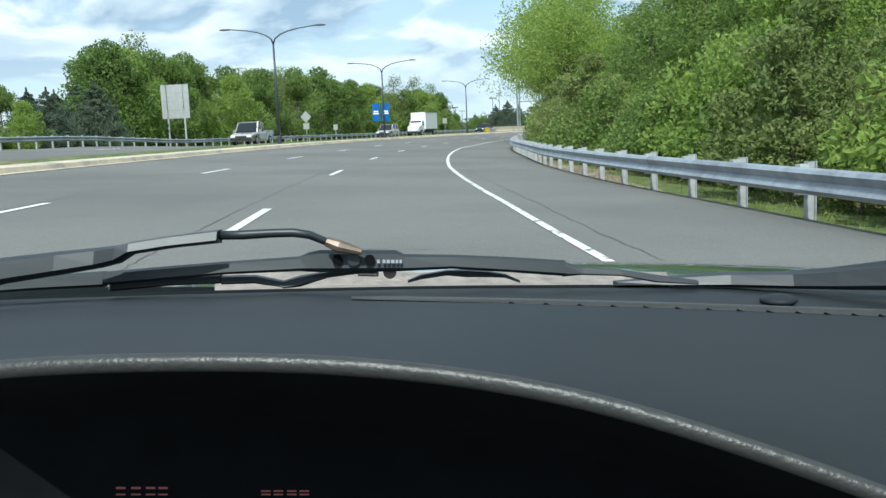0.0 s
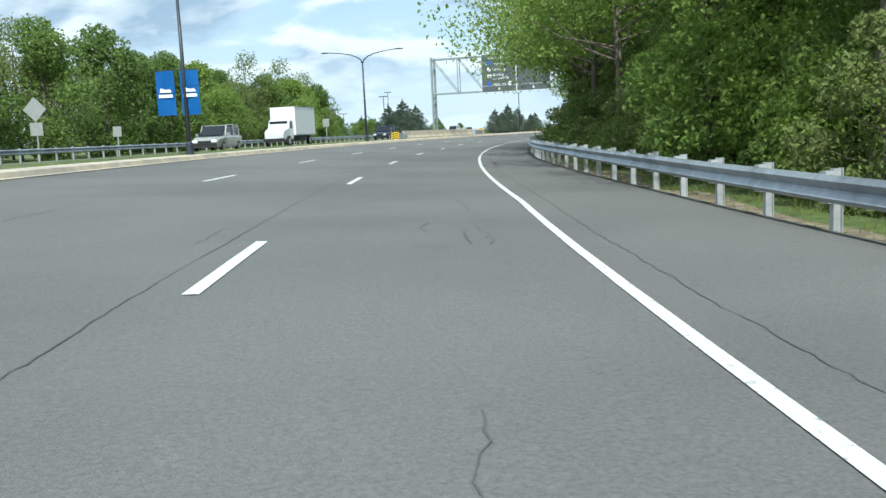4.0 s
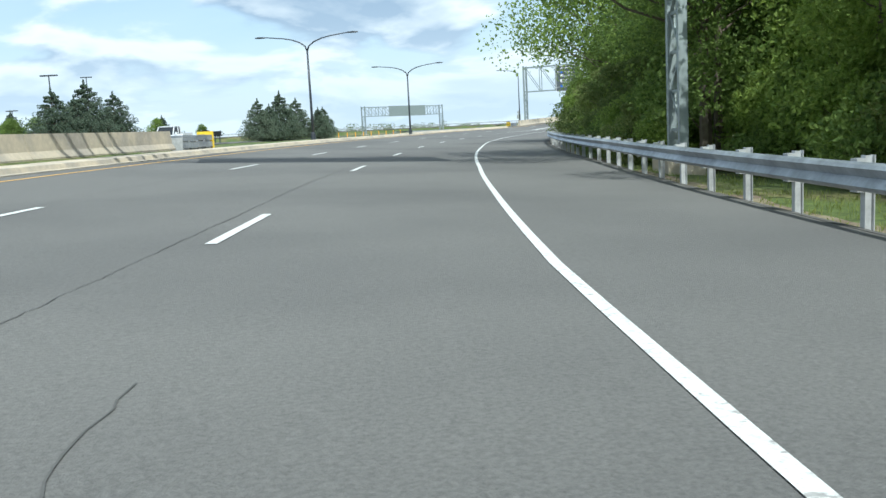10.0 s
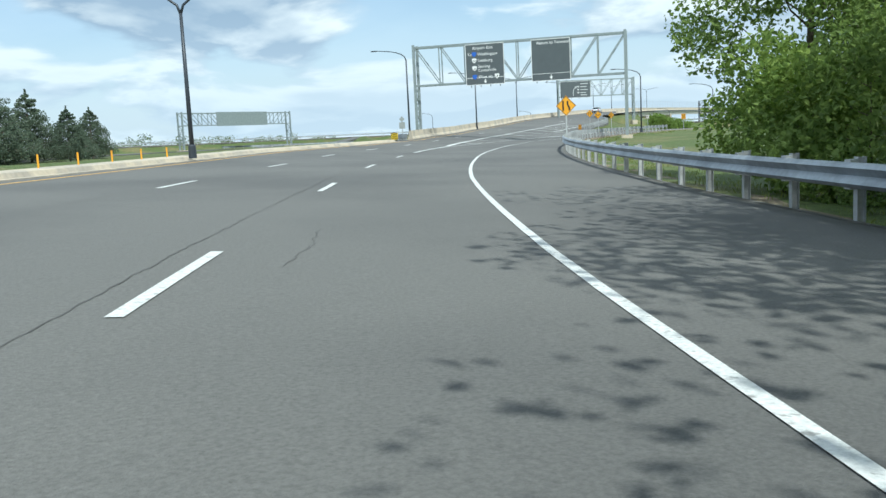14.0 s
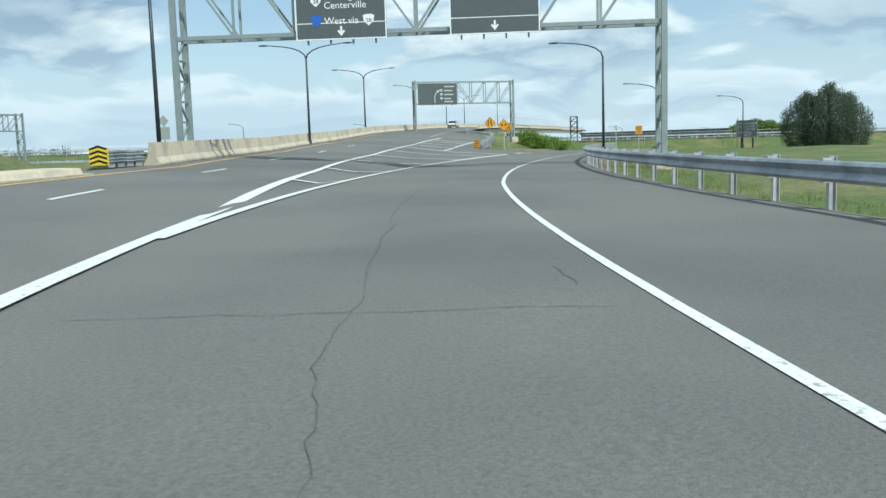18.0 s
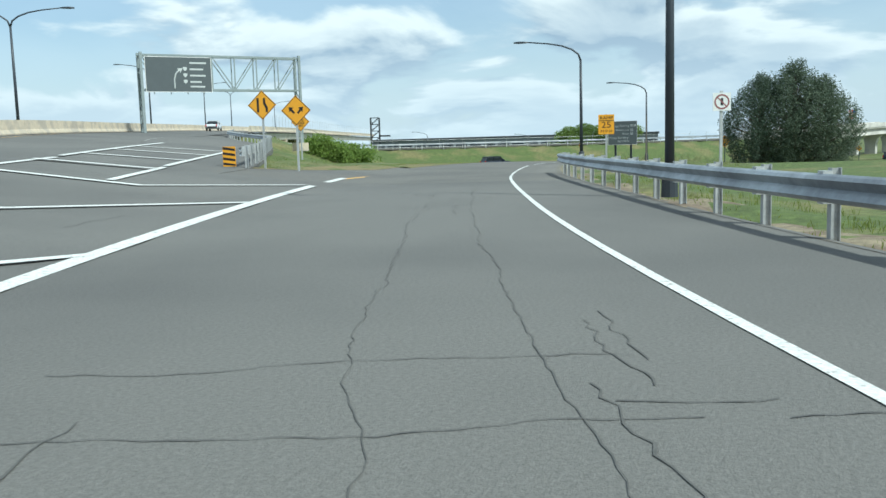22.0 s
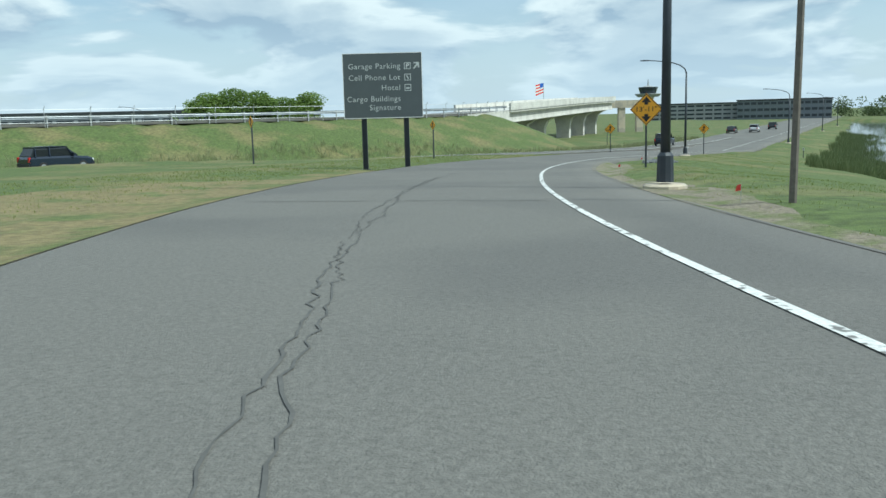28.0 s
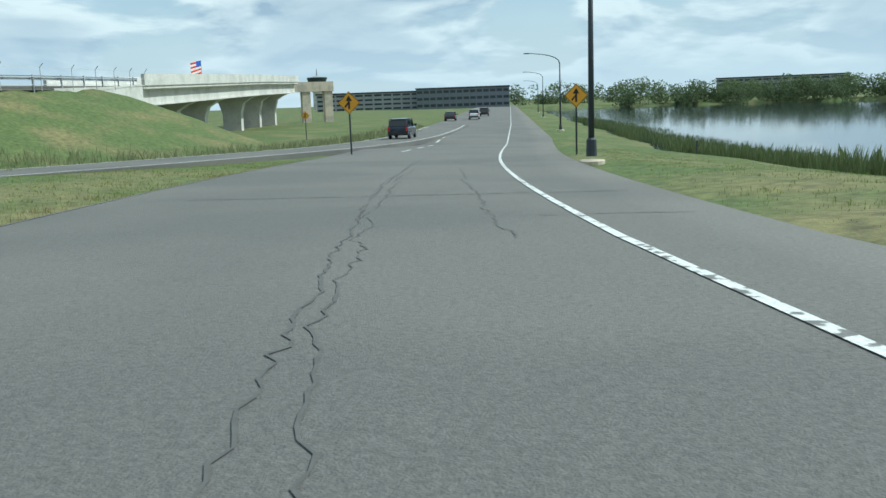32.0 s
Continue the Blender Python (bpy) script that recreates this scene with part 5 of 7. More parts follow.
def spruce_mesh(seed, height, spread, leaves, size):
    """A broad pointed conifer: whorls of level sprays that shorten to a thin leader."""
    rng = np.random.default_rng(seed)
    bm = bmesh.new()
    r0 = height * 0.018
    tube(bm, [(0, 0, -0.3), (0, 0, height * 0.5), (0, 0, height * 0.98)], [r0 * 1.2, r0 * 0.8, r0 * 0.1], 7)
    verts, faces = [], []
    boughs = []
    for tier in range(17):
        t = (tier + 0.3) / 17
        n = max(5, int(12 * (1 - t) + 3))
        a0 = rng.uniform(0, 6.283)
        for k in range(n):
            boughs.append((min(0.97, max(0.01, t + rng.normal() * 0.035)), a0 + 6.283 * k / n + rng.normal() * 0.15, rng.uniform(0.72, 1.12)))
    for t, ang, reach in boughs:
        w = spread * (1 - t) ** 0.72 * reach * (0.85 + 0.15 * min(1.0, t / 0.12))
        z = height * (0.05 + 0.93 * t)
        for f in (0.45, 0.72, 0.95):
            c = np.array((math.cos(ang) * w * f, math.sin(ang) * w * f, z + 0.1 * w * f))
            leaf_cloud(verts, faces, c, max(0.22, w * (0.3 - 0.14 * f)), leaves // (3 * len(boughs)), size, rng, 1.0)
        tube(bm, [(0, 0, z), (math.cos(ang) * w, math.sin(ang) * w, z + 0.1 * w)], [r0 * 0.25, r0 * 0.06], 4, False)
    leaf_cloud(verts, faces, (0, 0, height), 0.14, leaves // 120, size * 0.8, rng, 4.0)
    trunk = bpy.data.meshes.new("trunk")
    bm.to_mesh(trunk)
    bm.free()
    trunk.materials.append(BARK)
    crown = bpy.data.meshes.new("crown")
    crown.from_pydata(verts, [], faces)
    crown.materials.append(LEAF_D)
    return trunk, crown


def juniper_mesh(seed, height, spread, leaves, size):
    """A dense rounded juniper, leafy to the ground, with short upswept sprays all over its outline."""
    rng = np.random.default_rng(seed)
    bm = bmesh.new()
    r0 = height * 0.02
    tube(bm, [(0, 0, -0.3), (0.1, 0, height * 0.5), (0, 0, height * 0.9)], [r0 * 1.2, r0 * 0.8, r0 * 0.1], 7)
    verts, faces = [], []
    n = 300
    for k in range(n):
        t = (k + 0.5) / n
        ang = k * 2.39996 + rng.normal() * 0.2
        w = spread * (0.62 + 0.38 * math.sin(math.pi * min(1.0, t / 0.62) ** 0.9 * 0.5)) * max(0.0, 1 - max(0.0, (t - 0.4) / 0.6) ** 1.9) * rng.uniform(0.82, 1.1)
        z = height * (0.05 + 0.93 * t) + rng.normal() * 0.15
        c = np.array((math.cos(ang) * w, math.sin(ang) * w, z))
        leaf_cloud(verts, faces, c, spread * rng.uniform(0.13, 0.22), leaves // n, size, rng, 1.7)
        tip = c + np.array((math.cos(ang) * 0.35, math.sin(ang) * 0.35, 0.65))
        leaf_cloud(verts, faces, tip, 0.16, leaves // (5 * n), size * 0.9, rng, 3.0)
        if k % 2 == 0:
            tube(bm, [(0, 0, max(0.1, z - 1.6)), c.tolist()], [r0 * 0.3, r0 * 0.08], 4, False)
    trunk = bpy.data.meshes.new("trunk")
    bm.to_mesh(trunk)
    bm.free()
    trunk.materials.append(BARK)
    crown = bpy.data.meshes.new("crown")
    crown.from_pydata(verts, [], faces)
    crown.materials.append(LEAF_D)
    return trunk, crown


def tree_thing(name, meshes, label, category, group):
    ob = thing(name, label, category, None, group)
    for nm, me in zip(("trunk", "crown"), meshes):
        o = new(nm, me)
        o.parent = ob
    return ob


WOOD = [tree_thing("broadleaf_tree", tree_mesh(11, 13, 4.3, 15000, 0.21, LEAF_A, 0.12, 48), "tall leafy green tree in the roadside wood", "tree", "roadside wood"),
        tree_thing("broadleaf_tree", tree_mesh(12, 11, 4.0, 14000, 0.2, LEAF_B, 0.1, 48), "leafy fresh-green tree in the roadside wood", "tree", "roadside wood"),
        tree_thing("broadleaf_tree", tree_mesh(13, 9, 3.6, 9000, 0.18, LEAF_C, 0.12, 44), "olive-green tree with thin foliage in the wood", "tree", "roadside wood"),
        tree_thing("broadleaf_tree", tree_mesh(14, 14, 4.6, 16000, 0.21, LEAF_A, 0.12, 50), "tall dense dark-green tree in the wood", "tree", "roadside wood")]
SHRUB = [tree_thing("shrub", tree_mesh(21, 3.4, 1.9, 5200, 0.14, LEAF_B, 0.03, 22), "bright green shrub at the edge of the wood", "shrub", "wood edge"),
         tree_thing("shrub", tree_mesh(22, 2.6, 1.8, 4800, 0.13, LEAF_A, 0.03, 22), "green shrub at the edge of the wood", "shrub", "wood edge"),
         tree_thing("shrub", tree_mesh(23, 3.8, 1.8, 4600, 0.13, LEAF_C, 0.03, 22), "olive shrub with thin twigs at the edge of the wood", "shrub", "wood edge")]
FARTREE = [tree_thing("broadleaf_tree", tree_mesh(31, 12, 4.6, 7000, 0.34, LEAF_A, 0.05, 40), "round leafy tree beyond the far carriageway", "tree", "far trees"),
           tree_thing("broadleaf_tree", tree_mesh(32, 10, 4.2, 6500, 0.32, LEAF_B, 0.05, 40), "fresh-green tree beyond the far carriageway", "tree", "far trees"),
           tree_thing("broadleaf_tree", tree_mesh(33, 13, 3.8, 3600, 0.26, LEAF_C, 0.1, 34), "thin pale tree beyond the far carriageway", "tree", "far trees")]
PINE = [tree_thing("conifer", juniper_mesh(41, 10.2, 3.0, 30000, 0.13), "dense dark juniper standing on mown grass", "tree", "junipers"),
        tree_thing("conifer", spruce_mesh(42, 9.4, 5.0, 22000, 0.2), "dark pointed conifer beyond the carriageway", "tree", "conifers")]
OVERHANG = tree_thing("overhanging_tree", tree_mesh(15, 13.5, 6.6, 15000, 0.2, LEAF_B, 0.46, 50), "tall tree whose branches reach over the rail", "tree", "roadside wood")
FIRST = {}


def plant(src, x, y, scale, rng, dz=0.0, zscale=1.0):
    m = Matrix.Translation((x, y, gz(x, y) + dz)) @ Matrix.Rotation(rng.uniform(0, 6.283), 4, 'Z') @ Matrix.Diagonal((scale, scale, scale * zscale, 1))
    if src not in FIRST:
        FIRST[src] = True
        src.matrix_world = m
        return src
    made = copy_thing(src, Matrix())
    made.matrix_world = m
    return made


rng = np.random.default_rng(5)
# the wood on the right
for s in np.arange(2, 212, 3.6):
    for row, (l0, sc0) in enumerate(((10.6, 0.72), (15.5, 0.95), (22, 1.1))):
        if row == 2 and int(s * 7) % 2:
            continue
        ss = s + rng.uniform(-1.6, 1.6)
        end = np.clip((212 - ss) / 25, 0.35, 1)
        l = l0 + rng.uniform(-1.3, 1.8) + (1.8 if 138 < ss < 163 else 0) + (1.6 if ss < 60 else 0.5 if ss < 110 else 0)
        p = at(ss, l)
        src = WOOD[int(rng.choice(4, p=(0.35, 0.25, 0.15, 0.25) if ss > 70 else (0.25, 0.3, 0.35, 0.1)))]
        plant(src, p.x, p.y, sc0 * rng.uniform(0.82, 1.15) * (0.7 + 0.3 * end) * (0.86 if ss < 50 else 1.0), rng)
for s in np.arange(3, 206, 1.7):
    p = at(s + rng.uniform(-1, 1), 7.3 + rng.uniform(-0.3, 1.6) + (2.6 if 138 < s < 163 else 0))
    plant(SHRUB[int(rng.choice(3))], p.x, p.y, rng.uniform(0.55, 1.15), rng)
for s, l in ((64, 8.6), (74, 8.2), (84, 7.6), (92, 7.4), (101, 7.6), (106, 7.2), (111, 7.8), (117, 7.8), (150, 11.5), (163.5, 9.0), (168, 9.2), (187, 9.6), (193, 9.6)):
    p = at(s, l)
    plant(OVERHANG, p.x, p.y, rng.uniform(0.85, 1.05), rng)
# trees beyond the opposing carriageway
for s in np.arange(-25, 186, 4.4):
    for row in range(3):
        ss = s + rng.uniform(-2.5, 2.5)
        l = -31 - 7 * row + rng.uniform(-2, 2)
        x, y, h = along(ss)
        X, Y = float(x + l * math.cos(h)), float(y + l * math.sin(h))
        if ss > 165 and row < 1:
            continue
        if ss < 66 + 9 * row and row < 3 and rng.uniform() < 0.6:
            plant(PINE[1], X, Y, rng.uniform(0.5, 0.7), rng)
            continue
        src = FARTREE[int(rng.choice(3, p=(0.45, 0.35, 0.2)))]
        tall = 0.42 if ss < 66 + 9 * row else 0.88 if ss < 78 + 9 * row else 0.74
        plant(src, X, Y, tall * rng.uniform(0.8, 1.15) + 0.05 * row, rng)
for s, l, sc in ((208, -62, 0.62), (214, -66, 0.72), (221, -63, 0.55), (240, -60, 0.5), (246, -64, 0.6), (252, -62, 0.5), (196, -64, 0.5), (236, -70, 0.6)):
    x, y, h = along(s)
    plant(PINE[1], float(x + l * math.cos(h)), float(y + l * math.sin(h)), sc, rng)
for k in range(26):
    s, l = rng.uniform(180, 262), -rng.uniform(58, 95)
    x, y, h = along(s)
    plant(FARTREE[k % 2], float(x + l * math.cos(h)), float(y + l * math.sin(h)), rng.uniform(0.28, 0.5), rng)
for X, Y, sc in ((57, 251, 0.8), (62, 256.5, 0.92), (66.5, 261, 0.8), (84, 253, 0.62), (89, 257, 0.75), (93.5, 261.5, 0.66), (103, 272, 0.55), (60, 253.5, 0.7), (86.5, 255, 0.55), (96, 259, 0.5)):
    plant(PINE[1], X, Y, sc, rng)
# junipers on the grass
for X, Y, wide, tall in ((214.7, 241.9, 0.95, 0.68), (215.3, 239.6, 1.05, 0.79), (215.8, 237.6, 0.9, 0.7)):
    plant(PINE[0], X, Y, wide, rng, 0.0, tall / wide)

# ---- far bridge, buildings, tower ----
STEEL_DARK = material("dark_steel", (0.05, 0.055, 0.06), 0.5, metal=0.3, var=0.1)
GLASS_DARK = material("dark_glazing", (0.03, 0.04, 0.05), 0.15, var=0.1)
WALL_DARK = material("dark_grey_wall", (0.18, 0.2, 0.22), 0.7, var=0.12, scale=0.5)
WALL_GREY = material("grey_wall", (0.32, 0.33, 0.33), 0.8, var=0.12, scale=0.5)


def flyover(label, pts, w, piers):
    ob = thing("bridge", label, "bridge")
    fr = curve_frames(pts, 6.0)
    bm = bmesh.new()
    sweep(bm, fr, [(-w / 2, 0), (w / 2, 0), (w / 2, -0.3), (w / 2 - 0.55, -0.42), (-w / 2 + 0.55, -0.42), (-w / 2, -0.3)], closed=True)
    part("deck", bm, CONCRETE_WHITE, ob)
    for o in (-w / 2 + 0.75, -w / 6, w / 6, w / 2 - 0.75):
        bm = bmesh.new()
        sweep(bm, fr, [(o - 0.06, -0.42), (o + 0.06, -0.42), (o + 0.06, -1.78), (o - 0.06, -1.78)], closed=True)
        sweep(bm, fr, [(o - 0.32, -1.78), (o + 0.32, -1.78), (o + 0.32, -1.9), (o - 0.32, -1.9)], closed=True)
        part("girder", bm, CONCRETE_WHITE, ob)
    for sd in (-1, 1):
        bm = bmesh.new()
        sweep(bm, fr, [(sd * w / 2 - 0.15, 0.02), (sd * w / 2 + 0.15, 0.02), (sd * w / 2 + 0.15, 1.05), (sd * w / 2 - 0.15, 1.05)], closed=True)
        part("parapet", bm, CONCRETE_WHITE, ob)
    for u in piers:
        p, r = fr[min(len(fr) - 1, int(u * (len(fr) - 1)))]
        bm = bmesh.new()
        zg = gz(p.x, p.y)
        top = p.z - 1.9
        rings = []
        for z, a in ((zg - 0.5, 1.3), (zg + (top - zg) * 0.5, 1.35), (top - 1.0, 1.8), (top - 0.35, 2.9), (top + 0.02, 3.9)):
            rings.append([bm.verts.new(Vector((p.x, p.y, z)) + r * a * cx + Vector((-r.y, r.x, 0)) * 0.7 * cy) for cx, cy in ((-1, -1), (1, -1), (1, 1), (-1, 1))])
        for a, b in zip(rings, rings[1:]):
            for k in range(4):
                bm.faces.new((a[k], a[(k + 1) % 4], b[(k + 1) % 4], b[k]))
        bm.faces.new(rings[-1])
        part("pier", bm, CONCRETE_WHITE, ob)
    return ob


fb = flyover("pale concrete flyover on flared piers", [(342.7, 245.8, 1.35), (366, 235.2, 2.05), (390, 224.2, 2.75), (414.9, 213.0, 3.3)], 9, (0.3, 0.46, 0.62, 0.78, 0.97))
# abutment face under the deck's near end
bm = bmesh.new()
poly(bm, [(341.1, 241.8, -4.2), (344.7, 249.8, -4.2), (344.7, 249.8, 0.9), (341.1, 241.8, 0.9)], None, 0.6, (-0.91, 0.41, 0))
part("abutment", bm, CONCRETE_WHITE, fb)
bm = bmesh.new()
poly(bm, [(324.4, 249.2, -0.9), (340.7, 241.8, -3.2), (340.7, 241.8, 1.4), (333, 245.2, 1.1), (324.4, 249.2, 0.85)], None, 0.5, (0.41, 0.91, 0))
part("abutment_wing", bm, CONCRETE_WHITE, fb)
bm = bmesh.new()
for y in (204.8, 200.4):
    box(bm, 423.2, 424.8, y - 0.8, y + 0.8, -5, 1.8)
box(bm, 423, 425, 199.4, 212, 1.7, 3.55)
part("end_bent", bm, CONCRETE, fb)


def fence(label, frames, h=2.4, gap=3):
    ob = thing("fence", label, "fence")
    for i in range(0, len(frames), 1):
        p, r = frames[i]
        bm = bmesh.new()
        tube(bm, [p - Vector((0, 0, 0.3)), p + Vector((0, 0, h)), p + Vector((0, 0, h + 0.3)) + r * 0.25], 0.03, 5)
        part("post", bm, GALV_POST, ob)
    for z in (0.1, h * 0.5, h):
        bm = bmesh.new()
        sweep(bm, frames, [(-0.015, z), (0.015, z), (0, z + 0.03)], closed=True)
        part("rail", bm, GALV_POST, ob)
    return ob


fence("tall chain-link fence along the top of the grass bank", shift(TOP_FR, 4.6, 0.0), 1.25)
fence("tall mesh fence on the flyover parapet", [f for f in shift(HW_FR, 8.9, 0.3) if (f[0] - HW_FR[0][0]).length > 125], 1.9)
barrier("pale concrete parapet of the flyover", [f for f in shift(HW_FR, 8.7, -0.38) if (f[0] - HW_FR[0][0]).length > 100], 8)
guard_rail("guard_rail", "guard rail along the upper road", shift(TOP_FR, 3.9), 1, 3.81, 0.75, far=True)

# highway bridge over the lower road
ob = thing("bridge", "sandy concrete girder bridge at the end of the embankment", "bridge")
bm = bmesh.new()
sweep(bm, [f for f in HW_FR if (f[0] - HW_FR[0][0]).length > 112], [(0, -0.3), (8.6, -0.7), (8.2, -1.9), (0.4, -1.6)], closed=True)
part("girder", bm, CONCRETE_WHITE, ob)
for u in (118, 150, 185):
    fr = min(HW_FR, key=lambda f: abs((f[0] - HW_FR[0][0]).length - u))
    bm = bmesh.new()
    m = Matrix.Translation(fr[0]) @ Matrix.Rotation(math.atan2(fr[1].y, fr[1].x), 4, 'Z')
    box(bm, 0.3, 8.4, -0.8, 0.8, -6.5, -1.7, m)
    part("pier", bm, CONCRETE, ob)


def block(name, label, x, y, w, d, h, turn, floors=3, z=None, mat=WALL_GREY, bays=14):
    """A far building with its storeys and rows of openings."""
    z = gz(x, y) if z is None else z
    ob = thing(name, label, "building", pose(x, y, z, 0, 0, turn))
    bm = bmesh.new()
    box(bm, -w / 2, w / 2, 0, d, -1, h)
    part("wall", bm, mat, ob)
    bm = bmesh.new()
    box(bm, -w / 2 - 0.4, w / 2 + 0.4, -0.4, d + 0.4, h, h + 0.6)
    part("roof", bm, STEEL_DARK, ob)
    for f in range(floors):
        z0 = h * (f + 0.35) / floors
        for k in range(bays):
            bm = bmesh.new()
            x0 = -w / 2 + w * (k + 0.1) / bays
            box(bm, x0, x0 + w * 0.8 / bays, -0.08, 0.05, z0, z0 + h * 0.4 / floors)
            part("window", bm, GLASS_DARK, ob)
    return ob


block("parking_garage", "long grey parking garage with open storeys", 640, 112, 60, 30, 8, -110, 4)
block("office_building", "long low dark office building", 622, 80, 42, 20, 9, -114, 3, mat=WALL_DARK)
block("hangar", "very long low dark building on the horizon", 408, 322, 90, 25, 4.6, -80, 1, z=-1.6, mat=WALL_DARK, bays=20)
block("hotel_building", "pale hotel block behind the trees over the lake", 640, -125, 70, 20, 10.5, -135, 4, mat=WALL_GREY)
ob = thing("control_tower", "far airport control tower with a wide cab", "tower", pose(900, 70, -14, 0, 0, 0))
bm = bmesh.new()
tube(bm, [(0, 0, -1), (0, 0, 22), (0, 0, 26)], [4, 3.4, 5], 12)
part("shaft", bm, CONCRETE_WHITE, ob)
bm = bmesh.new()
tube(bm, [(0, 0, 26), (0, 0, 28), (0, 0, 28.5)], [8, 10, 10], 14)
part("gallery", bm, WALL_GREY, ob)
bm = bmesh.new()
tube(bm, [(0, 0, 28.5), (0, 0, 33), (0, 0, 33.6)], [6, 7.5, 7.5], 14)
part("cab", bm, GLASS_DARK, ob)
bm = bmesh.new()
tube(bm, [(0, 0, 33.6), (0, 0, 35), (0, 0, 40)], [5, 0.6, 0.2], 8)
part("roof", bm, WALL_GREY, ob)

# lattice tower with a small deck
ob = thing("lattice_tower", "dark steel lattice tower with a side platform", "tower", pose(281.5, 307.8, gz(281.5, 307.8), 0, 0, -70))
zt = 6.3 - gz(281.5, 307.8)
for x in (-0.75, 0.75):
    for y in (-0.75, 0.75):
        bm = bmesh.new()
        beam(bm, (x, y, -0.3), (x, y, zt), 0.14)
        part("leg", bm, STEEL_DARK, ob)
for k in range(5):
    z0, z1 = zt * k / 5, zt * (k + 1) / 5
    for y in (-0.75, 0.75):
        bm = bmesh.new()
        beam(bm, (-0.75, y, z0), (0.75, y, z1), 0.08)
        beam(bm, (-0.75, y, z1), (0.75, y, z1), 0.1)
        beam(bm, (y, -0.75, z0), (y, 0.75, z1), 0.08)
        part("bracing", bm, STEEL_DARK, ob)
bm = bmesh.new()
box(bm, 0.75, 2.6, -0.6, 0.6, zt * 0.42, zt * 0.42 + 0.25)
part("platform", bm, STEEL_DARK, ob)

# far woods on the horizon: too many to count
def far_wood(label, a, b, n, depth, h, mat, seed, z=None):
    r = np.random.default_rng(seed)
    verts, faces = [], []
    for k in range(n):
        t = r.uniform()
        x = a[0] + (b[0] - a[0]) * t + r.normal() * depth
        y = a[1] + (b[1] - a[1]) * t + r.normal() * depth
        zz = gz(x, y) if z is None else z
        hh = h * r.uniform(0.6, 1.15)
        for q in range(5):
            leaf_cloud(verts, faces, (x + r.normal() * h * 0.22, y + r.normal() * h * 0.22, zz + hh * r.uniform(0.05, 0.85)), h * 0.3, 48, h * 0.09, r)
    me = bpy.data.meshes.new("far_wood")
    me.from_pydata(verts, [], faces)
    me.materials.append(mat)
    return tagged(new("far_wood", me), label, "woods", kind="stuff")


far_wood("distant green woods across the lake", (528, 56), (345, -80), 240, 4, 7, LEAF_FAR, 51)
far_wood("distant darker woods behind the lake shore", (655, 40), (425, -180), 130, 8, 10, LEAF_FAR, 58)
for X, Y, sc in ((320.5, 282.5, 0.56), (322, 279.5, 0.6), (323.5, 276.5, 0.58), (325.5, 273.5, 0.52), (327, 270.5, 0.55)):
    plant(FARTREE[0], X, Y, sc * 1.75, rng, 0.0, 0.62)
far_wood("leafy bushes at the foot of the flyover", (255.2, 304.2), (258.2, 299.7), 50, 1.2, 3.4, LEAF_B, 54)
far_wood("distant trees beyond the highway", (120, 420), (300, 520), 60, 15, 4.5, LEAF_FAR, 55)
far_wood("distant trees behind the highway", (-60, 300), (120, 420), 60, 12, 7, LEAF_FAR, 56)
far_wood("trees closing the view behind the wood", (60, -40), (190, 150), 60, 12, 12, LEAF_A, 57)

# ---- vehicles ----
TYRE = material("tyre_rubber", (0.02, 0.02, 0.02), 0.85, var=0.15)
RIM = material("alloy_rim", (0.5, 0.51, 0.52), 0.3, metal=0.8, var=0.05)
LAMP_WHITE = material("clear_lamp_lens", (0.75, 0.76, 0.78), 0.15, var=0.05)
LAMP_RED = material("red_lamp_lens", (0.45, 0.02, 0.02), 0.2, var=0.05)
CAR_GLASS = material("tinted_car_glass", (0.018, 0.022, 0.026), 0.05, var=0.05)
TRIM_BLACK = material("black_trim", (0.02, 0.02, 0.022), 0.5, var=0.1)


def paint(name, c, metal=0.3):
    return material(name, c, 0.25, metal=metal, var=0.04, coat=0.6)


def loft(bm, rings):
    vs = [[bm.verts.new(p) for p in r] for r in rings]
    n = len(vs[0])
    for a, b in zip(vs, vs[1:]):
        for k in range(n):
            bm.faces.new((a[k], a[(k + 1) % n], b[(k + 1) % n], b[k]))
    bm.faces.new(vs[0][::-1])
    bm.faces.new(vs[-1])


def section(y, w, z0, z1):
    r = min(0.14, (z1 - z0) * 0.3)
    return [(-w + 0.05, y, z0), (w - 0.05, y, z0), (w, y, z0 + r), (w, y, z1 - r), (w - r * 0.9, y, z1), (-w + r * 0.9, y, z1), (-w, y, z1 - r), (-w, y, z0 + r)]


def wheels(ob, ys, w, r):
    bm = bmesh.new()
    tube(bm, [(-0.11, 0, 0), (-0.08, 0, 0), (0.08, 0, 0), (0.11, 0, 0)], [r * 0.9, r, r, r * 0.9], 20)
    me = bpy.data.meshes.new("tyre")
    bm.to_mesh(me)
    bm.free()
    me.materials.append(TYRE)
    bm = bmesh.new()
    tube(bm, [(-0.115, 0, 0), (0.115, 0, 0)], r * 0.62, 14)
    for k in range(5):
        a = k * 2 * math.pi / 5
        box(bm, -0.125, 0.125, -0.03, 0.03, 0.05, r * 0.6, Matrix.Rotation(a, 4, 'X'))
    me2 = bpy.data.meshes.new("rim")
    bm.to_mesh(me2)
    bm.free()
    me2.materials.append(RIM)
    for y in ys:
        for x in (-w + 0.1, w - 0.1):
            o = new("wheel")
            o.parent = ob
            o.location = (x, y, r)
            t = new("tyre", me)
            t.parent = o
            t = new("rim", me2)
            t.parent = o


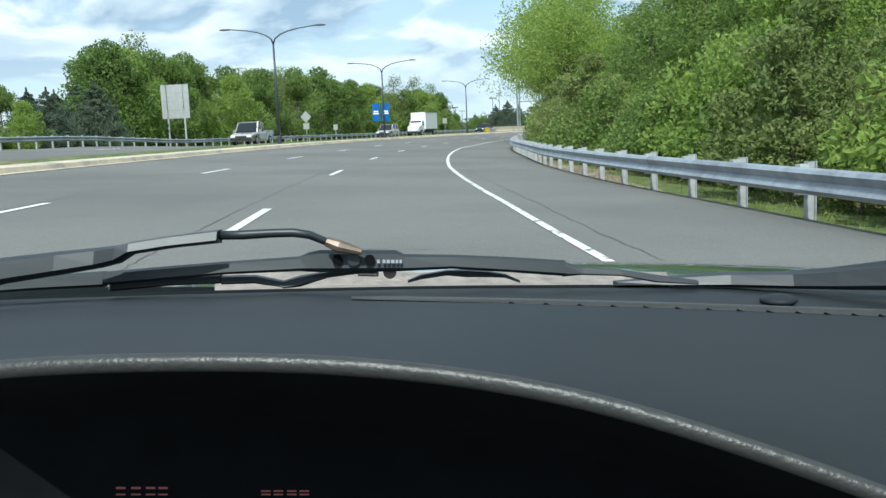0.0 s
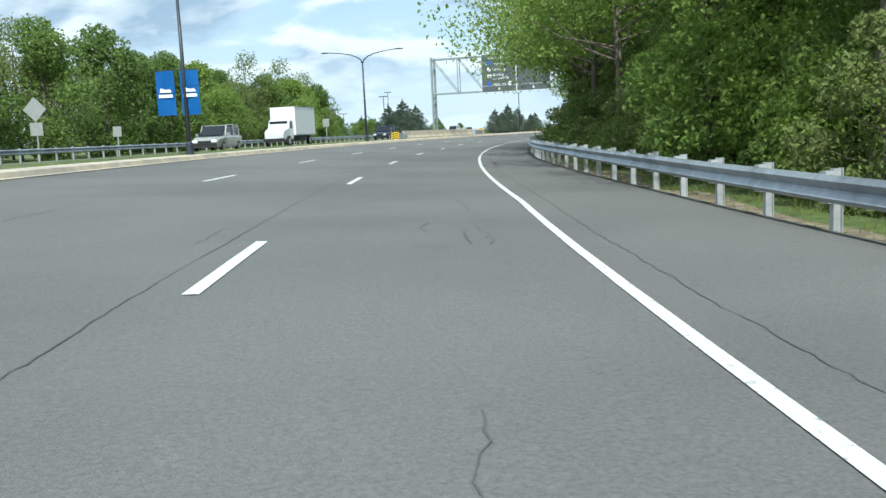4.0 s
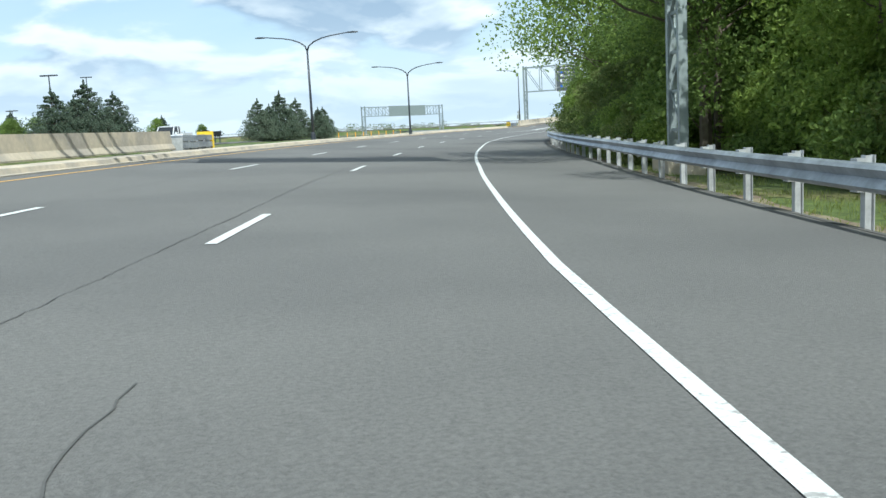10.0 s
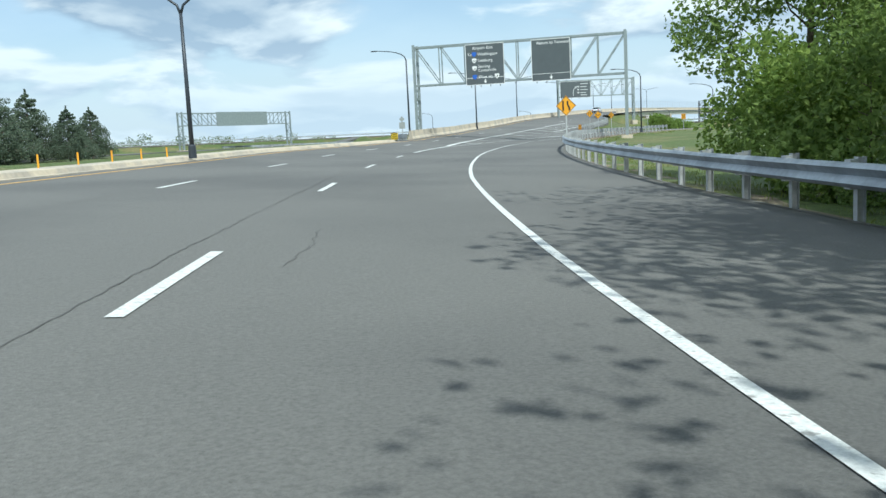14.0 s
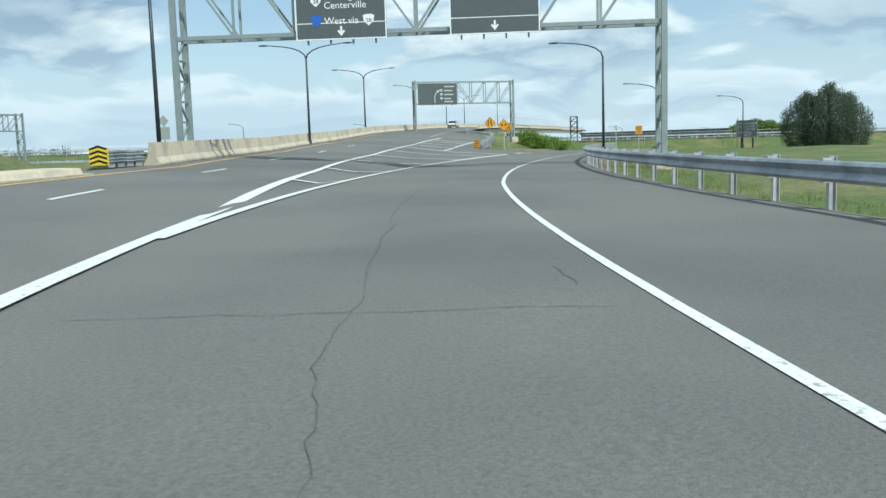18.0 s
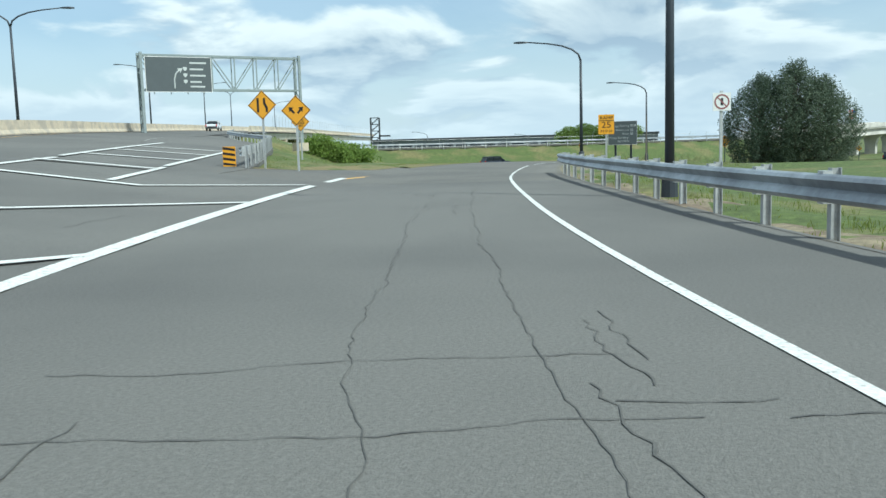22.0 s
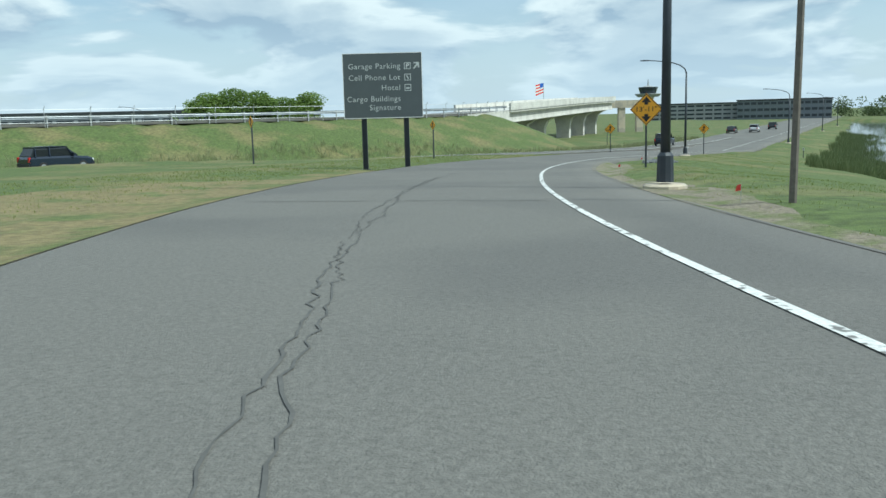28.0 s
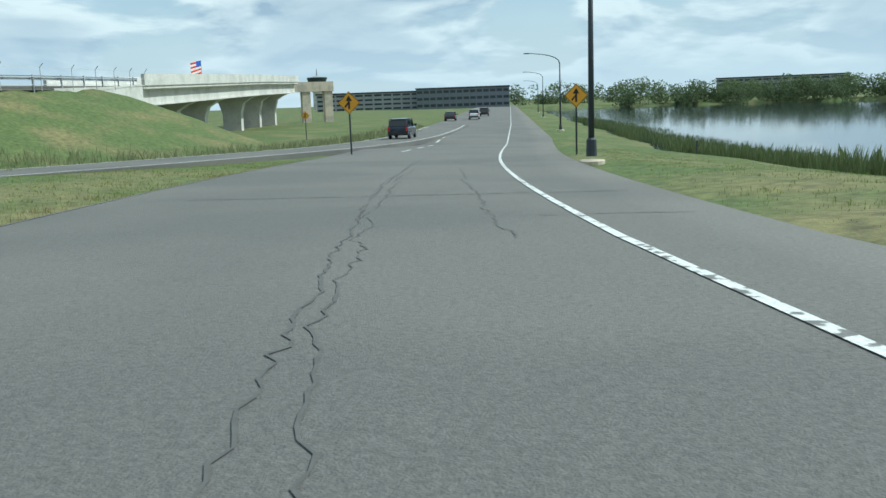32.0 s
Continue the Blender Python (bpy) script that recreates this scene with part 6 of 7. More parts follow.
def vehicle(name, label, mat, m, kind):
    """A car, van, pickup or box truck; its nose points along +y."""
    ob = thing(name, label, "truck" if kind == "truck" else "car", m)
    if kind == "truck":
        bm = bmesh.new()
        box(bm, -1.2, 1.2, -3.6, 2.0, 1.0, 3.6)
        part("cargo_box", bm, SIGN_WHITE, ob, "plain white cargo box")
        for z in (1.0, 3.5):
            bm = bmesh.new()
            for x in (-1.22, 1.2):
                box(bm, x, x + 0.02, -3.62, 2.02, z, z + 0.1)
            part("trim_rail", bm, RIM, ob)
        bm = bmesh.new()
        loft(bm, [section(2.15, 1.0, 0.6, 2.5), section(3.0, 1.0, 0.6, 2.45), section(3.35, 1.0, 0.6, 1.75), section(4.4, 0.92, 0.6, 1.5), section(4.6, 0.85, 0.65, 1.2)])
        part("cab", bm, mat, ob)
        bm = bmesh.new()
        box(bm, -0.85, 0.85, 3.16, 3.2, 1.75, 2.3, Matrix.Rotation(0.0, 4, 'X'))
        for x in (-1.01, 0.99):
            box(bm, x, x + 0.02, 2.3, 3.0, 1.6, 2.25)
        part("window", bm, CAR_GLASS, ob)
        bm = bmesh.new()
        box(bm, -0.4, 0.4, -3.5, 4.0, 0.45, 0.98)
        box(bm, -0.95, 0.95, 4.5, 4.68, 0.45, 0.75)
        part("chassis", bm, TRIM_BLACK, ob)
        for x in (-0.75, 0.55):
            bm = bmesh.new()
            box(bm, x, x + 0.2, 4.55, 4.63, 0.85, 1.05)
            part("headlight", bm, LAMP_WHITE, ob)
        wheels(ob, (-2.2, 3.5), 1.1, 0.48)
        return ob
    pick = kind == "pickup"
    low = kind == "sedan"
    L, w = (2.6, 0.93) if pick else (2.3, 0.92)
    belt = 1.05 if pick else 0.92 if low else 1.05
    roof = 1.78 if pick else 1.46 if low else 1.7
    bm = bmesh.new()
    loft(bm, [section(-L, w * 0.9, 0.42, belt - 0.15), section(-L + 0.12, w * 0.97, 0.32, belt), section(-L * 0.4, w, 0.28, belt), section(L * 0.35, w, 0.28, belt - 0.02),
              section(L * 0.8, w * 0.97, 0.3, belt - 0.1), section(L - 0.1, w * 0.92, 0.34, belt - 0.2), section(L, w * 0.84, 0.42, belt - 0.35)])
    part("body", bm, mat, ob)
    if pick:
        y0, y1, y2, y3 = -0.55, -0.4, 0.75, 1.35
    elif low:
        y0, y1, y2, y3 = -1.75, -1.1, 0.35, 1.1
    else:
        y0, y1, y2, y3 = -2.15, -1.85, 0.35, 1.15
    bm = bmesh.new()
    loft(bm, [section(y0, w * 0.9, belt - 0.1, belt + 0.05), section(y1, w * 0.82, belt - 0.1, roof - 0.05), section(y2, w * 0.82, belt - 0.1, roof - 0.03), section(y3, w * 0.86, belt - 0.1, belt + 0.03)])
    part("window", bm, CAR_GLASS, ob, "dark tinted windows")
    bm = bmesh.new()
    loft(bm, [section(y1 - 0.05, w * 0.74, roof - 0.07, roof), section((y1 + y2) / 2, w * 0.8, roof - 0.07, roof + 0.03), section(y2 + 0.05, w * 0.74, roof - 0.07, roof)])
    part("roof", bm, mat, ob)
    for yy, lean in ((y1 + 0.02, 0.0), ((y1 + y2) / 2 - 0.1, 0.0), (y2 + 0.02, 0.45)):
        for sx in (-1, 1):
            bm = bmesh.new()
            beam(bm, (sx * w * 0.9, yy + lean, belt - 0.05), (sx * w * 0.83, yy, roof - 0.03), 0.07)
            part("pillar", bm, mat, ob)
    if pick:
        bm = bmesh.new()
        for x in (-w, w - 0.06):
            box(bm, x, x + 0.06, -L + 0.05, y0, belt - 0.2, belt + 0.08)
        box(bm, -w, w, -L, -L + 0.06, belt - 0.35, belt + 0.08)
        part("cargo_bed", bm, mat, ob)
    for y0_, y1_, q in ((L - 0.1, L + 0.06, 0.86), (-L - 0.05, -L + 0.1, 0.9)):
        bm = bmesh.new()
        box(bm, -w * q, w * q, y0_, y1_, 0.38, 0.59)
        part("bumper", bm, TRIM_BLACK, ob)
    bm = bmesh.new()
    box(bm, -w * 0.45, w * 0.45, L - 0.04, L + 0.03, 0.6, belt - 0.32)
    part("grille", bm, TRIM_BLACK, ob)
    for sx in (-1, 1):
        bm = bmesh.new()
        box(bm, sx * w * 0.66 - 0.17, sx * w * 0.66 + 0.17, L - 0.14, L + 0.01, belt - 0.42, belt - 0.26)
        part("headlight", bm, LAMP_WHITE, ob)
        bm = bmesh.new()
        box(bm, sx * w * 0.82 - 0.08, sx * w * 0.82 + 0.08, -L - 0.02, -L + 0.12, belt - 0.35, belt - 0.02)
        part("tail_light", bm, LAMP_RED, ob)
        bm = bmesh.new()
        box(bm, sx * (w + 0.1) - 0.1, sx * (w + 0.1) + 0.1, y3 - 0.45, y3 - 0.33, belt - 0.02, belt + 0.16)
        part("mirror", bm, mat, ob)
    wheels(ob, (-L * 0.6, L * 0.62), w, 0.38 if pick else 0.34)
    return ob


SILVER = paint("silver_car_paint", (0.42, 0.41, 0.37), 0.5)
BLUE_BLACK = paint("dark_blue_car_paint", (0.015, 0.025, 0.045))
WHITE_CAR = paint("white_car_paint", (0.7, 0.71, 0.72), 0.0)
GREY_CAR = paint("dark_grey_car_paint", (0.05, 0.055, 0.06))


def on_road(s, l, turn, up=0.03):
    p = at(s, l, up)
    return pose(p.x, p.y, p.z, 0, 0, head(s) + turn)


def on_frames(fr, x, off, turn, up=0.04):
    f = min(fr, key=lambda q: abs(q[0].x - x))
    p = f[0] + f[1] * off
    return pose(p.x, p.y, p.z + up, 0, 0, math.degrees(math.atan2(f[1].y, f[1].x)) + turn)


vehicle("pickup_truck", "silver-tan crew-cab pickup on the opposing carriageway", SILVER, on_road(60.5, -15.6, 180), "pickup")
vehicle("suv", "silver sport utility car on the opposing carriageway", SILVER, on_road(103, -15.6, 180), "suv")
vehicle("box_truck", "white box truck on the opposing carriageway", WHITE_CAR, on_road(129, -19.4, 180), "truck")
vehicle("suv", "dark blue sport utility car behind the crash cushion", BLUE_BLACK, on_road(153, -17.3, 180), "suv")
vehicle("pickup_truck", "white pickup far along the opposing carriageway", WHITE_CAR, on_frames(opp_fr, opp_fr[2][0].x, 0.5, 180, 0.02), "pickup")
vehicle("suv", "dark blue sport utility car on the merging road", BLUE_BLACK, on_frames(R2_FR, 328, 0.0, 0), "suv")
vehicle("suv", "dark blue estate car behind a low guard rail", BLUE_BLACK, on_frames(R2_FR, 268, 0.2, 0), "suv")
vehicle("car", "grey car far ahead on the lakeside road", GREY_CAR, on_road(548, -6.2, 0), "sedan")
vehicle("suv", "white sport utility car far ahead on the lakeside road", WHITE_CAR, on_road(556, -2.6, 0), "suv")
vehicle("suv", "dark sport utility car far ahead on the lakeside road", GREY_CAR, on_road(585, -1.5, 0), "suv")
vehicle("car", "white car on the flyover", WHITE_CAR, on_frames(HW_FR, 250, 3.0, 0, -0.1), "sedan")

# ---- small things by the road ----
def tall_light(x, y, h, label="tall parking-lot light mast seen far off"):
    ob = thing("light_mast", label, "light mast", pose(x, y, gz(x, y), 0, 0, -30), "light masts")
    bm = bmesh.new()
    tube(bm, [(0, 0, -0.3), (0, 0, h)], [0.14, 0.08], 7)
    part("pole", bm, DARK_POLE, ob)
    bm = bmesh.new()
    box(bm, -1.1, 1.1, -0.2, 0.2, h, h + 0.18)
    part("lamp_head", bm, DARK_POLE, ob)


for s, l, h in ((236, -63.2, 10), (268, -100, 14), (252, -98, 9), (256, -104, 9), (262, -110, 8)):
    x, y, hh = along(s)
    tall_light(float(x + l * math.cos(hh)), float(y + l * math.sin(hh)), h)
for x, y in ((262, 352), (300, 330), (330, 318), (352, 300), (236, 366)):
    ob = lamp(300, -30, False, ", far off", 0.0, 7.5)
    ob.matrix_world = pose(x, y, gz(x, y), 0, 0, -75)
guard_rail("guard_rail", "short low guard rail beside the merging road", [f for f in shift(R2_FR, 3.4, 0.0) if 222 < f[0].x < 262], 1, 3.81, 0.7, far=True)
# dark message boards on the far verge
for s, l, w, h in ((240, -58, 2.6, 1.7), (262, -62, 1.6, 0.9)):
    x, y, hh = along(s)
    X, Y = float(x + l * math.cos(hh)), float(y + l * math.sin(hh))
    ob = thing("message_board", "dark message board on two posts beyond the highway", "road sign", pose(X, Y, gz(X, Y), 0, 0, math.degrees(float(hh))))
    bm = bmesh.new()
    box(bm, -w / 2, w / 2, -0.15, 0.15, 1.3, 1.3 + h)
    part("panel", bm, SIGN_BLACK, ob)
    for x0 in (-w * 0.3, w * 0.3):
        post_part(ob, x0, 1.4, DARK_POLE, 0.06)
# slim delineator posts along the kerb
bm = bmesh.new()
tube(bm, [(0, 0, 0), (0, 0, 0.42)], 0.03, 8)
me_del = bpy.data.meshes.new("delineator")
bm.to_mesh(me_del)
bm.free()
me_del.materials.append(SIGN_YELLOW)
for k in range(9):
    ob = new("delineator_post", me_del)
    ob.location = at(203 + 2.6 * k, -10.9, 0.15)
    tagged(ob, "slim yellow delineator post on the median kerb", "delineator", "delineators")
# plain pole, utility flags, slab
p = at(365.6, 5.35)
ob = thing("plain_pole", "slim grey-brown pole without a sign beside the ramp", "pole", pose(p.x, p.y, gz(p.x, p.y), 0.5, 0, 0))
bm = bmesh.new()
tube(bm, [(0, 0, -0.3), (0, 0, 3.9)], [0.06, 0.05], 8)
part("shaft", bm, material("weathered_pole", (0.16, 0.14, 0.12), 0.8, var=0.25, scale=9), ob)
FLAG_RED = material("red_flag_plastic", (0.7, 0.05, 0.03), 0.6, var=0.1)
for s, l in ((365.9, 4.7), (400.9, 5.2), (383.1, 4.6)):
    p = at(s, l)
    ob = thing("utility_flag", "small red utility flag stuck in the grass", "flag", pose(p.x, p.y, gz(p.x, p.y), 0, 0, 20), "utility flags")
    bm = bmesh.new()
    tube(bm, [(0, 0, -0.1), (0, 0, 0.31)], 0.004, 5)
    part("wire", bm, GALV_POST, ob)
    bm = bmesh.new()
    poly(bm, [(0.0, 0, 0.22), (0.1, 0.02, 0.2), (0.085, 0.0, 0.29), (0, 0, 0.31)], None, 0.003, (0, 1, 0))
    part("flag", bm, FLAG_RED, ob)
p = at(350.5, 8.6)
bm = bmesh.new()
box(bm, -0.9, 0.9, -0.6, 0.6, -0.2, 0.08)
ob = part("drain_slab", bm, CONCRETE)
ob.matrix_world = pose(p.x, p.y, gz(p.x, p.y), 0, 0, 20)
tagged(ob, "flat concrete drain slab set in the grass", "slab")
# stones of the outfall
rng = np.random.default_rng(9)
STONE = material("grey_stone", (0.16, 0.165, 0.17), 0.85, var=0.3, scale=5, bump=0.5, bump_scale=12, rand=0.25)
stones = []
for k in range(4):
    bm = bmesh.new()
    bmesh.ops.create_icosphere(bm, subdivisions=1, radius=0.3)
    for v in bm.verts:
        v.co *= rng.uniform(0.7, 1.2)
        v.co.z *= 0.6
    me = bpy.data.meshes.new("stone")
    bm.to_mesh(me)
    bm.free()
    me.materials.append(STONE)
    stones.append(me)
pile = thing("stone_outfall", "rough grey riprap stones on the grass above the lake", "stones")
for k in range(150):
    p = at(400.3 + rng.uniform(0, 3.7), 5.2 + rng.uniform(0, 1.6) + 0.05 * (k % 3))
    o = new("stone", stones[k % 4])
    o.parent = pile
    o.location = (p.x, p.y, gz(p.x, p.y) + 0.01)
    o.rotation_euler = (rng.uniform(0, 3), rng.uniform(0, 0.6), rng.uniform(0, 6))
    sc = rng.uniform(0.22, 0.5) * rng.uniform(0.6, 1.1)
    o.scale = (sc, sc, sc)
# plank beside the stones
a, b = at(406.2, 4.85), at(403.9, 5.2)
bm = bmesh.new()
beam(bm, (a.x, a.y, gz(a.x, a.y) + 0.03), (b.x, b.y, gz(b.x, b.y) + 0.03), 0.06)
tagged(part("plank", bm, CONCRETE), "long pale weathered plank lying on the grass", "plank")
# marker by the lake
p = at(452, 13.0)
ob = thing("marker_post", "short dark marker post in the grass by the lake", "post", pose(p.x, p.y, gz(p.x, p.y), 0, 0, head(440)))
post_part(ob, 0, 0.95, DARK_POLE)
bm = bmesh.new()
box(bm, -0.08, 0.08, -0.015, 0.0, 0.75, 1.02)
part("plate", bm, SIGN_BACK, ob)
# flag on its pole beyond the flyover
ob = thing("flag_pole", "flag with red and white stripes on a tall pole far off", "flag", pose(440, 221.6, gz(440, 221.6), 0, 0, -60))
bm = bmesh.new()
tube(bm, [(0, 0, 0), (0, 0, 13)], [0.12, 0.05], 7)
part("pole", bm, GALV_POST, ob)
for k in range(7):
    bm = bmesh.new()
    poly(bm, [(-2.6, 0, 9.6 + 0.4 * k), (0, 0, 10.4 + 0.36 * k), (0, 0, 10.76 + 0.36 * k), (-2.6, 0, 10.0 + 0.4 * k)], None, 0.02, (0, 1, 0))
    part("stripe", bm, FLAG_RED if k % 2 == 0 else SIGN_WHITE, ob)
bm = bmesh.new()
poly(bm, [(-1.2, -0.03, 11.6), (0, -0.03, 11.9), (0, -0.03, 12.95), (-1.2, -0.03, 12.75)], None, 0.08, (0, 1, 0))
part("canton", bm, SIGN_BLUE, ob)

# ---- grasses and reeds: too many to count ----
def blades(label, name, spots, h, n, mat, width, seed, lean=0.3):
    r = np.random.default_rng(seed)
    verts, faces = [], []
    for (x, y) in spots:
        z = gz(x, y)
        for k in range(n):
            bx, by = x + r.normal() * 0.16, y + r.normal() * 0.16
            a = r.uniform(0, 6.283)
            hh = h * r.uniform(0.5, 1.2)
            dx, dy = math.cos(a) * width, math.sin(a) * width
            lx, ly = r.normal() * lean * hh, r.normal() * lean * hh
            i = len(verts)
            verts += [(bx - dx, by - dy, z - 0.03), (bx + dx, by + dy, z - 0.03), (bx + lx * 0.4 + dx * 0.6, by + ly * 0.4 + dy * 0.6, z + hh * 0.6), (bx + lx, by + ly, z + hh)]
            faces.append((i, i + 1, i + 2, i + 3))
    me = bpy.data.meshes.new(name)
    me.from_pydata(verts, [], faces)
    me.materials.append(mat)
    return tagged(new(name, me), label, "grass", kind="stuff")


r = np.random.default_rng(77)
GRASS_BLADE = leaf_material("grass_blade", (0.14, 0.19, 0.045), (0.3, 0.33, 0.1), 0.45)
DRY_BLADE = leaf_material("dry_grass_blade", (0.26, 0.22, 0.1), (0.4, 0.34, 0.18))


def strip_spots(n, s0, s1, l0, l1):
    out = []
    for _ in range(n):
        s = r.uniform(s0, s1)
        a, b = (l0(s) if callable(l0) else l0), (l1(s) if callable(l1) else l1)
        p = at(s, r.uniform(a, b))
        out.append((p.x, p.y))
    return out


blades("green grass tufts behind the guard rail", "verge_grass", strip_spots(2600, 5, 320, lambda s: right_edge(s) + 0.35, lambda s: right_edge(s) + 3.0), 0.11, 12, GRASS_BLADE, 0.006, 1)
blades("short green grass beside the ramp", "verge_grass", strip_spots(5200, 318, 440, lambda s: left_edge(s) - 9.0, lambda s: left_edge(s) - 0.15), 0.055, 8, GRASS_BLADE, 0.008, 2)
blades("short grass on the lake side of the ramp", "verge_grass", strip_spots(4200, 322, 450, lambda s: right_edge(s) + 0.8, lambda s: right_edge(s) + 9.0), 0.03, 10, GRASS_BLADE, 0.006, 3)
blades("dry straw-coloured grass along the pavement edge", "dry_grass", strip_spots(2200, 318, 440, lambda s: left_edge(s) - 1.6, lambda s: left_edge(s) + 0.02), 0.05, 7, DRY_BLADE, 0.008, 4)
blades("dry grass on the median", "dry_grass", strip_spots(1500, -20, 150, -13.0, -11.5), 0.16, 6, DRY_BLADE, 0.015, 5)
REED_GREEN = leaf_material("green_reed_blade", (0.1, 0.135, 0.055), (0.18, 0.21, 0.09))
reed_spots = []
for _ in range(3400):
    s = r.uniform(425, 560)
    p = at(s, r.uniform(14.8, 21.5) + 0.6 * math.sin(s * 0.2))
    reed_spots.append((p.x, p.y))
blades("dark green reeds along the lake shore", "reeds", reed_spots, 0.95, 7, REED_GREEN, 0.022, 6, 0.15)
toe = []
for p, q in shift(R2_FR, -4.8):
    for _ in range(26):
        toe.append((p.x + r.normal() * 1.2, p.y + r.normal() * 1.2))
blades("tall pale reeds at the foot of the grass bank", "reeds", [t for t in toe if t[0] > 220], 0.6, 9, REED, 0.013, 7, 0.2)

# ---- wear of the pavement ----
def crack(parent, s0, s1, l, amp, w, seed, name="crack", mat=None, up=0.006):
    """A hairline crack that wanders along the road, broken here and there."""
    rr = np.random.default_rng(seed)
    n = max(6, int((s1 - s0) / 0.12))
    bm = bmesh.new()
    last = None
    drift, wide = 0.0, 1.0
    for i in range(n + 1):
        s = s0 + (s1 - s0) * i / n
        drift = 0.95 * drift + rr.normal() * amp * 0.7
        wide = 0.85 * wide + 0.15 * rr.uniform(-0.4, 2.2)
        if wide < 0.35:
            last = None
            continue
        ll = (l(s) if callable(l) else l) + drift + rr.normal() * w * 0.8
        ww = w * wide * rr.uniform(0.6, 1.2)
        row = (bm.verts.new(at(s, ll - ww / 2, up)), bm.verts.new(at(s, ll + ww / 2, up)))
        if last:
            bm.faces.new((last[0], last[1], row[1], row[0]))
        last = row
    return part(name, bm, mat or SEAL, parent)


def cross_crack(parent, s, l0, l1, w, seed, amp=0.03):
    rr = np.random.default_rng(seed)
    n = max(5, int((l1 - l0) / 0.1))
    bm = bmesh.new()
    last = None
    for i in range(n + 1):
        s += rr.normal() * amp * 0.7
        l = l0 + (l1 - l0) * i / n
        ww = w * rr.uniform(0.4, 1.4)
        row = (bm.verts.new(at(s - ww / 2, l, 0.0065)), bm.verts.new(at(s + ww / 2, l, 0.0065)))
        if last:
            bm.faces.new((last[0], row[0], row[1], last[1]))
        last = row
    return part("crack", bm, SEAL, parent)


def alligator(parent, s0, l0, size, seed):
    """A patch of crazed asphalt: short thin cracks that meet."""
    for k in range(7):
        rr = np.random.default_rng(seed * 31 + k)
        s, l = s0 + rr.normal() * size, l0 + rr.normal() * size * 0.35
        if k % 2:
            crack(parent, s, s + rr.uniform(0.6, 1.6), l, 0.035, 0.012, seed * 50 + k)
        else:
            cross_crack(parent, s, l, l + rr.uniform(0.4, 1.1), 0.014, seed * 50 + k)


crack(road, -20, 240, lambda s: lane1(s) - 0.35, 0.006, 0.012, 1)
crack(road, -20, 235, lambda s: lane2(s) - 0.2, 0.006, 0.012, 2)
crack(road, 0, 120, lambda s: edge_line(s) + 0.45, 0.01, 0.012, 3)
crack(road, 225, 300, -0.3, 0.02, 0.008, 5)
crack(road, 262, 311, 0.7, 0.015, 0.008, 6)
crack(ramp, 312, 346, -0.3, 0.03, 0.016, 7)
crack(ramp, 338, 376, -0.42, 0.022, 0.018, 8)
crack(ramp, 350, 376, -0.55, 0.022, 0.018, 12)
crack(ramp, 372, 440, -0.5, 0.022, 0.02, 9)
crack(ramp, 404, 425, -0.35, 0.03, 0.016, 13)
crack(ramp, 410, 425, 0.95, 0.03, 0.016, 11)
for k, (s, a, b, w) in enumerate(((287, -3.0, 5.0, 0.012), (352.5, -2.6, 2.2, 0.05), (366.5, -2.8, 1.9, 0.05), (378, 0.5, 3.2, 0.03), (415.5, -3.2, 3.2, 0.05), (412, 1.4, 3.1, 0.03), (269, -3, 5, 0.014),
                                  (90, -9, 3, 0.012), (130, -9, 4, 0.012), (30, -8, 4, 0.012), (322, -3, 3, 0.014), (340, -2.6, 1.5, 0.02))):
    cross_crack(road if s < 311 else ramp, s, a, b, w, 400 + k, 0.02)
rr = np.random.default_rng(3)
for k in range(50):
    s, l = rr.uniform(5, 310), rr.uniform(-8.5, 4.0)
    crack(road, s, s + rr.uniform(0.8, 3), l, 0.03, 0.011, 100 + k)
for k in range(9):
    alligator(road, rr.uniform(255, 305), rr.uniform(-1.6, 1.4), 1.0, 60 + k)
for k in range(14):
    alligator(road, rr.uniform(0, 240), rr.uniform(-1.8, 1.6), 1.0, 90 + k)
for k in range(18):
    s = rr.uniform(5, 430)
    cross_crack(road if s < 310 else ramp, s, rr.uniform(-3, 0), rr.uniform(0.3, 1.6), 0.011, 700 + k)
DIRT = material("roadside_dirt", (0.17, 0.13, 0.09), 0.95, var=0.35, scale=6, bump=0.8, bump_scale=30, second=(0.24, 0.2, 0.13), second_scale=1.5)
GRAVEL = material("pale_gravel", (0.21, 0.18, 0.13), 0.95, var=0.45, scale=14, bump=1.0, bump_scale=45, second=(0.12, 0.14, 0.05), second_scale=1.2, second_lo=0.45, second_hi=0.6)
STRAW = material("dry_straw_turf", (0.2, 0.165, 0.075), 0.95, var=0.4, scale=7, bump=1.0, bump_scale=35, second=(0.11, 0.135, 0.04), second_scale=0.7, second_lo=0.5, second_hi=0.62)


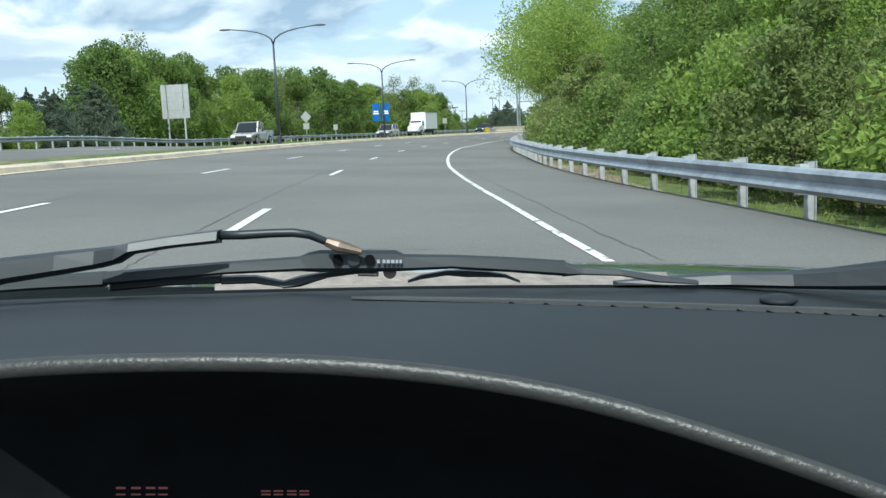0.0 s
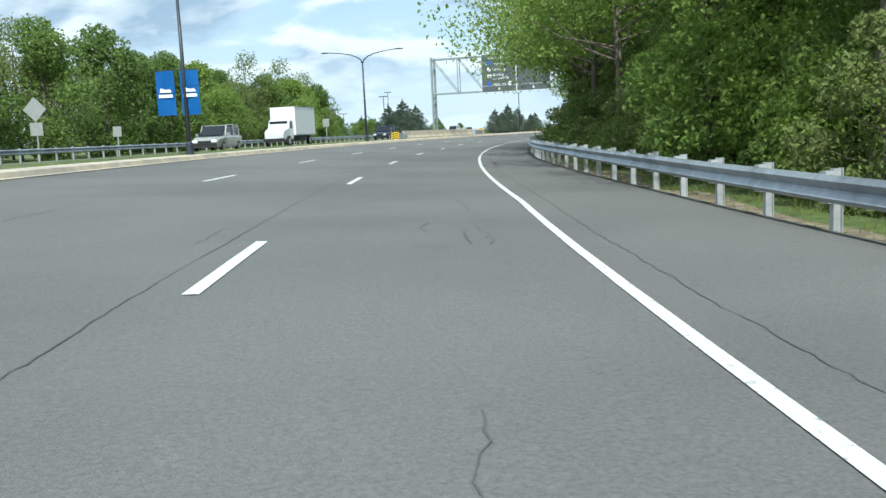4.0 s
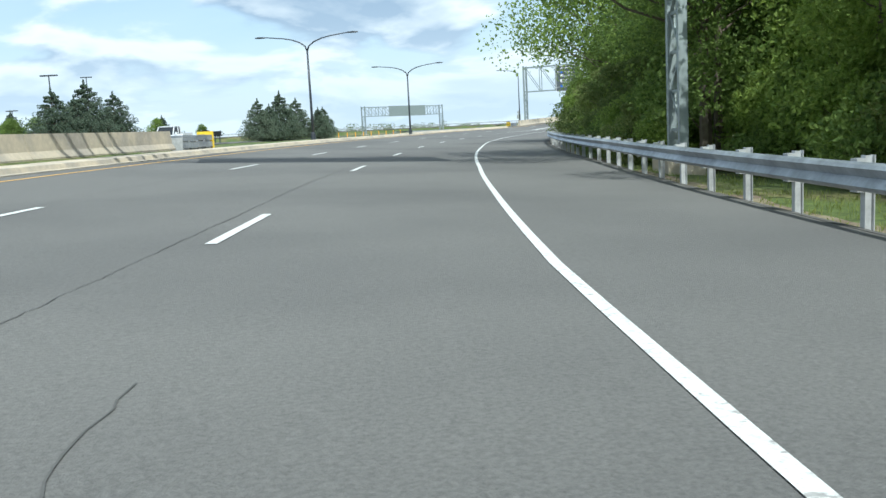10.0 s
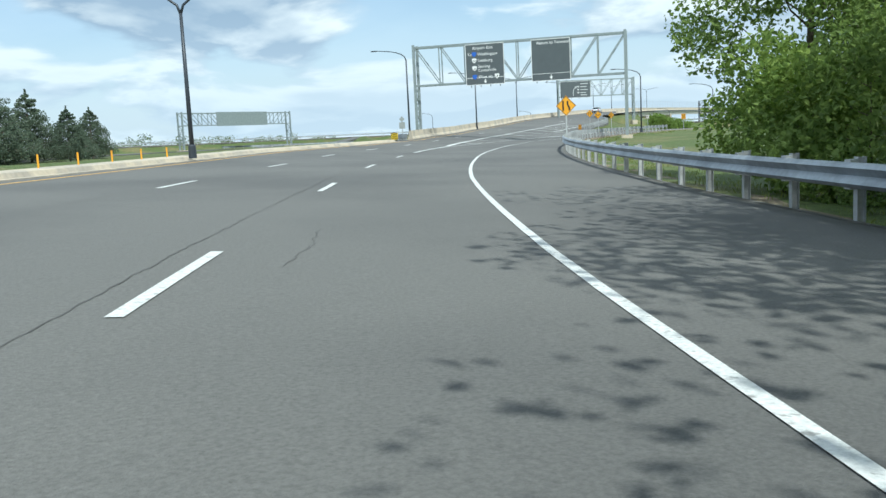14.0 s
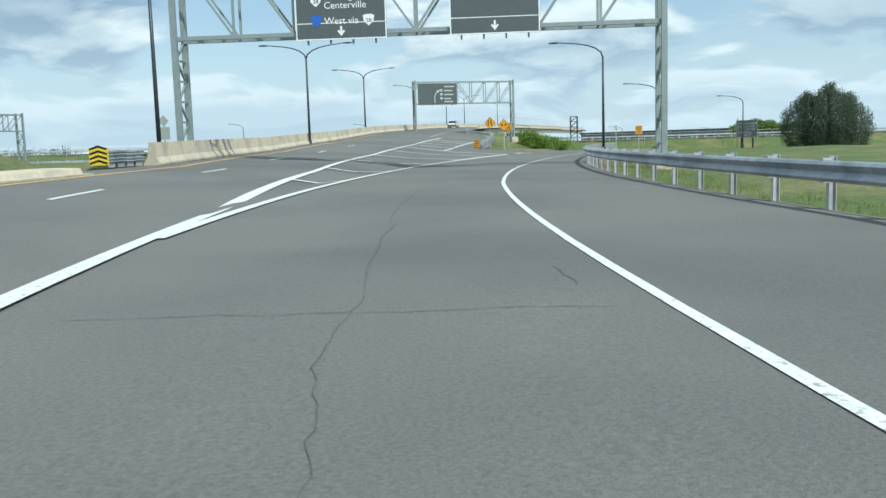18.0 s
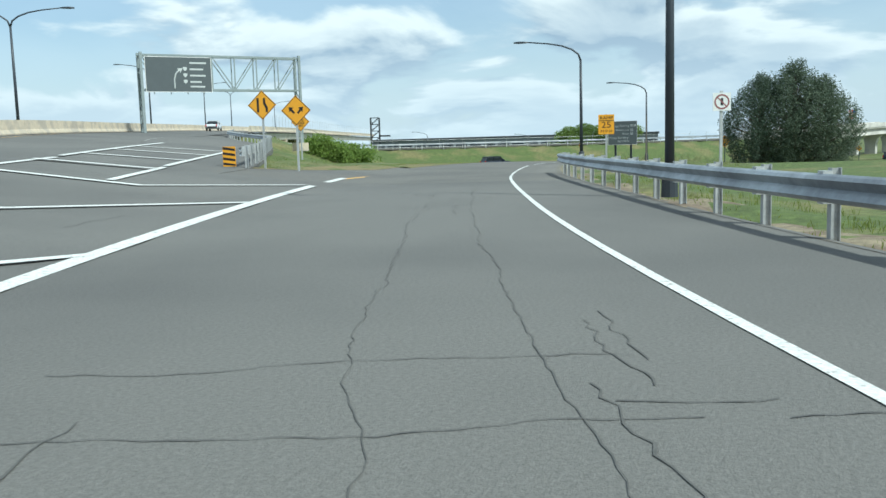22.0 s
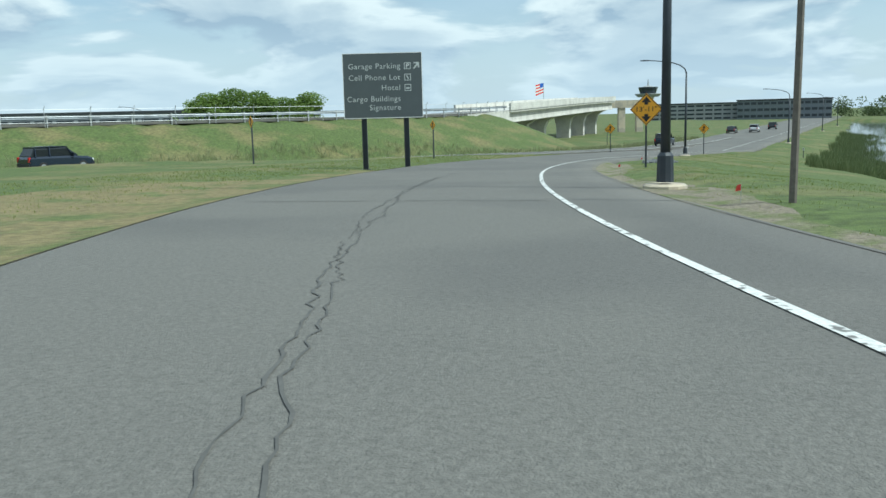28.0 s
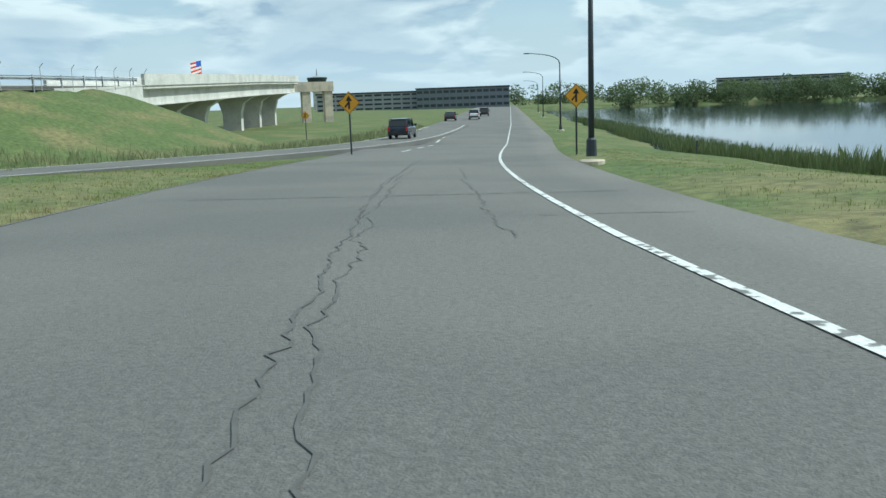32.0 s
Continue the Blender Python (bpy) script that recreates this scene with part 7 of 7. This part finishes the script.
def verge(name, label, s0, s1, l0, l1, mat, up=-0.02, cols=3):
    rr = np.random.default_rng(int(s0) + 900)
    bm = bmesh.new()
    rows = []
    n = int((s1 - s0) / (1.2 if cols == 3 else 0.7))
    for i in range(n + 1):
        s = s0 + (s1 - s0) * i / n
        a = l0(s)
        b = l1(s) + rr.normal() * 0.12
        row = []
        for k in range(cols + 1):
            p = at(s, a + (b - a) * k / cols)
            p.z = (p.z + 0.006 if k == 0 else max(gz(p.x, p.y) + 0.025, p.z - (0.35 if cols == 3 else 0.04 if abs(k * (b - a) / cols) < 1.9 else 99))) if k < cols else gz(p.x, p.y) - 0.04
            row.append(bm.verts.new(p))
        rows.append(row)
    for p, q in zip(rows, rows[1:]):
        for k in range(cols):
            bm.faces.new((p[k], p[k + 1], q[k + 1], q[k]))
    tagged(part(name, bm, mat, smooth=True), label, "verge", kind="structure")


verge("verge_dirt", "brown dirt and leaf litter under the guard rail", -20, 320, lambda s: right_edge(s) - 0.12, lambda s: right_edge(s) + 1.5, DIRT)
verge("verge_gravel", "pale gravel between ramp and grass", 320, 400, lambda s: right_edge(s) - 0.1, lambda s: right_edge(s) + 1.1 + 0.9 * math.sin(s * 0.14) ** 2, GRAVEL)
verge("verge_gravel_inner", "pale gravel and thatch along the ramp's inner edge", 322, 440, lambda s: left_edge(s) + 0.08, lambda s: left_edge(s) - 0.55, GRAVEL)
verge("verge_straw", "dry straw-coloured turf beside the ramp", 314, 384, lambda s: left_edge(s) + 0.06, lambda s: left_edge(s) - float(np.interp(s, [314, 322, 336, 350, 372, 384], [1.4, 2.2, 2.6, 7.0, 6.0, 0.8])) + 0.8 * math.sin(s * 0.45) * math.sin(s * 0.17), STRAW, cols=12)

# ---- the car's front: dashboard and wipers, standing where the drive begins ----
EYE = look((-5.02, 0.29, 1.012), (-3.273, 10.052, -0.304), -2.41)
DASH = material("grained_dashboard_vinyl", (0.013, 0.0158, 0.0195), 0.6, var=0.12, scale=7, spec=0.3, bump=0.1, bump_scale=500, second=(0.016, 0.019, 0.0225), second_scale=2.5)
DASH_RIM = material("worn_vinyl_rim", (0.032, 0.031, 0.029), 0.42, var=0.2, scale=90, bump=0.12, bump_scale=260)
# near-black also carries the cabin's shade, as no roof keeps the sun off
DASH_BLACK = material("black_plastic_and_shade", (0.0045, 0.005, 0.006), 0.9, var=0.3, scale=20, spec=0.08)
WIPER = material("satin_black_wiper", (0.014, 0.018, 0.021), 0.45, var=0.08, scale=25)
WIPER_WORN = material("worn_pivot_metal", (0.2, 0.15, 0.12), 0.5, metal=0.6, var=0.35, scale=40)
COWL = material("dusty_cowl_plastic", (0.27, 0.23, 0.2), 0.8, var=0.3, scale=30, bump=0.4, bump_scale=100)
TEAL = material("teal_car_paint", (0.012, 0.05, 0.065), 0.2, metal=0.2, var=0.04, coat=1.0)
DIGIT_RED = material("dim_red_digit", (0.045, 0.004, 0.005), 0.6, var=0.2)
UNIT = 1559.0


def sight(x, y, d):
    """A place in the car, seen from the driver's eye: across, down, and metres ahead."""
    return EYE @ Vector(((x - 784) / UNIT * d, (441 - y) / UNIT * d, -d))


def line(xs, ys):
    return lambda x: float(np.interp(x, xs, ys))


def smooth_line(xs, ys):
    g = np.linspace(xs[0], xs[-1], 200)
    v = np.interp(g, xs, ys)
    k = np.ones(25) / 25
    v2 = np.convolve(np.r_[v[0] - (v[12:0:-1] - v[0]), v, v[-1] + (v[-1] - v[-2:-14:-1])], k, 'valid')
    return lambda x: float(np.interp(x, g, v2))


def sheet(rows, bm=None):
    bm = bm or bmesh.new()
    vs = [[bm.verts.new(p) for p in r] for r in rows]
    for a, b in zip(vs, vs[1:]):
        for k in range(len(a) - 1):
            bm.faces.new((a[k], b[k], b[k + 1], a[k + 1]))
    return bm


carfront = thing("own_car", "dark vinyl dashboard with instrument hood, wipers and teal bonnet", "car")
cols = np.linspace(-80, 1660, 60)
crest = smooth_line([-80, 0, 150, 300, 500, 650, 800, 900, 1000, 1100, 1200, 1300, 1400, 1480, 1568, 1660], [645, 636, 628, 624, 625, 633, 648, 663, 682, 706, 735, 767, 800, 828, 860, 893])
back = smooth_line([-80, 0, 400, 784, 1200, 1568, 1660], [534, 531, 519, 511, 509, 514, 516])
rim_d = line([-80, 784, 1660], [0.52, 0.5, 0.44])
rows = []
for v in np.linspace(0, 1, 26):
    row = []
    for x in cols:
        y = back(x) + (crest(x) - back(x)) * v
        d = 1 / (1 / 1.14 + (1 / rim_d(x) - 1 / 1.14) * v)
        y += 5.0 * math.sin(math.pi * v) * (1 if x < 600 else 0.4)
        row.append(sight(x, y, d))
    rows.append(row)
part("dashboard", sheet(rows), DASH, carfront, "smooth dark blue-grey dashboard top", smooth=True)
rows = []
for a in np.linspace(-20, 200, 14):
    rows.append([sight(x, crest(x), rim_d(x)) + (EYE.to_3x3() @ Vector((0, math.cos(radians(a)) - 1, math.sin(radians(a))))) * 0.0055 for x in cols])
part("instrument_hood_rim", sheet(rows), DASH_RIM, carfront, "worn grained rim of the instrument hood", smooth=True)
# inside of the hood: it lies open to the sun, its shade is in the colour
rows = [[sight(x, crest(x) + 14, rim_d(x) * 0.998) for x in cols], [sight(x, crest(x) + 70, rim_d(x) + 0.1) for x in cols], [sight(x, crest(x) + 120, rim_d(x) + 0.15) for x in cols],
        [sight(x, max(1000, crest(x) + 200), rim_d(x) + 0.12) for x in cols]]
part("instrument_hood", sheet(rows), DASH_BLACK, carfront, "inner face of the instrument hood, blackened for cabin shade", smooth=True)
bm = bmesh.new()
for x0 in (205, 232, 258, 280, 462, 484, 508, 530):
    for y0, y1 in ((862 if x0 < 400 else 868, 866 if x0 < 400 else 871), (874, 877)):
        poly(bm, [sight(x0, y1, 0.585), sight(x0 + 17, y1, 0.585), sight(x0 + 17, y0, 0.585), sight(x0, y0, 0.585)])
part("unreadable_digits", bm, DIGIT_RED, carfront, "dim red unreadable digits")
# ridge of the defroster outlet with its dark slots
top = line([620, 900, 1200, 1568, 1660], [528, 532, 540, 552, 555])
cx = np.linspace(622, 1660, 50)
rd = lambda x: 1 / (1 / 1.14 + (1 / rim_d(x) - 1 / 1.14) * (top(x) - back(x)) / (crest(x) - back(x)))
gap = lambda x: 1.5 + 11.0 * min(1.0, max(0.0, (x - 622) / 900))
rows = [[sight(x, top(x) - 2, rd(x) * 1.004) for x in cx], [sight(x, top(x) - 4.5, rd(x) * 0.985) for x in cx], [sight(x, top(x), rd(x) * 0.975) for x in cx], [sight(x, top(x) + gap(x), rd(x) * 0.972) for x in cx]]
part("defroster_outlet", sheet(rows), DASH_RIM, carfront, "grained lip of the defroster outlet", smooth=True)
for k in range(16):
    x = 905 + 61 * k - 0.6 * k * (k - 1)
    if x > 1640:
        continue
    bm = bmesh.new()
    y, d, g = top(x), rd(x) * 0.9715, gap(x)
    poly(bm, [sight(x - 2, y + g * 0.35, d), sight(x + 22 * g / 12, y + g + 1, d), sight(x - 6, y + g + 1, d)], None, 0.002, EYE.to_3x3() @ Vector((0, 0, 1)))
    part("outlet_slot", bm, DASH_BLACK, carfront)
bm = bmesh.new()
q = sight(1378, 525, 1.0)
bmesh.ops.create_uvsphere(bm, u_segments=20, v_segments=10, radius=0.021)
for v in bm.verts:
    v.co.z *= 0.32
bmesh.ops.translate(bm, vec=q - Vector((0, 0, 0.004)), verts=bm.verts)
part("light_sensor", bm, DASH, carfront, "round black light sensor bump", smooth=True)
# black band, cowl and bonnet beyond the glass
bx = np.linspace(-80, 1660, 40)
low = lambda x: back(x) + 1.5
rows = [[sight(x, low(x), 1.15) for x in bx], [sight(x, low(x) - 4, 1.17) for x in bx], [sight(x, low(x) - 7, 1.2) for x in bx]]
part("glass_seal", sheet(rows), DASH_BLACK, carfront, "black seal at the foot of the windscreen", smooth=True)
cx = np.linspace(380, 1180, 24)
rows = [[sight(x, low(x) - 6.5, 1.2) for x in cx], [sight(x, low(x) - 14, 1.24) for x in cx], [sight(x, 482, 1.3) for x in cx]]
part("cowl", sheet(rows), COWL, carfront, "dusty pale cowl panel under the wipers", smooth=True)
edge = smooth_line([-80, 100, 400, 700, 1000, 1250, 1470, 1660], [508, 497, 480, 468, 461.5, 465, 473, 486])
rows = [[sight(x, 508, 1.26) for x in bx], [sight(x, edge(x) + 14, 1.36) for x in bx], [sight(x, edge(x) + 3, 1.55) for x in bx], [sight(x, edge(x), 1.64) for x in bx], [sight(x, edge(x) + 12, 1.7) for x in bx], [sight(x, edge(x) + 150, 1.72) for x in bx]]
part("bonnet", sheet(rows), TEAL, carfront, "glossy teal car bonnet", smooth=True)


def bar(name, pts, label="", mat=None, parent=None, thick=0.012):
    """A flat bar: pairs of upper and lower edges (across, top, bottom, ahead) joined into a solid."""
    bm = bmesh.new()
    f = EYE.to_3x3() @ Vector((0, 0, -1))
    rings = []
    for x, y0, y1, d in pts:
        a, b = sight(x, y0, d), sight(x, y1, d)
        m = (b - a) * 0.18
        rings.append([bm.verts.new(p) for p in (a + f * thick * 0.5, a + m - f * thick * 0.3, b - m - f * thick * 0.5, b, b + f * thick, a + f * thick)])
    for r0, r1 in zip(rings, rings[1:]):
        for k in range(6):
            bm.faces.new((r0[k], r0[(k + 1) % 6], r1[(k + 1) % 6], r1[k]))
    bm.faces.new(rings[0][::-1])
    bm.faces.new(rings[-1])
    return part(name, bm, mat or WIPER, parent or carfront, label)


arm = bar("wiper_arm", [(-80, 470, 520, 0.98), (0, 456, 503, 1.0), (100, 445, 487, 1.02), (170, 438, 475, 1.03), (205, 434, 466, 1.04), (230, 428, 450, 1.04), (300, 417, 439, 1.05), (386, 406, 430, 1.06)], "satin black wiper arm", thick=0.02)
bm = bmesh.new()
tube(bm, [sight(x, y, d) for x, y, d in ((380, 417, 1.07), (430, 416, 1.07), (480, 413, 1.07), (520, 412, 1.07), (548, 416, 1.07), (575, 427, 1.08), (612, 440, 1.08))], [0.0055, 0.0058, 0.0055, 0.0055, 0.0052, 0.0048, 0.004], 10)
part("arm_rod", bm, WIPER, arm, "bent round rod of the wiper arm", smooth=True)
bm = bmesh.new()
tube(bm, [sight(578, 428, 1.072), sight(600, 436, 1.072), sight(640, 446, 1.072)], [0.006, 0.008, 0.004], 8)
part("worn_hook", bm, WIPER_WORN, arm, "worn bare-metal hook")
blade = bar("wiper_blade", [(184, 481, 505, 1.09), (300, 471, 495, 1.09), (400, 463, 486, 1.09), (530, 454, 480, 1.09), (545, 447, 481, 1.09), (565, 443, 482, 1.09), (700, 443, 481, 1.09), (716, 450, 480, 1.09), (800, 451, 476, 1.09), (900, 455, 482, 1.09), (1001, 461, 489, 1.09)],
            "black wiper blade frame with a riveted bracket", thick=0.01)
for x in (597, 626, 654):
    bm = bmesh.new()
    tube(bm, [sight(x, 460, 1.08), sight(x, 460, 1.086)], 0.0065 if x != 626 else 0.008, 14)
    part("rivet_hole", bm, DASH_BLACK if x != 626 else WIPER, blade)
bm = bmesh.new()
for x0, x1 in ((667, 672), (677, 682), (684, 690), (692, 698), (700, 705), (707, 711)):
    poly(bm, [sight(x0, 466, 1.079), sight(x1, 466, 1.079), sight(x1, 460, 1.079), sight(x0, 460, 1.079)], None, 0.001, EYE.to_3x3() @ Vector((0, 0, -1)))
part("maker_mark", bm, RIM, blade, "plain pale bars of a maker's mark")
bar("blade_lever", [(-60, 500, 522, 1.1), (60, 489, 514, 1.1), (184, 480, 508, 1.1)], thick=0.012)
bar("blade_lever", [(195, 499, 516, 1.11), (240, 494, 512, 1.11), (300, 491, 506, 1.11), (390, 485, 502, 1.11)], thick=0.01)
bar("blade_lever", [(392, 488, 504, 1.112), (450, 487, 502, 1.112), (500, 497, 509, 1.112)], thick=0.01)
bar("blade_lever", [(500, 497, 511, 1.113), (530, 488, 508, 1.113), (580, 480, 492, 1.113), (640, 476, 484, 1.113)], thick=0.01)
bar("blade_lever", [(722, 496, 501, 1.112), (745, 486, 495, 1.112), (790, 478, 488, 1.112), (826, 477, 491, 1.112), (866, 480, 491, 1.112), (895, 485, 492, 1.112), (920, 496, 501, 1.112)], thick=0.01)
bar("blade_lever", [(996, 463, 490, 1.11), (1030, 472, 487, 1.11), (1100, 477, 489, 1.11), (1160, 486, 500, 1.11), (1235, 496, 504, 1.11)], thick=0.01)
bar("pivot_bracket", [(634, 478, 489, 1.1), (668, 478, 490, 1.1)], mat=WIPER, thick=0.02)
bm = bmesh.new()
tube(bm, [sight(690, 482, 1.105), sight(690, 482, 1.12)], 0.0085, 14)
part("pivot_nut", bm, WIPER_WORN, carfront, "worn metal pivot nut")
arm2 = bar("wiper_arm", [(1090, 498, 506, 1.16), (1180, 490, 507, 1.15), (1290, 482, 508, 1.13), (1400, 481, 511, 1.1), (1480, 474, 513, 1.07), (1568, 463, 514, 1.04), (1660, 452, 516, 1.0)], "broad black second wiper arm", thick=0.02)
# body under the dashboard, down to the road on its wheels
gx = EYE.translation
car_m = pose(gx.x, gx.y, at(0, 0).z, 0, 0, head(0) - 2)
bm = bmesh.new()
loft(bm, [[car_m @ Vector(p) for p in section(y, w, z0, z1)] for y, w, z0, z1 in ((0.55, 0.74, 0.25, 0.7), (1.1, 0.76, 0.22, 0.74), (1.55, 0.74, 0.25, 0.7), (1.66, 0.68, 0.3, 0.6))])
bmesh.ops.translate(bm, vec=car_m.to_3x3() @ Vector((0.32, 0, 0)), verts=bm.verts)
part("body", bm, TEAL, carfront)
for x in (-0.36, 1.0):
    o = new("wheel")
    o.parent = carfront
    o.matrix_world = car_m @ Matrix.Translation((x, 1.2, 0.3))
    bm = bmesh.new()
    tube(bm, [(-0.09, 0, 0), (-0.07, 0, 0), (0.07, 0, 0), (0.09, 0, 0)], [0.27, 0.3, 0.3, 0.27], 20)
    part("tyre", bm, TYRE, o)
    bm = bmesh.new()
    tube(bm, [(-0.095, 0, 0), (0.095, 0, 0)], 0.18, 14)
    part("rim", bm, RIM, o)
